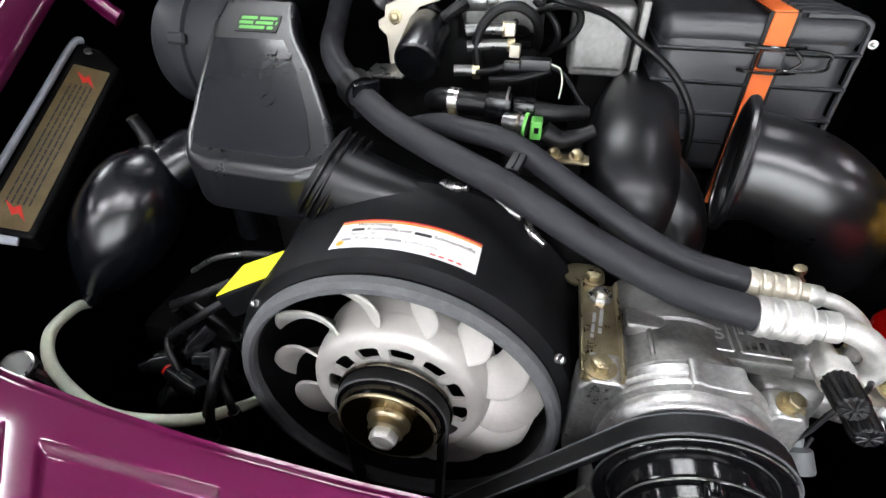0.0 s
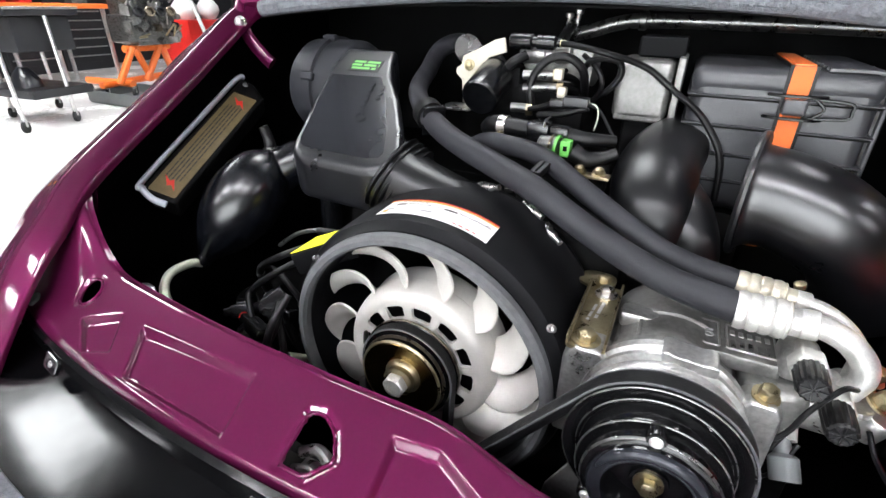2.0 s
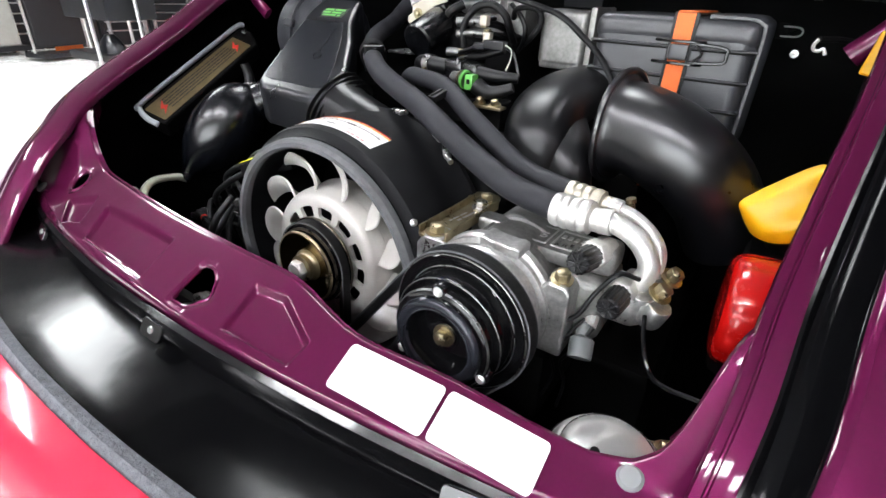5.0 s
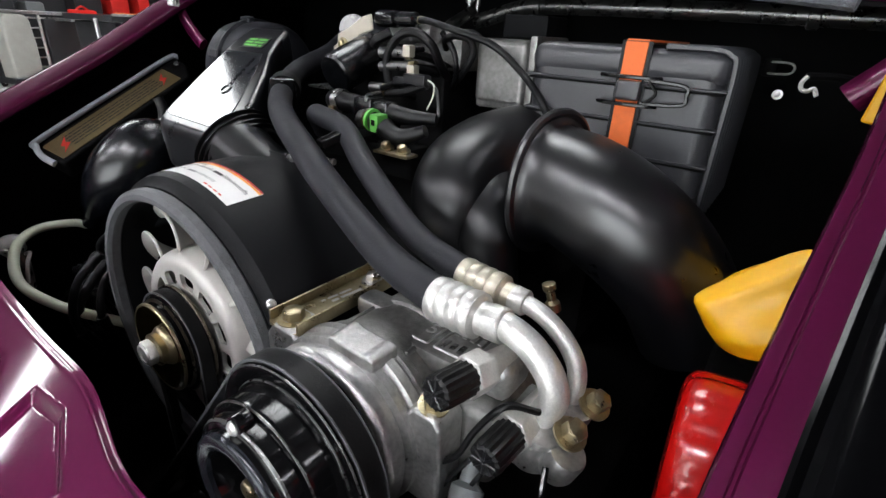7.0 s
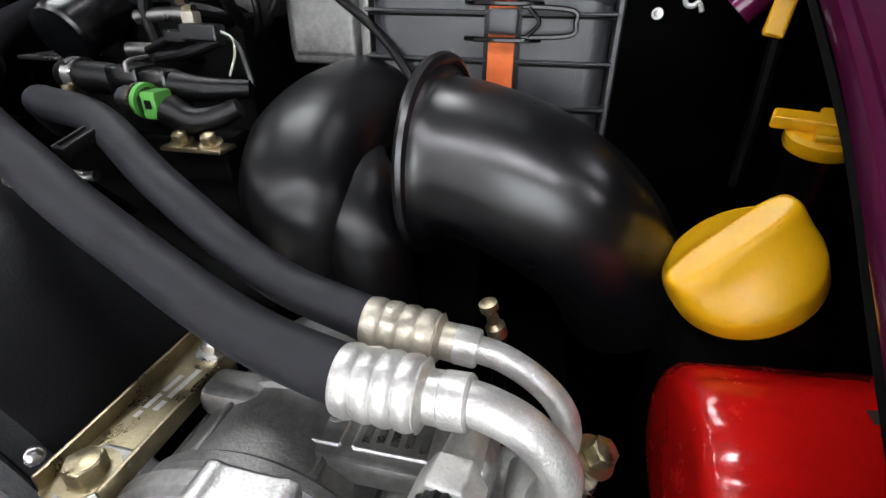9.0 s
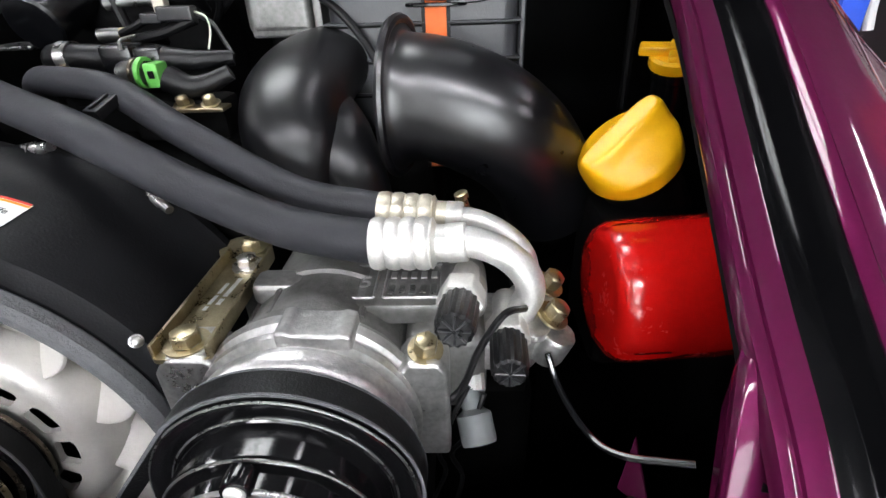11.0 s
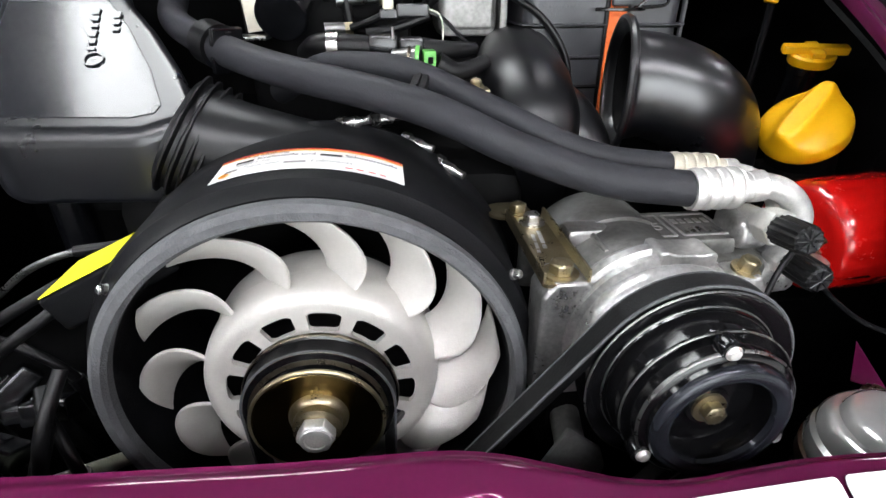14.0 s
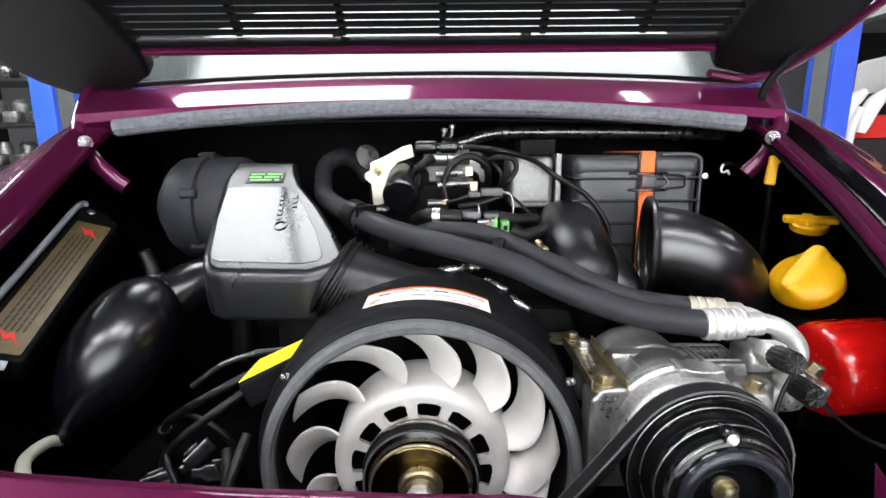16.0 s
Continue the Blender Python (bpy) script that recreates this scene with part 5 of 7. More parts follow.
MF = thing("silencer_can", "pale metal canister low in the corner of the bay", "canister", (0.35, -0.045, 0.56))
mm = to((0.3535, -0.078, 0.660), (0.0, -0.03, 1))
part("can", lathe([(0, 0.0), (0.020, -0.0008), (0.028, -0.0025), (0.0315, -0.0050), (0.0330, -0.0090), (0.0338, -0.0105), (0.0350, -0.0105), (0.0385, -0.0125), (0.0412, -0.0165), (0.0425, -0.0205), (0.0425, -0.0235), (0.0410, -0.0250), (0.0410, -0.0270), (0.0440, -0.0290), (0.0452, -0.0340), (0.0452, -0.0380), (0.0435, -0.0400), (0.0435, -0.10), (0, -0.10)], mm, 64), CAN, MF)
# no opening here; a black disc paints the dark inside of a hole
part("vent_hole", lathe([(0, 0.0009), (0.0030, 0.0007), (0.0036, -0.0010)], mm @ Matrix.Translation((-0.007, -0.010, -0.0004)), 20), BAY, MF, "small black disc painted as a hole's dark inside")
part("strap", lathe([(0.0440, -0.042), (0.0462, -0.043), (0.0462, -0.052), (0.0440, -0.053)], mm, 64), WORN_BRONZE, MF, "brown clamp strap")
part("strap_bolt", bolt_mesh(to((0.386, -0.030, 0.630), (0.1, -0.2, 1)), 0.0058, 0.006), GOLD, MF)
part("strap_tab", prism(rounded(0.030, 0.018, 0.004), 0.002, to((0.384, -0.032, 0.628), (0.1, -0.2, 1)), 0.0004, 1), WORN_BRONZE, MF)

# ---- left side ----
SN = thing("air_snorkel", "black moulded plastic air snorkel with sloping top", "air snorkel", (-0.17, 0.17, 0.72))
sv, su = Vector((0, 0.83, 0.555)).normalized(), Vector((1, 0, 0))
sn = su.cross(sv)
SM = Matrix(((su.x, sv.x, sn.x, -0.195), (su.y, sv.y, sn.y, 0.116), (su.z, sv.z, sn.z, 0.808), (0, 0, 0, 1)))
SB = Matrix(((su.x, sv.x, 0.0, -0.195), (su.y, sv.y, -0.10, 0.116), (su.z, sv.z, 1.0, 0.808), (0, 0, 0, 1)))
outline = [(-0.043, 0.014), (-0.036, -0.006), (-0.020, -0.015), (0.078, -0.018), (0.104, -0.006), (0.112, 0.012), (0.096, 0.048), (0.068, 0.096), (0.038, 0.138), (0.028, 0.162), (0.024, 0.185), (-0.056, 0.185), (-0.062, 0.150), (-0.053, 0.08)]
part("body", prism(outline, -0.056, SB, 0.019, 7), PLASTIC_GREY, SN, "", 60)
part("raised_face", prism([(-0.033, 0.014), (-0.029, 0.005), (-0.020, 0.0015), (0.068, -0.002), (0.084, 0.002), (0.087, 0.010), (0.074, 0.045), (0.049, 0.093), (0.026, 0.128), (-0.050, 0.127), (-0.044, 0.07)], 0.0022, SM @ Matrix.Translation((0, 0, -0.0015)), 0.0006, 3), FACE_GLOSS, SN, "smooth sloping top face")
gl = part("green_label", prism(rounded(0.046, 0.022, 0.001), 0.0006, SM @ Matrix.Translation((-0.008, 0.147, 0.0003))), INK, SN, "black label with green print")
bars([(-0.020, 0.020, 0.004, 0.004), (-0.021, 0.021, -0.002, 0.004), (-0.019, 0.018, -0.008, 0.004)], SM @ Matrix.Translation((-0.008, 0.147, 0.0012)), GREEN, gl)
for row, y0 in ((0.027, 0.068), (0.040, 0.090)):
    for k in range(6 if row < 0.03 else 3):
        part("moulded_mark", box((row - 0.0012 * k, y0 + 0.0088 * k, 0.0016), (0.0055, 0.004 + 0.002 * ((k * 7) % 3), 0.0010), 0.0003, SM, 1), FACE_GLOSS, SN)
part("moulded_ring", lathe([(0.0075, 0.001), (0.0075, 0.0022), (0.006, 0.0022), (0.006, 0.001)], SM @ Matrix.Translation((0.031, 0.057, 0.0)), 24), FACE_GLOSS, SN)
part("drain_pipe", tube([(-0.205, 0.145, 0.77), (-0.207, 0.147, 0.74), (-0.210, 0.150, 0.69)], 0.0145, 14, 10), PLASTIC, SN)
part("foot", box((-0.17, 0.20, 0.76), (0.09, 0.10, 0.08), 0.012), BAY, SN)
bw = Vector((0.83, 0.05, -0.53)).normalized()
bo = to((-0.090, 0.126, 0.787), bw)
prof = [(0.030, -0.016), (0.040, -0.014)]
for k in range(4):
    h0 = -0.012 + 0.0075 * k
    prof += [(0.0425, h0), (0.0465, h0 + 0.0015), (0.0468, h0 + 0.0030), (0.0425, h0 + 0.0048)]
prof += [(0.041, 0.019), (0.036, 0.021)]
part("boot", lathe(prof, bo, 56), RUBBER_DK, SN, "ribbed black rubber boot")
part("outlet_cone", tube([(-0.082, 0.120, 0.790), (-0.060, 0.114, 0.785), (-0.030, 0.110, 0.780), (0.010, 0.108, 0.772), (0.070, 0.115, 0.752)], lambda u: 0.037 - 0.014 * u, 32, 24), DUCT_GLOSS, SN, "glossy black outlet cone")

BL = thing("heater_blower", "round dark grey heater blower housing", "blower", (-0.31, 0.31, 0.74))
dm = to((-0.245, 0.305, 0.845), (-1, 0.05, 0.0))
part("housing", lathe([(0, 0), (0.055, 0), (0.066, 0.006), (0.070, 0.014), (0.070, 0.050), (0.074, 0.052), (0.074, 0.060), (0.070, 0.062), (0.069, 0.09), (0.062, 0.100), (0.045, 0.104), (0.040, 0.118), (0.0, 0.120)], dm, 64), BLOWER_GREY, BL)
for a in range(0, 360, 60):
    part("housing_clip", box((0.0735, 0, 0.056), (0.008, 0.012, 0.022), 0.002, dm @ pose(0, 0, 0, 0, 0, a + 20), 1), BLOWER_GREY, BL)
part("bracket", box((-0.29, 0.31, 0.76), (0.08, 0.06, 0.05), 0.01), BAY, BL)

RS = thing("vacuum_reservoir", "glossy black pear-shaped reservoir bulb", "reservoir", (-0.33, 0.12, 0.64))
rw = Vector((0.060, 0.098, 0.128)).normalized()
rm = to((-0.351, 0.054, 0.656), rw)
part("bulb", lathe([(0, -0.012), (0.0090, -0.012), (0.0108, -0.010), (0.0112, 0.000), (0.0135, 0.003), (0.0205, 0.012), (0.0300, 0.026), (0.0390, 0.044), (0.0455, 0.064), (0.0486, 0.084), (0.0480, 0.104), (0.0445, 0.126), (0.036, 0.146), (0.024, 0.159), (0.012, 0.166), (0, 0.168)], rm, 56), RESERVOIR, RS)
part("top_hose", tube([(-0.304, 0.150, 0.772), (-0.308, 0.154, 0.788), (-0.312, 0.156, 0.800), (-0.316, 0.154, 0.814)], lambda u: 0.0085 - 0.002 * u, 12, 16), RUBBER_DK, RS)
part("hose_clamp", lathe([(0.0088, -0.003), (0.0104, -0.003), (0.0104, 0.003), (0.0088, 0.003)], to((-0.307, 0.1535, 0.784), (-0.2, 0.1, 1)), 24), STEEL_DK, RS)
part("side_stub", tube([(-0.310, 0.130, 0.735), (-0.285, 0.155, 0.762), (-0.262, 0.175, 0.772), (-0.235, 0.19, 0.765)], 0.028, 20, 20), RESERVOIR, RS)
part("strut", tube([(-0.34, 0.11, 0.70), (-0.40, 0.13, 0.64), (-0.44, 0.14, 0.62)], 0.008, 8, 8), BAY, RS)
solo("overflow_tube", tube([(-0.353, 0.047, 0.648), (-0.352, 0.030, 0.656), (-0.338, -0.010, 0.663), (-0.300, -0.044, 0.6602), (-0.2412, -0.0619, 0.6423), (-0.1802, -0.0479, 0.6297), (-0.1567, -0.0133, 0.6062), (-0.15, 0.02, 0.58)], 0.0054, 12, 80), TUBE_WHITE, "milky white plastic tube curling from the bulb", "tube", (-0.25, -0.03, 0.58))

PL = thing("warning_plate", "olive decal plate with red emblems in a black frame", "plate", (-0.42, 0.15, 0.74))
pc, pd = Vector((-0.411, 0.1365, 0.787)), Vector((-0.024, 0.1555, 0.0751)).normalized()
pn = Vector((0.40, -0.36, 0.84))
pn = (pn - pd * pn.dot(pd)).normalized()
pv = pn.cross(pd)
PM = Matrix(((pd.x, pv.x, pn.x, pc.x), (pd.y, pv.y, pn.y, pc.y), (pd.z, pv.z, pn.z, pc.z), (0, 0, 0, 1)))
part("backing", prism([(-0.112, -0.026), (0.118, -0.026), (0.138, 0.0), (0.142, 0.024), (-0.098, 0.026), (-0.112, 0.012)], -0.030, PM, 0.004), BAY, PL)
part("upper_flange", tube([PM @ Vector(p) for p in ((-0.116, -0.014, -0.004), (-0.117, 0.004, 0.000), (-0.110, 0.020, 0.003), (-0.096, 0.0265, 0.004), (0.05, 0.0265, 0.004), (0.13, 0.0265, 0.003), (0.144, 0.022, 0.000))], 0.0046, 10, 60, 0.8), EDGE_GREY, PL, "grey edge")
part("rubber_stop", lathe([(0, 0), (0.008, 0), (0.0095, 0.003), (0.0095, 0.010), (0.006, 0.013), (0, 0.013)], PM @ pose(-0.100, -0.060, -0.030, 0, 0, 0), 20), RUBBER_DK, PL, "black rubber stop")
part("frame_screw", lathe([(0, 0.002), (0.004, 0.0015), (0.005, 0)], PM @ pose(0.130, 0.010, 0.0005, 0, 0, 0), 16), STEEL_DK, PL)
dec = part("decal", prism(rounded(0.212, 0.037, 0.002), 0.0008, PM @ Matrix.Translation((0, -0.002, 0.0005))), PLATE, PL, "olive decal")
bars([(-0.080, 0.078, 0.008 - 0.005 * k, 0.0018) for k in range(5)], PM @ Matrix.Translation((0, 0, 0.0018)), INK, dec)
for x in (-0.087, 0.087):
    part("emblem", prism([(x - 0.010, -0.013), (x - 0.002, -0.004), (x - 0.005, 0.000), (x + 0.010, 0.011), (x + 0.003, 0.001), (x + 0.007, -0.003)], 0.0006, PM @ Matrix.Translation((0, -0.001, 0.0014))), INK_RED, dec, "red lightning mark")

# ---- throttle linkage in the middle ----
TH = thing("throttle_actuator", "black cylindrical actuator on a cream metal bracket", "actuator", (-0.03, 0.25, 0.82))
part("cylinder", lathe([(0, -0.001), (0.020, 0), (0.0220, 0.002), (0.0225, 0.005), (0.0225, 0.050), (0.021, 0.056), (0, 0.058)], to((-0.033, 0.216, 0.866), (0.05, 0.92, 0.38)), 40), PLASTIC, TH)
wm = Matrix(((1, 0, 0, 0), (0, 0, 1, 0.262), (0, 1, 0, 0), (0, 0, 0, 1)))
part("bracket_plate", prism([(-0.021, 0.930), (-0.018, 0.914), (-0.040, 0.907), (-0.051, 0.893), (-0.054, 0.868), (-0.060, 0.853), (-0.073, 0.851), (-0.075, 0.879), (-0.083, 0.886), (-0.083, 0.893), (-0.076, 0.897), (-0.075, 0.907), (-0.052, 0.917), (-0.034, 0.927)], 0.003, wm, 0.0008, 1), WHITE_METAL, TH, "cream painted steel bracket")
part("bracket_bolt", bolt_mesh(to((-0.065, 0.262, 0.897), (0, -1, 0)), 0.0048, 0.004), GOLD, TH)
part("lever_disc", lathe([(0, 0), (0.017, 0), (0.0175, 0.002), (0.0175, 0.006), (0, 0.007)], to((-0.086, 0.300, 0.912), (0.62, -0.75, 0.25)), 28), STEEL_DK, TH, "grey lever disc")
part("lever_pin", lathe([(0, 0), (0.003, 0), (0.003, 0.01), (0, 0.011)], to((-0.096, 0.300, 0.908), (0.62, -0.75, 0.25)), 12), STEEL, TH)
part("stand", box((-0.04, 0.285, 0.83), (0.08, 0.03, 0.14), 0.01), BAY, TH)
part("base_plate", box((-0.070, 0.245, 0.849), (0.040, 0.040, 0.003), 0.001), STEEL_DK, TH)
TB = thing("throttle_unit", "grey aluminium throttle unit with black cable sleeve", "throttle", (0.02, 0.29, 0.82))
part("barrel", lathe([(0, 0), (0.0095, 0), (0.0105, 0.003), (0.0105, 0.030), (0.0085, 0.032), (0.0085, 0.040), (0.0105, 0.042), (0.0105, 0.060), (0, 0.062)], to((-0.006, 0.285, 0.911), (1, 0, 0.05)), 32), ALU, TB)
part("cable_sleeve", lathe([(0, 0), (0.0085, 0), (0.009, 0.001), (0.009, 0.026), (0.006, 0.028), (0.006, 0.032), (0.008, 0.033), (0.008, 0.054), (0.0045, 0.056), (0.0045, 0.061), (0, 0.062)], to((-0.016, 0.272, 0.926), (1, -0.05, 0)), 24), PLASTIC, TB, "black cable sleeve")
part("ferrule", lathe([(0, 0), (0.004, 0), (0.004, 0.006), (0, 0.007)], to((0.044, 0.268, 0.926), (1, -0.05, 0)), 16), GOLD, TB)
for k, (x, h) in enumerate(((0.020, 0.014), (0.032, 0.019))):
    part("adjuster_screw", lathe([(0, 0), (0.003, 0), (0.003, h - 0.006), (0.0055, h - 0.005), (0.0055, h), (0, h + 0.001)], to((x, 0.400, 0.942), (0.1, -0.1, 1)), 14), STEEL, TB)
part("casting", box((0.035, 0.325, 0.895), (0.09, 0.05, 0.05), 0.012), ALU_DULL, TB)
part("strut", tube([(0.025, 0.32, 0.91), (0.025, 0.37, 0.93), (0.026, 0.402, 0.943)], 0.007, 10, 8), STEEL_DK, TB)
part("base", box((0.03, 0.31, 0.82), (0.10, 0.08, 0.12), 0.01), BAY, TB)
for a, b, r in (((0.010, 0.245, 0.892), (0.050, 0.250, 0.8935), 0.0055), ((0.012, 0.243, 0.878), (0.056, 0.248, 0.8805), 0.0050), ((0.000, 0.240, 0.8555), (0.024, 0.243, 0.8545), 0.0055)):
    e = thing("fuel_pipe", "short dark metal fuel pipe among the linkage", "pipe", a, "fuel pipes")
    part("pipe", tube([a, ((a[0] + b[0]) / 2, (a[1] + b[1]) / 2, (a[2] + b[2]) / 2 + 0.001), b], r, 12, 10), STEEL_DK, e)
    part("nut", lathe([(0, 0), (r * 1.35, 0), (r * 1.35, 0.007), (0, 0.007)], to(Vector(b) - Vector((0.006, 0, 0)), (1, 0.1, 0.05)), 6), GOLD, e, "brass nut")
    part("rear_run", tube([b, (b[0] + 0.012, b[1] + 0.02, b[2] - 0.005), (b[0] + 0.016, b[1] + 0.06, b[2] - 0.02)], r * 0.8, 8, 10), BAY, e)
for x, z in ((0.052, 0.896), (0.058, 0.877)):
    e = thing("sensor_plug", "small cream plastic sensor plug among the linkage", "plug", (x, 0.246, z - 0.006), "sensor plugs")
    part("shell", box((x, 0.242, z), (0.010, 0.010, 0.012), 0.0015), WHITE_METAL, e)
    part("pin", tube([(x, 0.245, z), (x + 0.003, 0.262, z + 0.002)], 0.003, 8, 4), PLASTIC, e)
for pts, r in (([(0.023, 0.245, 0.857), (0.021, 0.243, 0.886), (0.036, 0.244, 0.909), (0.057, 0.247, 0.914), (0.074, 0.252, 0.903), (0.078, 0.262, 0.885), (0.076, 0.28, 0.87)], 0.0048),
               ([(0.072, 0.280, 0.900), (0.080, 0.268, 0.909), (0.095, 0.264, 0.913), (0.111, 0.266, 0.910), (0.115, 0.268, 0.897), (0.104, 0.270, 0.880), (0.090, 0.280, 0.870)], 0.0036),
               ([(0.070, 0.275, 0.915), (0.088, 0.268, 0.902), (0.096, 0.266, 0.888), (0.092, 0.272, 0.872), (0.080, 0.285, 0.86)], 0.0030),
               ([(0.038, 0.224, 0.853), (0.050, 0.222, 0.855), (0.066, 0.221, 0.858), (0.093, 0.222, 0.867)], 0.0040),
               ([(-0.030, 0.270, 0.905), (-0.018, 0.262, 0.897), (-0.006, 0.258, 0.905), (0.006, 0.266, 0.912)], 0.0060)):
    solo("vacuum_hose", tube(pts, r, 10, 44), RUBBER_DK, "looped black vacuum hose over the linkage", "hose", pts[-1], "vacuum hoses")
INJ = thing("fuel_injector_plug", "green fuel injector with black rubber plug", "injector", (0.085, 0.16, 0.80))
part("collar", box((0.0875, 0.158, 0.837), (0.010, 0.015, 0.016), 0.0015, None), GREEN, INJ, "bright green plastic collar")
part("collar_window", box((0.0880, 0.1495, 0.838), (0.004, 0.0012, 0.005), 0.0004, None, 1), BAY, INJ)
part("rust_ring", lathe([(0.0075, -0.0015), (0.0098, -0.0010), (0.0098, 0.0010), (0.0075, 0.0015)], to((0.0715, 0.162, 0.838), (1, -0.1, -0.1)), 20), WORN_BRONZE, INJ, "rusty clip")
part("ring", lathe([(0.008, -0.002), (0.0105, -0.0015), (0.0105, 0.0015), (0.008, 0.0015)], to((0.078, 0.160, 0.838), (1, -0.1, -0.1)), 20), GREEN, INJ)
part("plug", tube([(0.094, 0.158, 0.834), (0.108, 0.158, 0.828), (0.122, 0.162, 0.830), (0.136, 0.166, 0.836)], lambda u: 0.0095 - 0.004 * u, 14, 14), RUBBER_DK, INJ)
part("body", tube([(0.080, 0.160, 0.838), (0.060, 0.166, 0.836)], 0.009, 12, 4), STEEL_DK, INJ)
part("rail_tab", box((0.115, 0.150, 0.815), (0.040, 0.016, 0.003), 0.001), GOLD, INJ)
for x in (0.105, 0.124):
    part("tab_bolt", bolt_mesh(to((x, 0.150, 0.817), (0, -0.3, 1)), 0.0048, 0.005), GOLD, INJ)
part("foot", box((0.095, 0.17, 0.805), (0.07, 0.03, 0.03), 0.005), BAY, INJ)
CN = thing("idle_valve_hose", "black hose with silver worm clamp and plug", "hose", (0.03, 0.18, 0.82))
part("hose", tube([(-0.012, 0.200, 0.838), (0.000, 0.186, 0.846), (0.020, 0.182, 0.846), (0.045, 0.184, 0.844)], 0.0098, 14, 20), RUBBER_DK, CN)
part("clamp", lathe([(0.0100, -0.0045), (0.0116, -0.0045), (0.0116, 0.0045), (0.0100, 0.0045)], to((0.012, 0.183, 0.846), (1, -0.1, 0)), 28), STEEL, CN, "silver worm clamp")
part("clamp_screw", lathe([(0, 0), (0.004, 0), (0.004, 0.010), (0, 0.011)], to((0.012, 0.171, 0.842), (0, -0.2, -1)), 12), GOLD, CN)
part("plug_body", join(box((0.052, 0.183, 0.845), (0.024, 0.022, 0.020), 0.003), box((0.075, 0.180, 0.844), (0.020, 0.018, 0.018), 0.003)), PLASTIC, CN)
part("retainer", tube([(0.060, 0.170, 0.852), (0.060, 0.172, 0.858), (0.060, 0.190, 0.859)], 0.0012, 6, 8), STEEL, CN)
part("boot", tube([(0.084, 0.180, 0.843), (0.105, 0.182, 0.842), (0.13, 0.19, 0.842)], lambda u: 0.0095 - 0.004 * u, 12, 12), RUBBER_DK, CN)
part("foot", box((0.04, 0.19, 0.825), (0.08, 0.02, 0.03), 0.004), BAY, CN)
SP = thing("wire_plug", "grey-black plastic wiring plug with cables", "plug", (0.09, 0.22, 0.85))
part("housing", join(box((0.079, 0.223, 0.871), (0.028, 0.013, 0.011), 0.002), box((0.058, 0.224, 0.868), (0.016, 0.009, 0.008), 0.0015)), PLASTIC_GREY, SP)
part("wire", tube([(0.052, 0.224, 0.867), (0.040, 0.226, 0.862), (0.024, 0.232, 0.857)], 0.003, 8, 12), RUBBER_DK, SP)
part("wire", tube([(0.093, 0.223, 0.872), (0.102, 0.221, 0.868), (0.105, 0.216, 0.858), (0.104, 0.208, 0.846)], 0.0008, 6, 16), TUBE_WHITE, SP, "thin pale green wire")
part("wire", tube([(0.093, 0.223, 0.870), (0.106, 0.220, 0.864), (0.120, 0.205, 0.850), (0.128, 0.195, 0.843)], 0.0018, 6, 16), RUBBER_DK, SP)
CB = thing("cross_bar", "dull grey metal pipe across the front of the bay", "pipe", (0.2, 0.41, 0.93))
part("pipe", tube([(0.030, 0.403, 0.930), (0.055, 0.402, 0.936), (0.085, 0.403, 0.945), (0.122, 0.405, 0.949), (0.26, 0.408, 0.949), (0.40, 0.410, 0.946), (0.46, 0.412, 0.944)], 0.0088, 16, 50), STEEL_DK, CB)
for x, y in ((0.115, 0.405), (0.385, 0.410)):
    part("clamp", lathe([(0.0100, -0.005), (0.0116, -0.004), (0.0116, 0.004), (0.0100, 0.005)], to((x, y, 0.949 if x < 0.2 else 0.9465), (1, 0, 0)), 20), STEEL_DK, CB, "narrow dark clamp")

# ---- loose wiring beside the fan ----
for k, (pts, r) in enumerate((([(-0.158, 0.036, 0.722), (-0.19, 0.030, 0.706), (-0.225, 0.036, 0.684), (-0.255, 0.055, 0.655), (-0.27, 0.08, 0.60)], 0.0040),
                              ([(-0.156, 0.028, 0.712), (-0.190, 0.016, 0.690), (-0.222, 0.014, 0.664), (-0.245, 0.030, 0.630), (-0.25, 0.05, 0.56)], 0.0040),
                              ([(-0.145, -0.010, 0.690), (-0.151, -0.034, 0.664), (-0.157, -0.044, 0.630), (-0.164, -0.040, 0.600), (-0.175, -0.02, 0.56)], 0.0042),
                              ([(-0.168, 0.0, 0.668), (-0.160, -0.020, 0.655), (-0.165, -0.036, 0.628), (-0.178, -0.03, 0.59), (-0.19, 0.0, 0.56)], 0.0050),
                              ([(-0.190, 0.020, 0.640), (-0.176, 0.002, 0.650), (-0.160, -0.014, 0.640), (-0.152, -0.022, 0.616), (-0.156, -0.015, 0.58)], 0.0038),
                              ([(-0.240, 0.030, 0.650), (-0.228, 0.008, 0.655), (-0.214, -0.004, 0.640), (-0.207, -0.006, 0.610), (-0.21, 0.0, 0.57)], 0.0032),
                              ([(-0.250, 0.060, 0.660), (-0.222, 0.048, 0.672), (-0.196, 0.040, 0.664), (-0.180, 0.042, 0.640), (-0.18, 0.05, 0.60)], 0.0034),
                              ([(-0.235, 0.075, 0.69), (-0.20, 0.070, 0.715), (-0.165, 0.068, 0.728), (-0.135, 0.07, 0.73)], 0.0026))):
    e = thing("ignition_lead", "black rubber ignition lead in the dark bay", "cable", pts[-1], "ignition leads")
    part("lead", tube(pts, r, 12, 36), RUBBER_DK if k < 7 else STEEL_DK, e)
    part("boot", tube(pts[-2:], r * 1.5, 10, 6), RUBBER_DK, e)
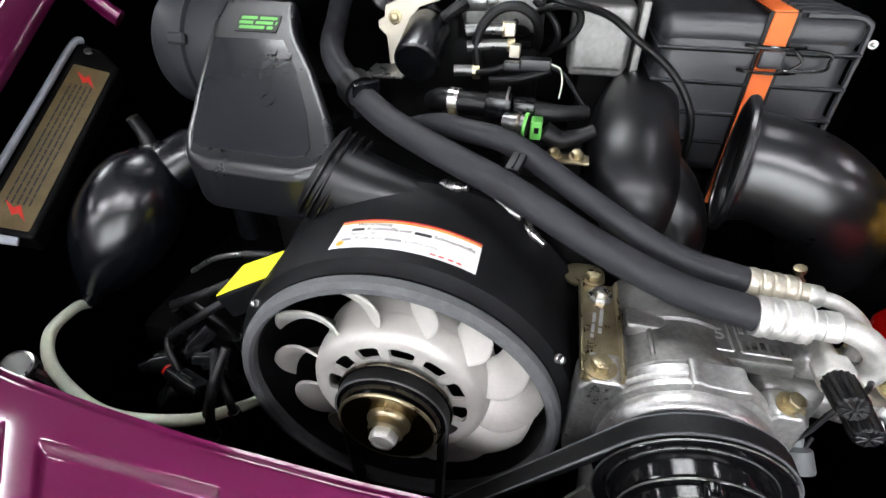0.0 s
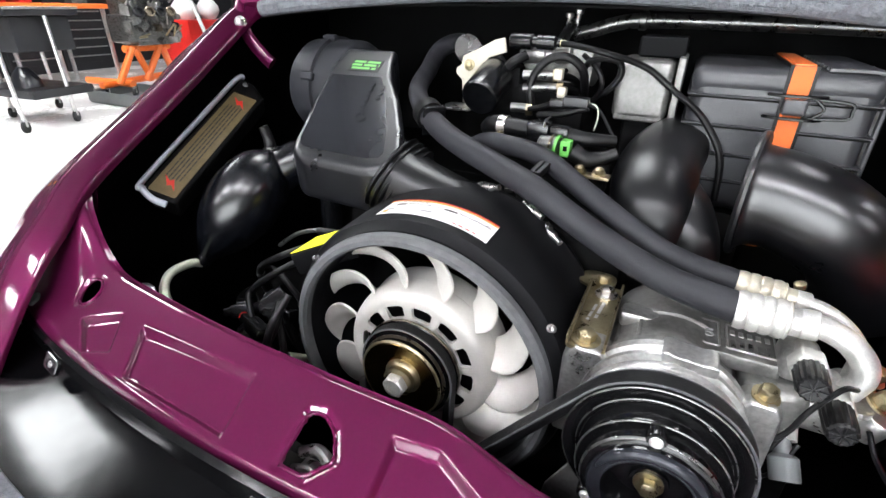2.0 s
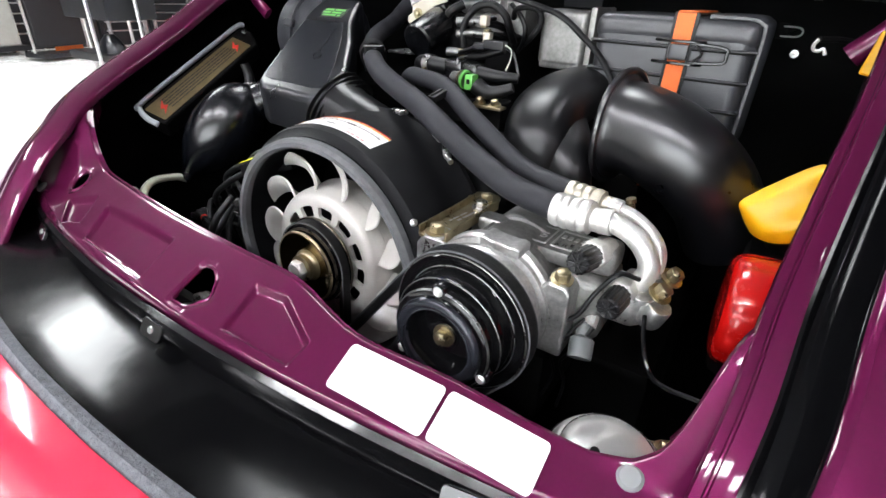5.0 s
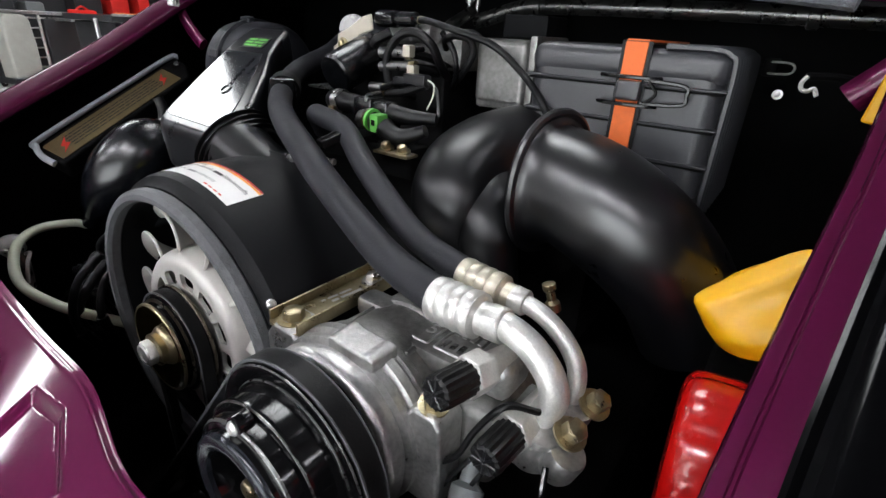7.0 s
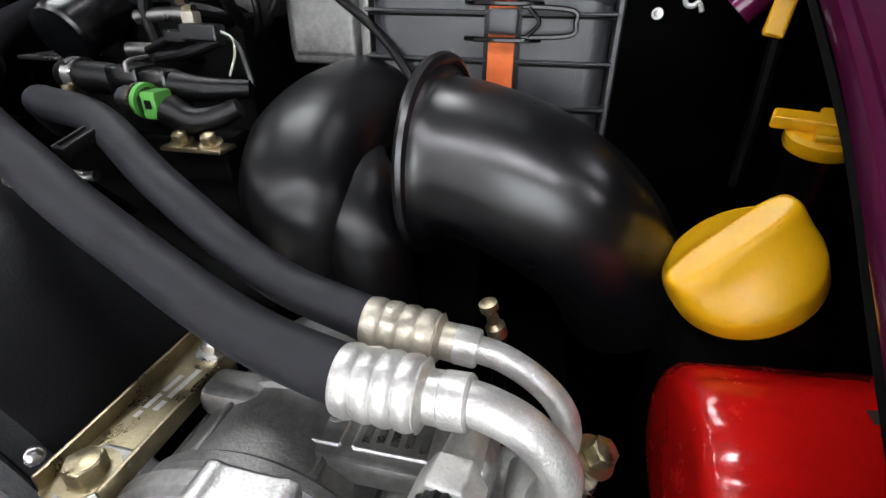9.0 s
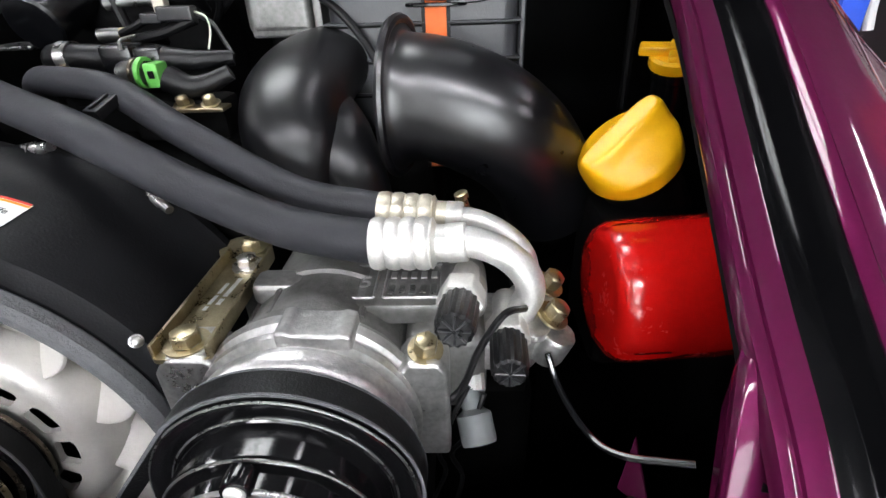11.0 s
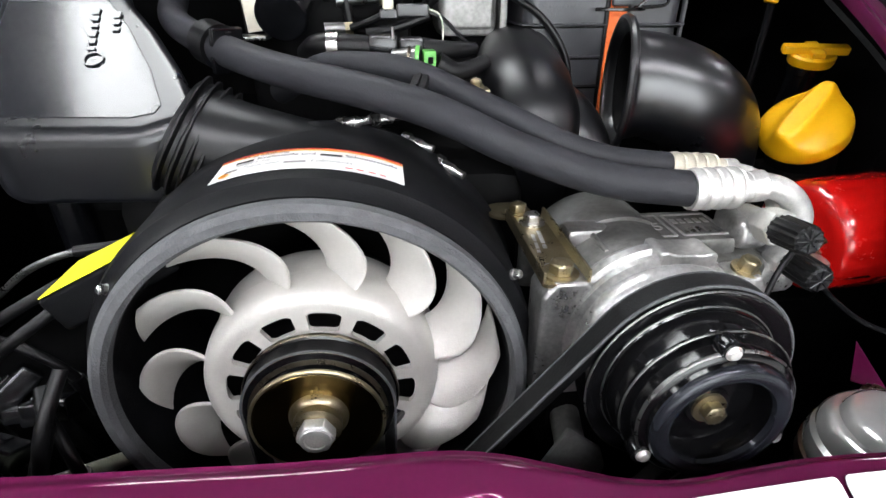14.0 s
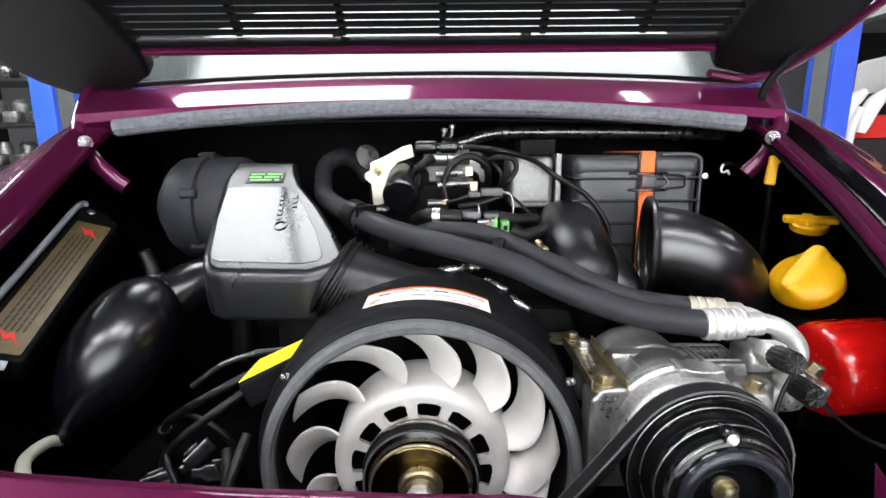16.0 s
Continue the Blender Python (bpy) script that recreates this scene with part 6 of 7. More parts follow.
for k, (cc, r) in enumerate((((-0.232, 0.004, 0.636), 20), ((-0.198, -0.014, 0.632), -15), ((-0.210, 0.030, 0.645), 50), ((-0.180, 0.012, 0.640), 5), ((-0.215, -0.020, 0.620), 70))):
    e = thing("cable_plug", "dark plastic cable plug among ignition leads", "plug", (cc[0], cc[1], cc[2] - 0.02), "cable plugs")
    pm = to(cc) @ pose(0, 0, 0, 25, r * 0.6, r)
    part("shell", box((0, 0, 0), (0.030, 0.018, 0.016), 0.003, pm), PLASTIC, e)
    part("latch", box((0.002, 0, 0.009), (0.014, 0.008, 0.003), 0.001, pm), PLASTIC, e)
    part("nose", box((0.020, 0, 0), (0.014, 0.011, 0.010), 0.002, pm), PLASTIC, e)
    part("stem", tube([cc, (cc[0], cc[1] + 0.01, cc[2] - 0.04), (cc[0] - 0.005, cc[1] + 0.03, cc[2] - 0.08)], 0.005, 8, 8), RUBBER_DK, e)
    if k == 1:
        part("seal_ring", lathe([(0.0030, -0.0012), (0.0052, -0.0012), (0.0052, 0.0012), (0.0030, 0.0012)], pm @ pose(0.028, 0, 0, 0, 90, 0), 16), RED, e, "red seal ring")
# small hardware along the shroud's back edge
for x, y, z, w in ((0.020, 0.108, 0.800, (0.8, -0.3, 0.2)), (0.066, 0.112, 0.786, (0.8, -0.4, -0.2)), (0.090, 0.105, 0.770, (0.7, -0.5, -0.3)), (0.044, 0.120, 0.800, (0.9, 0.1, 0.1))):
    e = thing("pipe_union", "small bright pipe union behind the fan shroud", "union", (x, y, z - 0.01), "pipe unions")
    part("sleeve", lathe([(0, 0), (0.0042, 0), (0.0042, 0.012), (0.003, 0.014), (0.003, 0.022), (0, 0.022)], to((x, y, z), w), 14), STEEL, e)
    part("nut", lathe([(0, -0.004), (0.006, -0.004), (0.006, 0.003), (0, 0.003)], to((x, y, z), w), 6), STEEL_DK, e)
    part("stalk", tube([(x, y, z), (x - 0.004, y + 0.02, z - 0.015), (x - 0.006, y + 0.05, z - 0.05)], 0.0045, 8, 10), BAY, e)
solo("bleed_valve", lathe([(0, 0), (0.005, 0), (0.005, 0.006), (0.003, 0.008), (0.003, 0.014), (0.0045, 0.016), (0.0045, 0.020), (0, 0.021)], to((0.303, 0.095, 0.752), (-0.3, -0.1, 1)), 14), GOLD, "tiny brass bleed valve below the hoses", "valve", (0.303, 0.095, 0.752))
solo("valve_stalk", tube([(0.303, 0.095, 0.752), (0.305, 0.098, 0.71), (0.30, 0.11, 0.62)], 0.004, 8, 12), BAY, "thin dark pipe below the brass valve", "pipe", (0.30, 0.11, 0.62))

CH = thing("hose_hook", "bright wire hook holding a pipe on the wall", "hook", (0.36, 0.46, 0.89))
part("hook", tube([(0.360, 0.452, 0.9055), (0.367, 0.446, 0.9058), (0.378, 0.444, 0.9048), (0.3815, 0.444, 0.9005), (0.378, 0.444, 0.8955), (0.366, 0.446, 0.8945), (0.359, 0.452, 0.8945)], 0.0011, 8, 40), ZINC, CH)
part("wall_clip", box((0.360, 0.462, 0.900), (0.014, 0.022, 0.018), 0.003), BAY, CH)
part("stay", tube([(0.360, 0.468, 0.900), (0.365, 0.53, 0.90), (0.37, 0.592, 0.90)], 0.004, 8, 10), BAY, CH)
TC = thing("cable_tab", "bent bright metal tab on the dark bay wall", "bracket", (0.40, 0.285, 0.885))
part("tab", tube([(0.3955, 0.285, 0.9010), (0.3930, 0.285, 0.8960), (0.3940, 0.285, 0.8915), (0.3980, 0.285, 0.8905), (0.4015, 0.285, 0.8925), (0.4045, 0.285, 0.8875)], 0.0016, 8, 30), ZINC, TC)
part("nut", bolt_mesh(to((0.3800, 0.300, 0.8850), (-0.2, -1, 0.2)), 0.0026, 0.003), ZINC, TC)
part("stay", tube([(0.3955, 0.287, 0.9005), (0.42, 0.31, 0.90), (0.47, 0.33, 0.89)], 0.003, 8, 12), BAY, TC)
BLP = thing("bay_lamp", "small silver engine bay lamp by the panel", "lamp", (-0.345, -0.04, 0.60))
part("lens", lathe([(0, 0.007), (0.006, 0.0062), (0.0105, 0.003), (0.0120, -0.001)], to((-0.352, -0.040, 0.650), (0.25, -0.35, 0.9)), 28), BIN_WHITE, BLP, "milky lamp lens")
part("housing", lathe([(0.0118, 0.001), (0.0142, 0.0), (0.0145, -0.006), (0.0125, -0.016), (0.006, -0.022), (0, -0.023)], to((-0.352, -0.040, 0.650), (0.25, -0.35, 0.9)), 28), STEEL, BLP)
part("holder", tube([(-0.346, -0.034, 0.640), (-0.338, -0.032, 0.620), (-0.335, -0.035, 0.590)], 0.005, 10, 10), STEEL_DK, BLP)
part("wire", tube([(-0.345, -0.030, 0.632), (-0.325, -0.028, 0.640), (-0.315, -0.036, 0.630), (-0.318, -0.040, 0.605)], 0.0022, 8, 20), BIN_WHITE, BLP, "pale lamp wire")
ga, gb, gc = Vector((0.4010, 0.0080, 0.6480)), Vector((0.3993, -0.0295, 0.6304)), Vector((0.3875, -0.0108, 0.6259))
gx = (gb - gc).normalized()
gn = gx.cross(ga - gc).normalized()
gy = gn.cross(gx)
solo("bay_gusset", prism([((p - gc).dot(gx), (p - gc).dot(gy)) for p in (gc, gb, ga)], 0.002, Matrix(((gx.x, gy.x, gn.x, gc.x), (gx.y, gy.y, gn.y, gc.y), (gx.z, gy.z, gn.z, gc.z), (0, 0, 0, 1))), 0.0005, 1), PURPLE, "purple sheet metal gusset low in the bay", "gusset", gc)


# ---- stickers and trim on the car's rear ----
def on_panel_strip(x0, x1, top, low, lift, r=0.0035):
    """A sheet with rounded corners that follows the latch panel; top and low give its depth at both ends."""
    bm = bmesh.new()
    w = x1 - x0
    g = []
    for u in [r * k / 4 for k in range(4)] + [r + (w - 2 * r) * k / 10 for k in range(11)] + [w - r * k / 4 for k in (3, 2, 1, 0)]:
        e = min(u, w - u)
        cut = r - math.sqrt(max(0, r * r - (r - min(r, e)) ** 2))
        a = top[0] + (top[1] - top[0]) * u / w - cut
        b = low[0] + (low[1] - low[0]) * u / w + cut
        g.append([bm.verts.new(on_panel(x0 + u, a + (b - a) * j / 5, lift)) for j in range(6)])
    for a, b in zip(g[:-1], g[1:]):
        for j in range(5):
            bm.faces.new((a[j], b[j], b[j + 1], a[j + 1]))
    return shell(bm, 0.0005)


for x0, x1, top, low in ((0.1695, 0.2500, (-0.1280, -0.1225), (-0.1600, -0.1550)), (0.2530, 0.3260, (-0.1222, -0.1185), (-0.1540, -0.1490))):
    part("sticker", on_panel_strip(x0, x1, top, low, 0.0022), WHITE, PANEL, "plain white sticker")
part("trim_rail", rear_strip(((-0.1795, 0.668), (-0.184, 0.664), (-0.186, 0.652), (-0.184, 0.645)), half=0.46), BLACK_PAINT, CAR, "black rail below the panel's edge")
for x in (-0.313, -0.011, 0.29):
    y = -0.188 + 0.30 * x * x
    z = 0.655 - 0.10 * x * x
    cl = part("trim_clip", prism(rounded(0.030, 0.016, 0.004), 0.004, to((x, y, z), (0.6 * x, -0.85, 0.5), "Y"), 0.001, 1), BLACK_PAINT, CAR, "black screwed clip")
    part("screw", lathe([(0, 0.0015), (0.003, 0.001), (0.0035, 0)], to((x, y - 0.0035, z + 0.002), (0.6 * x, -0.85, 0.5)), 14), STEEL, cl)
for s, wy in ((-1, 0.62), (1, 0.62), (-1, 2.85), (1, 2.85)):
    ty = part("tyre", lathe([(0.20, -0.1), (0.29, -0.11), (0.315, -0.09), (0.318, 0.09), (0.29, 0.11), (0.20, 0.1), (0.0, 0.08)], to((s * 0.70, wy, 0.318), (s, 0, 0)), 48), RUBBER_DK, CAR)
    part("rim", lathe([(0, 0.085), (0.06, 0.09), (0.19, 0.095), (0.205, 0.105), (0.205, 0.09)], to((s * 0.70, wy, 0.318), (s, 0, 0)), 40), ALU, ty)
part("latch", join(tube([(-0.018, -0.143, 0.662), (-0.004, -0.140, 0.668), (0.010, -0.145, 0.665), (0.017, -0.152, 0.658)], 0.0045, 10, 14), tube([(-0.016, -0.156, 0.660), (0.0, -0.154, 0.664), (0.012, -0.160, 0.660)], 0.0035, 10, 10), box((0, -0.15, 0.650), (0.036, 0.024, 0.008), 0.002)), STEEL, CAR, "bright steel lid latch")

# ---- workshop things ----
def caster(parent, x, y, r=0.045):
    w = part("caster", lathe([(0, -0.012), (r, -0.012), (r * 1.05, 0), (r, 0.012), (0, 0.012)], to((x, y, r), (0.8, 0.6, 0)), 20), RUBBER_DK, parent)
    part("fork", box((x, y, r * 1.7), (0.035, 0.03, r * 1.3), 0.004), STEEL, w)


UC = thing("utility_cart", "black two-tier rolling cart with chrome legs", "cart", (-4.85, 1.95, 0), "carts")
legs = ((-4.45, 1.70), (-4.55, 2.14), (-5.18, 1.96), (-5.28, 2.40))
for x, y in legs:
    caster(UC, x, y)
    part("leg", tube([(x, y, 0.09), (x * 0.99 - 0.02, y * 0.99, 0.86)], 0.016, 10, 4), STEEL, UC)
rot = math.degrees(math.atan2(2.14 - 1.70, -0.10)) - 90
part("shelf", box((0, 0, 0.26), (0.72, 0.50, 0.07), 0.01, pose(-4.865, 2.05, 0, 0, 0, rot - 7)), CART_DARK, UC)
part("top_tray", box((0, 0, 0.86), (0.80, 0.56, 0.05), 0.01, pose(-4.865, 2.05, 0, 0, 0, rot - 7)), CART_DARK, UC)
part("drawer", box((0, 0, 0.70), (0.66, 0.46, 0.26), 0.01, pose(-4.9, 2.07, 0, 0, 0, rot - 7)), CART_DARK, UC)
part("rim_rail", box((0.40, 0, 0.89), (0.02, 0.56, 0.02), 0.004, pose(-4.865, 2.05, 0, 0, 0, rot - 7)), STEEL, UC)
solo("plastic_bag", loft([oval((-4.75, 1.95, 0.30 + 0.05 * k), (1, 0, 0), (0, 1, 0), 0.13 * (1 - 0.08 * k * k), 0.10 * (1 - 0.07 * k * k), 2.5, 16) for k in range(4)]), PLASTIC_GREY, "crumpled dark plastic bag on the cart shelf", "bag", (-4.75, 1.95, 0.30))

ES = thing("engine_stand", "orange tubular engine stand with casters", "engine stand", (-5.25, 3.4, 0))
for a, b in (((-5.30, 2.86, 0.15), (-5.65, 4.10, 0.15)), ((-5.85, 3.05, 0.15), (-5.15, 3.10, 0.15)), ((-5.25, 3.02, 0.15), (-5.20, 3.22, 0.50)), ((-5.35, 3.46, 0.15), (-5.20, 3.24, 0.50)), ((-5.30, 3.36, 0.15), (-5.25, 3.58, 0.50)), ((-5.50, 3.86, 0.15), (-5.25, 3.60, 0.50)), ((-5.22, 3.14, 0.49), (-5.28, 3.70, 0.49))):
    part("beam", tube([a, b], 0.036, 10, 3), ORANGE_PAINT, ES)
for x, y in ((-5.85, 3.05), (-5.32, 2.92), (-5.15, 3.10), (-5.65, 4.10)):
    caster(ES, x, y, 0.055)
ED = thing("spare_engine", "bare grey engine block on an orange stand", "engine", (-5.25, 3.45, 0.525))
part("block", join(box((-5.28, 3.45, 0.68), (0.34, 0.58, 0.28), 0.04), box((-5.30, 3.40, 0.90), (0.24, 0.40, 0.18), 0.03)), STEEL_DK, ED)
part("sump", box((-5.25, 3.45, 0.545), (0.30, 0.42, 0.05), 0.012), STEEL_DK, ED)
random.seed(5)
for k in range(26):
    y, z = 3.14 + 0.62 * random.random(), 0.56 + 0.44 * random.random()
    w, h = 0.03 + 0.08 * random.random(), 0.03 + 0.09 * random.random()
    part("casting", box((0, 0, 0), (0.07 + 0.05 * random.random(), w, h), 0.012, pose(-5.09 - 0.04 * random.random(), y, z, 40 * random.random(), 20 * random.random(), 30 * random.random())), random.choice((ALU_DULL, ALU_DULL, STEEL_DK, CART_DARK, WORN_BRONZE)), ED)
for k in range(14):
    y, z = 3.16 + 0.58 * random.random(), 0.60 + 0.40 * random.random()
    part("stud", tube([(-5.06, y, z), (-4.99 + 0.05 * random.random(), y - 0.05 + 0.1 * random.random(), z + 0.12 * random.random())], 0.006 + 0.006 * random.random(), 8, 3), random.choice((GOLD, STEEL, CART_DARK)), ED)
for k in range(4):
    part("cylinder", lathe([(0.040, 0), (0.052, 0.01), (0.052, 0.04), (0.042, 0.05), (0.034, 0.05), (0.030, 0.01), (0.0, 0.01)], to((-5.03, 3.26 + 0.12 * k, 0.84), (0.9, -0.2, 0.25)), 20), (CART_DARK, WORN_BRONZE)[k % 2], ED)
part("manifold", tube([(-5.10, 3.16, 0.96), (-5.14, 3.30, 1.06), (-5.16, 3.55, 1.06), (-5.12, 3.74, 0.98)], 0.045, 12, 24), WORN_BRONZE, ED, "rusty pipe manifold")
RB = thing("parts_trolley", "red steel parts trolley loaded with white bundles", "trolley", (-6.0, 4.75, 0))
part("cabinet", box((-6.0, 4.75, 0.42), (0.55, 0.75, 0.62), 0.02), RED_PAINT, RB)
for z in (0.30, 0.50):
    part("handle", box((-5.72, 4.75, z), (0.015, 0.5, 0.02), 0.004), STEEL, RB)
for x, y in ((-6.22, 4.45), (-5.78, 4.45), (-6.22, 5.05), (-5.78, 5.05)):
    caster(RB, x, y, 0.05)
for k, (y, r) in enumerate(((4.55, 0.15), (4.90, 0.13))):
    solo("cloth_bundle", loft([oval((-5.95 + 0.02 * k, y, 0.73 + 0.25 * u), (1, 0, 0), (0, 1, 0), r * math.sin(0.5 + 2.2 * u) * 1.1, r * math.sin(0.5 + 2.2 * u), 2.4, 20) for u in (0, 0.1, 0.25, 0.45, 0.65, 0.85, 1.0)]), WHITE, "white cloth bundle on the red trolley", "bundle", (-5.95, y, 0.73), "cloth bundles")
solo("leaning_pole", tube([(-5.08, 4.28, 0.0), (-5.25, 4.25, 0.5), (-5.42, 4.22, 1.0), (-5.60, 4.19, 1.5), (-5.77, 4.16, 2.0)], 0.022, 12, 8), BIN_WHITE, "white metal pole leaning over the workshop floor", "pole", (-5.08, 4.28, 0.0))
solo("drip_tray", join(box((-4.95, 3.0, 0.02), (0.80, 0.55, 0.04), 0.015), *[box(c, z_, 0.006) for c, z_ in (((-4.95, 2.73, 0.07), (0.80, 0.02, 0.11)), ((-4.95, 3.27, 0.07), (0.80, 0.02, 0.11)), ((-5.34, 3.0, 0.07), (0.02, 0.55, 0.11)), ((-4.56, 3.0, 0.07), (0.02, 0.55, 0.11)))]), CART_GREY, "grey drip tray on the workshop floor", "tray", (-4.95, 3.0, 0))
TW = thing("trestle_table", "orange topped trestle table with pale legs", "table", (-6.6, 3.3, 0))
part("tabletop", box((-6.6, 3.3, 0.88), (1.0, 0.7, 0.05), 0.01), ORANGE_PAINT, TW)
for x, y in ((-7.05, 3.0), (-6.15, 3.0), (-7.05, 3.6), (-6.15, 3.6)):
    part("leg", tube([(x, y, 0), (x, y, 0.86)], 0.025, 8, 3), STEEL, TW)
BH = thing("shop_heater", "grey rounded workshop heater on a wheeled base", "heater", (-7.55, 1.97, 0))
hm = pose(-7.55, 1.97, 0, 0, 0, -76)
part("shell", prism([(-0.16, 0.10), (0.16, 0.10), (0.17, 0.5), (0.15, 0.78), (0.10, 0.83), (-0.10, 0.83), (-0.15, 0.78), (-0.17, 0.5)], 0.25, hm @ pose(0, 0.12, 0, 90, 0, 0), 0.03), HEATER_GREY, BH)
part("base", box((0, 0, 0.08), (0.42, 0.32, 0.06), 0.01, hm), CART_DARK, BH)
for x, y in ((-0.18, -0.13), (0.18, -0.13), (-0.18, 0.13), (0.18, 0.13)):
    p = hm @ Vector((x, y, 0))
    caster(BH, p.x, p.y, 0.035)
DP = thing("display_cart", "dark panelled rolling cart with chrome posts", "cart", (-6.95, 2.47, 0), "carts")
dm2 = pose(-6.95, 2.47, 0, 0, 0, -72)
part("panel", box((0.12, 0, 0.47), (0.62, 0.06, 0.66), 0.01, dm2), CART_DARK, DP)
part("label", box((0.35, -0.033, 0.71), (0.07, 0.003, 0.07), 0.001, dm2), BLUE, DP, "small blue sticker")
for x in (-0.22, 0.46):
    part("post", tube([dm2 @ Vector((x, 0, 0.06)), dm2 @ Vector((x, 0, 0.84))], 0.016, 8, 3), STEEL, DP)
part("foot", box((0.12, 0, 0.06), (0.72, 0.30, 0.05), 0.01, dm2), CART_DARK, DP)
part("foot_panel", box((0, -0.04, 0.14), (0.36, 0.02, 0.12), 0.005, dm2), ORANGE_PAINT, DP)
part("shelf", box((0, 0.1, 0.80), (0.6, 0.36, 0.03), 0.006, dm2), STEEL, DP)
solo("toolbox", join(box((0, 0.1, 0.865), (0.26, 0.16, 0.10), 0.02, dm2), tube([dm2 @ Vector((-0.08, 0.1, 0.91)), dm2 @ Vector((0, 0.1, 0.95)), dm2 @ Vector((0.08, 0.1, 0.91))], 0.012, 8, 10)), RED_PAINT, "red plastic toolbox on the rolling cart", "toolbox", dm2 @ Vector((0, 0.1, 0.815)))
def tool_chest(x, y0, s, material, label, width=1.2, high=1.0, drawers=5):
    """A chest of drawers whose front looks towards s."""
    e = thing("tool_chest", label, "tool chest", (x, y0, 0), "tool chests")
    part("body", box((x, y0, high / 2), (0.6, width, high), 0.01), material, e)
    part("worktop", box((x, y0, high + 0.02), (0.64, width + 0.02, 0.04), 0.006), STEEL, e)
    step = (high - 0.12) / drawers
    for j in range(drawers):
        d = part("drawer", box((x + s * 0.305, y0, 0.10 + step * (j + 0.5)), (0.012, width - 0.08, step * 0.88), 0.003), material, e)
        part("handle", box((x + s * 0.32, y0, 0.10 + step * (j + 0.82)), (0.02, width - 0.14, 0.018), 0.004), STEEL, d)


for k in range(4):
    tool_chest(-8.25, 2.17 + 0.73 * k, 1, CART_DARK, "black tool chest with bright drawer handles", 0.71, 0.83, 6)
# unseen east row of chests and cabinets, added for the fender's reflections
for k in range(4):
    tool_chest(4.6, -0.9 + 1.25 * k, -1, (CART_DARK, RED_PAINT)[k % 2], ("black tool chest with bright drawer handles", "unseen red tool chest with bright drawer handles")[k % 2])
    e = thing("reflected_cabinet", "unseen painted steel cabinet added for the fender to reflect", "cabinet", (4.75, -0.9 + 1.25 * k, 1.04), "top cabinets")
    y0, m_ = -0.9 + 1.25 * k, (RED_PAINT, CART_GREY, RED_PAINT, BIN_WHITE)[k]
    part("body", box((4.75, y0, 1.85), (0.34, 1.2, 1.62), 0.01), m_, e)
    for q in (-0.3, 0.3):
        d = part("door", box((4.57, y0 + q, 1.85), (0.02, 0.58, 1.56), 0.006), m_, e)
        part("handle", box((4.55, y0 + q * 0.2, 1.75), (0.02, 0.02, 0.16), 0.004), STEEL, d)
random.seed(4)
for k, (y0, c, w, h) in enumerate(((2.05, CART_DARK, 0.30, 0.16), (2.42, CART_GREY, 0.20, 0.10), (3.05, CART_DARK, 0.34, 0.24), (3.46, RED_PAINT, 0.24, 0.30), (3.80, RED_PAINT, 0.16, 0.36), (4.15, CART_DARK, 0.30, 0.18), (4.50, ALU_DULL, 0.22, 0.20))):
    solo("storage_box", join(box((-8.25, y0, 0.872 + h / 2), (0.35, w, h), 0.015), box((-8.25, y0, 0.872 + h), (0.30, w * 0.8, 0.02), 0.005)), c, "storage box standing on the tool chests", "box", (-8.25, y0, 0.872), "storage boxes")
for k in range(6):
    y0, dx = 0.62 + 0.20 * k, 0.03 * ((k * 5) % 3)
    e = thing("hanging_overall", "dark work overall hanging from the wall", "clothes", (-8.35 + dx, y0, 0.30), "hanging overalls")
    part("cloth", loft([oval((-8.35 + dx + 0.012 * math.sin(3 * z + k), y0 + 0.015 * math.sin(4 * z + 2 * k), z), (0, 1, 0), (1, 0, 0), w, 0.05, 2.6, 20) for z, w in ((0.30, 0.070), (0.55, 0.085), (0.85, 0.092), (1.15, 0.098), (1.32, 0.085), (1.40, 0.03))]), (CART_DARK, SATIN, CART_GREY)[k % 3], e)
    part("hanger", tube([(-8.35 + dx, y0, 1.39), (-8.36 + dx, y0, 1.44), (-8.45, y0, 1.46), (-8.50, y0, 1.46)], 0.006, 8, 10), STEEL, e)
solo("warning_board", box((0, 0, 0), (0.02, 0.11, 0.36), 0.004, Matrix.Translation((-7.9, 1.42, 0.78)) @ pose(0, 0, 0, 36, 0, 0)), YELLOW, "yellow edging board leaning by the overalls", "board", (-7.9, 1.50, 0.62))
solo("board_stand", join(box((-7.93, 1.50, 0.33), (0.03, 0.03, 0.62), 0.004), box((-7.93, 1.50, 0.012), (0.24, 0.24, 0.024), 0.006)), CART_DARK, "thin dark stand under a yellow board", "stand", (-7.93, 1.50, 0))
solo("floor_marking", join(box((0, 0, 0.002), (1.1, 0.10, 0.004), 0, pose(-6.5, 1.05, 0, 0, 0, 22)), box((0, 0, 0.002), (0.9, 0.10, 0.004), 0, pose(-6.15, 0.72, 0, 0, 0, 75))), YELLOW, "yellow tape marking on the floor", "floor marking", (-6.3, 0.9, 0), kind="structure")


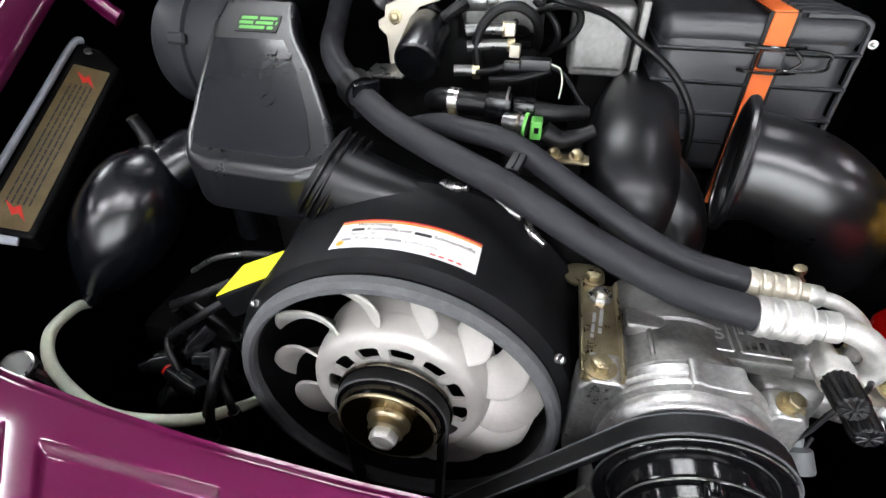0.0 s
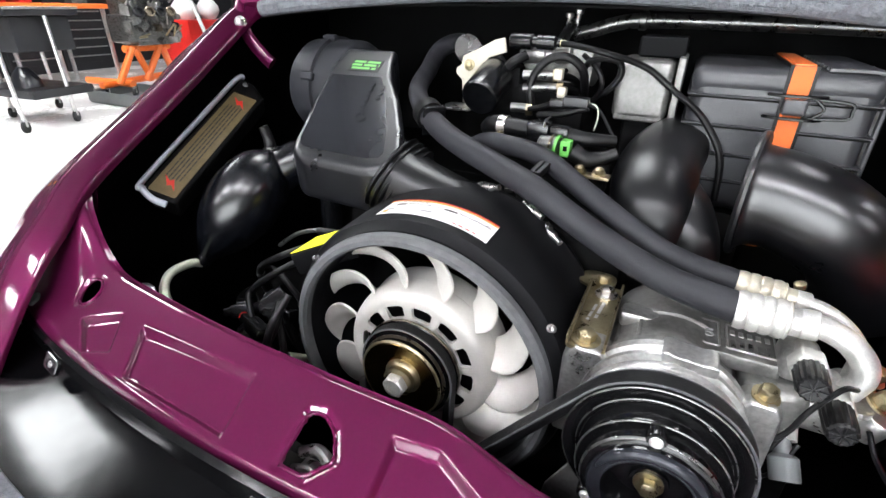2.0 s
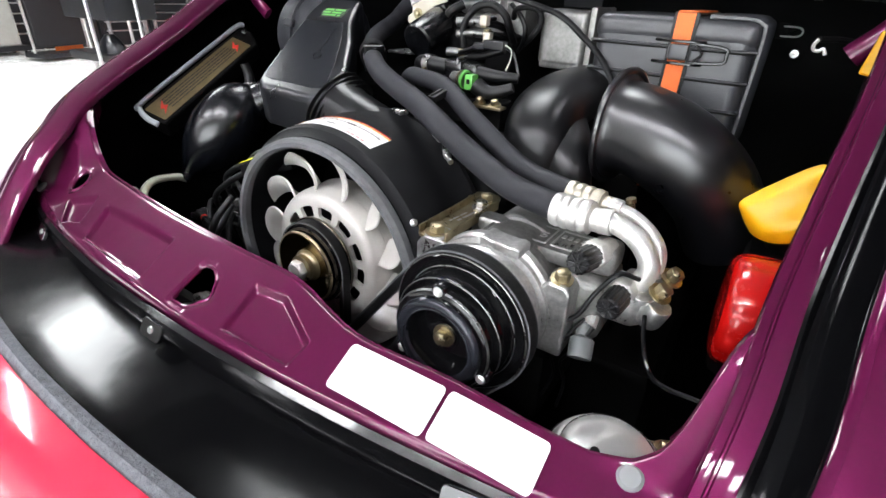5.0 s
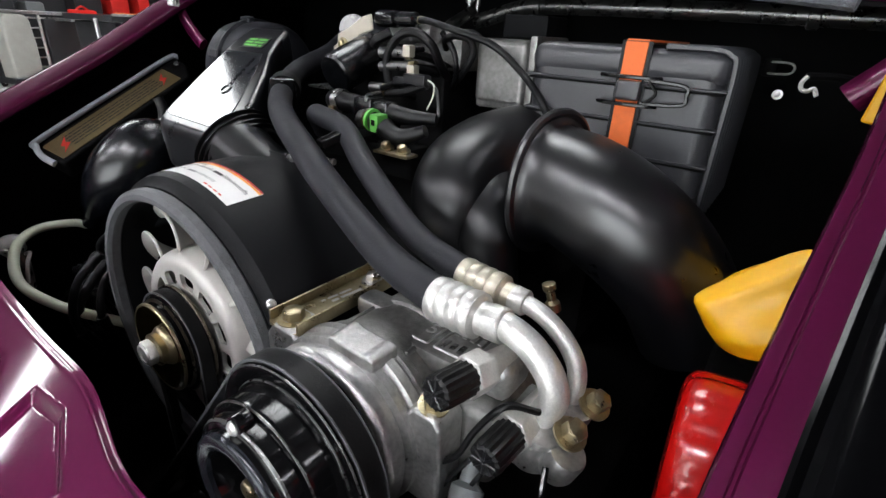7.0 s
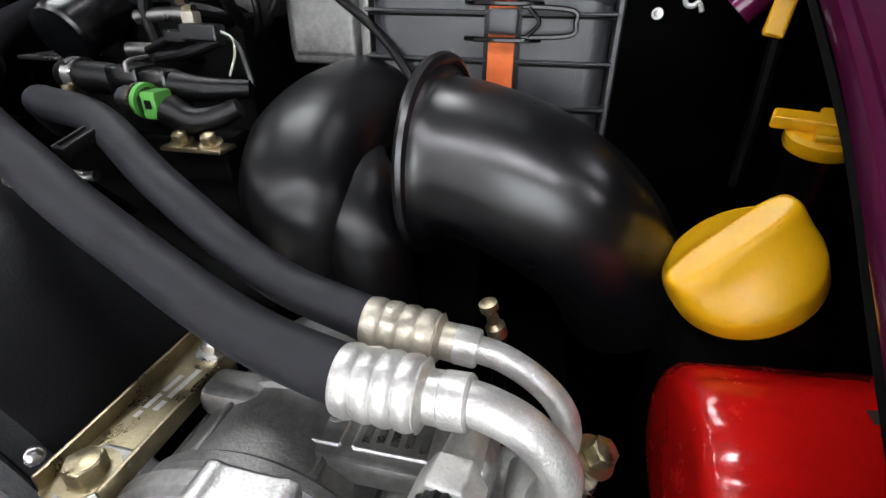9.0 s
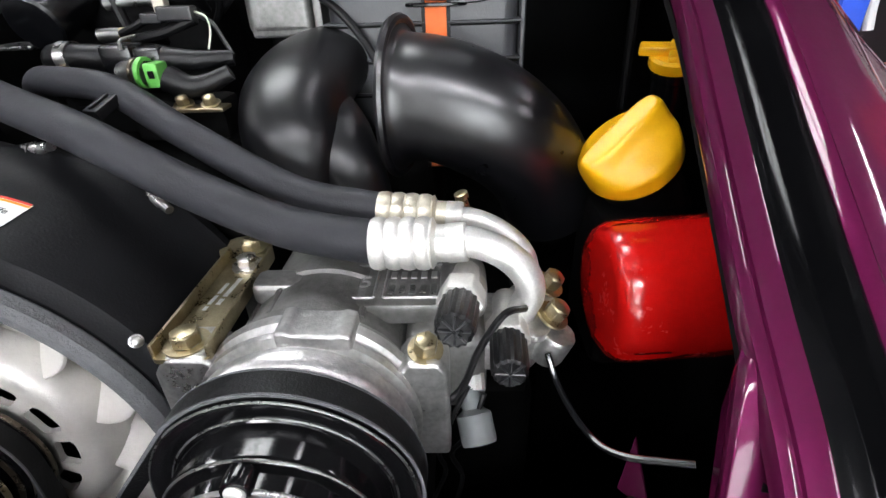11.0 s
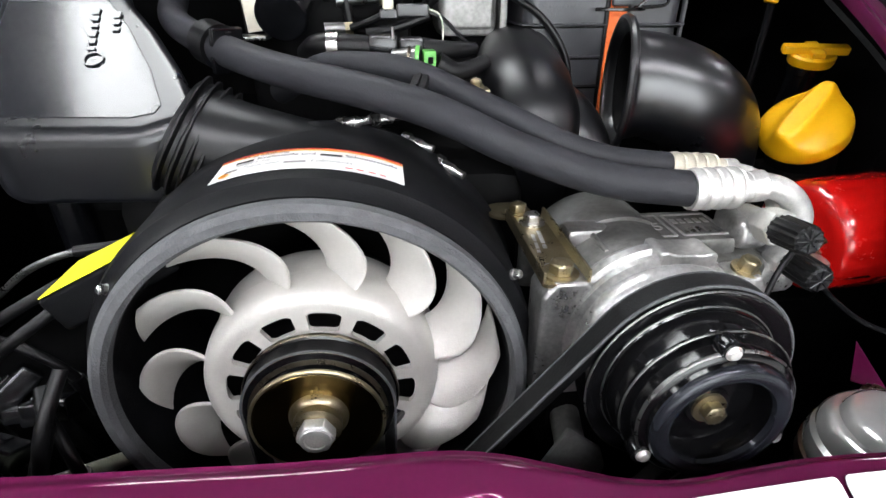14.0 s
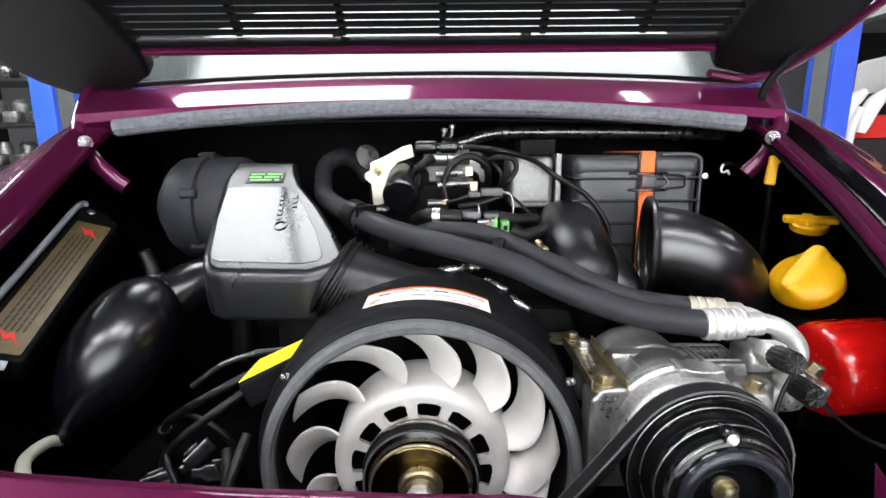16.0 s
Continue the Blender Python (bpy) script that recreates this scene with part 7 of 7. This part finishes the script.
def lift_post(s):
    e = thing("lift_post", "blue painted steel post of a two-post car lift", "lift post", (s * 1.92, 2.02, 0), "lift posts")
    part("back_web", box((s * 1.965, 2.15, 1.7), (0.03, 0.12, 3.4), 0.008), BLUE, e)
    part("flange", box((s * 1.925, 2.075, 1.7), (0.11, 0.03, 3.4), 0.006), BLUE, e)
    part("flange", box((s * 1.925, 2.225, 1.7), (0.11, 0.03, 3.4), 0.006), BLUE, e)
    part("carriage", box((s * 1.90, 2.15, 1.0), (0.06, 0.11, 1.5), 0.01), CART_GREY, e)
    part("base_plate", box((s * 1.94, 2.08, 0.012), (0.40, 0.46, 0.024), 0.004), BLUE, e)


lift_post(1)
lift_post(-1)
# racks of parts on both sides
for s, y0, off in ((-1, 4.9, 1.5), (1, 2.65, 0.0)):
    RK = thing("shelf_rack", "dark steel shelving rack against the workshop side", "shelf", (s * (3.1 + off), y0, 0), "shelf racks")
    for x in (2.5, 3.7):
        for y in (-0.22, 0.22):
            part("upright", box((s * (x + off), y0 + y, 1.1), (0.04, 0.04, 2.2), 0.003), CART_DARK, RK)
    for z in (0.35, 0.80, 1.22, 1.65, 2.15):
        part("shelf_board", box((s * (3.1 + off), y0, z), (1.22, 0.5, 0.03), 0.004), CART_DARK, RK)
    random.seed(11 + s)
    for z in (0.365, 0.815, 1.235, 1.665):
        for k in range(5):
            x = s * (2.62 + off + 0.24 * k)
            if s > 0:
                c = random.choice((BIN_WHITE, WHITE, RED_PAINT, YELLOW, ORANGE_PAINT, CART_DARK, CART_DARK))
                h = 0.10 + 0.16 * random.random()
                solo("parts_box", join(box((x, y0 - 0.05, z + h / 2), (0.18, 0.3, h), 0.01), box((x, y0 - 0.05, z + h), (0.16, 0.26, 0.02), 0.004)), c, "small parts box standing on the shelf", "box", (x, y0 - 0.05, z), "parts boxes")
            else:
                r = 0.07 + 0.04 * random.random()
                solo("engine_part", join(lathe([(0, 0), (r, 0), (r * 1.1, 0.05), (r * 0.8, 0.09), (r * 0.8, 0.2), (r * 0.5, 0.24), (0, 0.24)], to((x, y0 - 0.06, z)), 16), box((x, y0 - 0.18, z + 0.06), (0.16, 0.12, 0.12), 0.03)), random.choice((ALU_DULL, ALU_DULL, STEEL_DK, CART_GREY, GOLD)), "dusty machined engine part on the shelf", "engine part", (x, y0 - 0.06, z), "engine parts")
RC = thing("tool_trolley", "red and black tool trolley with white handles", "trolley", (2.35, 2.35, 0))
part("body", box((2.35, 2.40, 0.55), (0.55, 0.40, 0.86), 0.02), CART_DARK, RC)
part("top_drawer", box((2.35, 2.39, 1.03), (0.57, 0.42, 0.12), 0.015), RED_PAINT, RC, "red top drawer")
part("hanging_cable", tube([(2.10, 2.15, 1.12), (2.06, 2.14, 1.0), (2.05, 2.14, 0.75), (2.07, 2.14, 0.62)], 0.02, 10, 16), WHITE, RC, "white cable")
for k in range(2):
    part("handle", tube([(2.00 + 0.12 * k, 2.15, 1.0), (2.03 + 0.12 * k, 2.14, 1.13), (2.10 + 0.12 * k, 2.14, 1.20)], lambda u: 0.02 + 0.035 * u * (1 - u) * 2, 12, 14), WHITE, RC, "white moulded handle")
for x, y in ((2.12, 2.24), (2.58, 2.24), (2.12, 2.56), (2.58, 2.56)):
    caster(RC, x, y, 0.06)
LT = thing("low_trolley", "red low trolley with dark legs", "trolley", (2.30, 1.72, 0))
part("tray", box((2.30, 1.72, 0.47), (0.62, 0.46, 0.10), 0.015), RED_PAINT, LT, "red steel tray")
for x, y in ((2.04, 1.54), (2.56, 1.54), (2.04, 1.90), (2.56, 1.90)):
    part("leg", box((x, y, 0.26), (0.035, 0.035, 0.33), 0.004), CART_DARK, LT)
    caster(LT, x, y, 0.05)
WM = thing("fluid_machine", "white workshop fluid machine on a red trolley", "machine", (2.30, 1.74, 0.52))
part("housing", prism([(-0.17, 0.0), (0.17, 0.0), (0.17, 0.26), (0.10, 0.36), (-0.17, 0.36)], 0.34, pose(2.30, 1.91, 0.52, 90, 0, 0), 0.015), BIN_WHITE, WM)
part("panel", box((2.24, 1.566, 0.74), (0.14, 0.006, 0.10), 0.002), CART_GREY, WM, "grey control panel")
part("label", box((2.36, 1.566, 0.62), (0.09, 0.004, 0.05), 0.001), RED_PAINT, WM, "small red label")
for x in (2.20, 2.40):
    part("hose_reel", tube([(x, 1.56, 0.66), (x + 0.02, 1.52, 0.60), (x + 0.01, 1.53, 0.54)], 0.012, 8, 12), RUBBER_DK, WM)
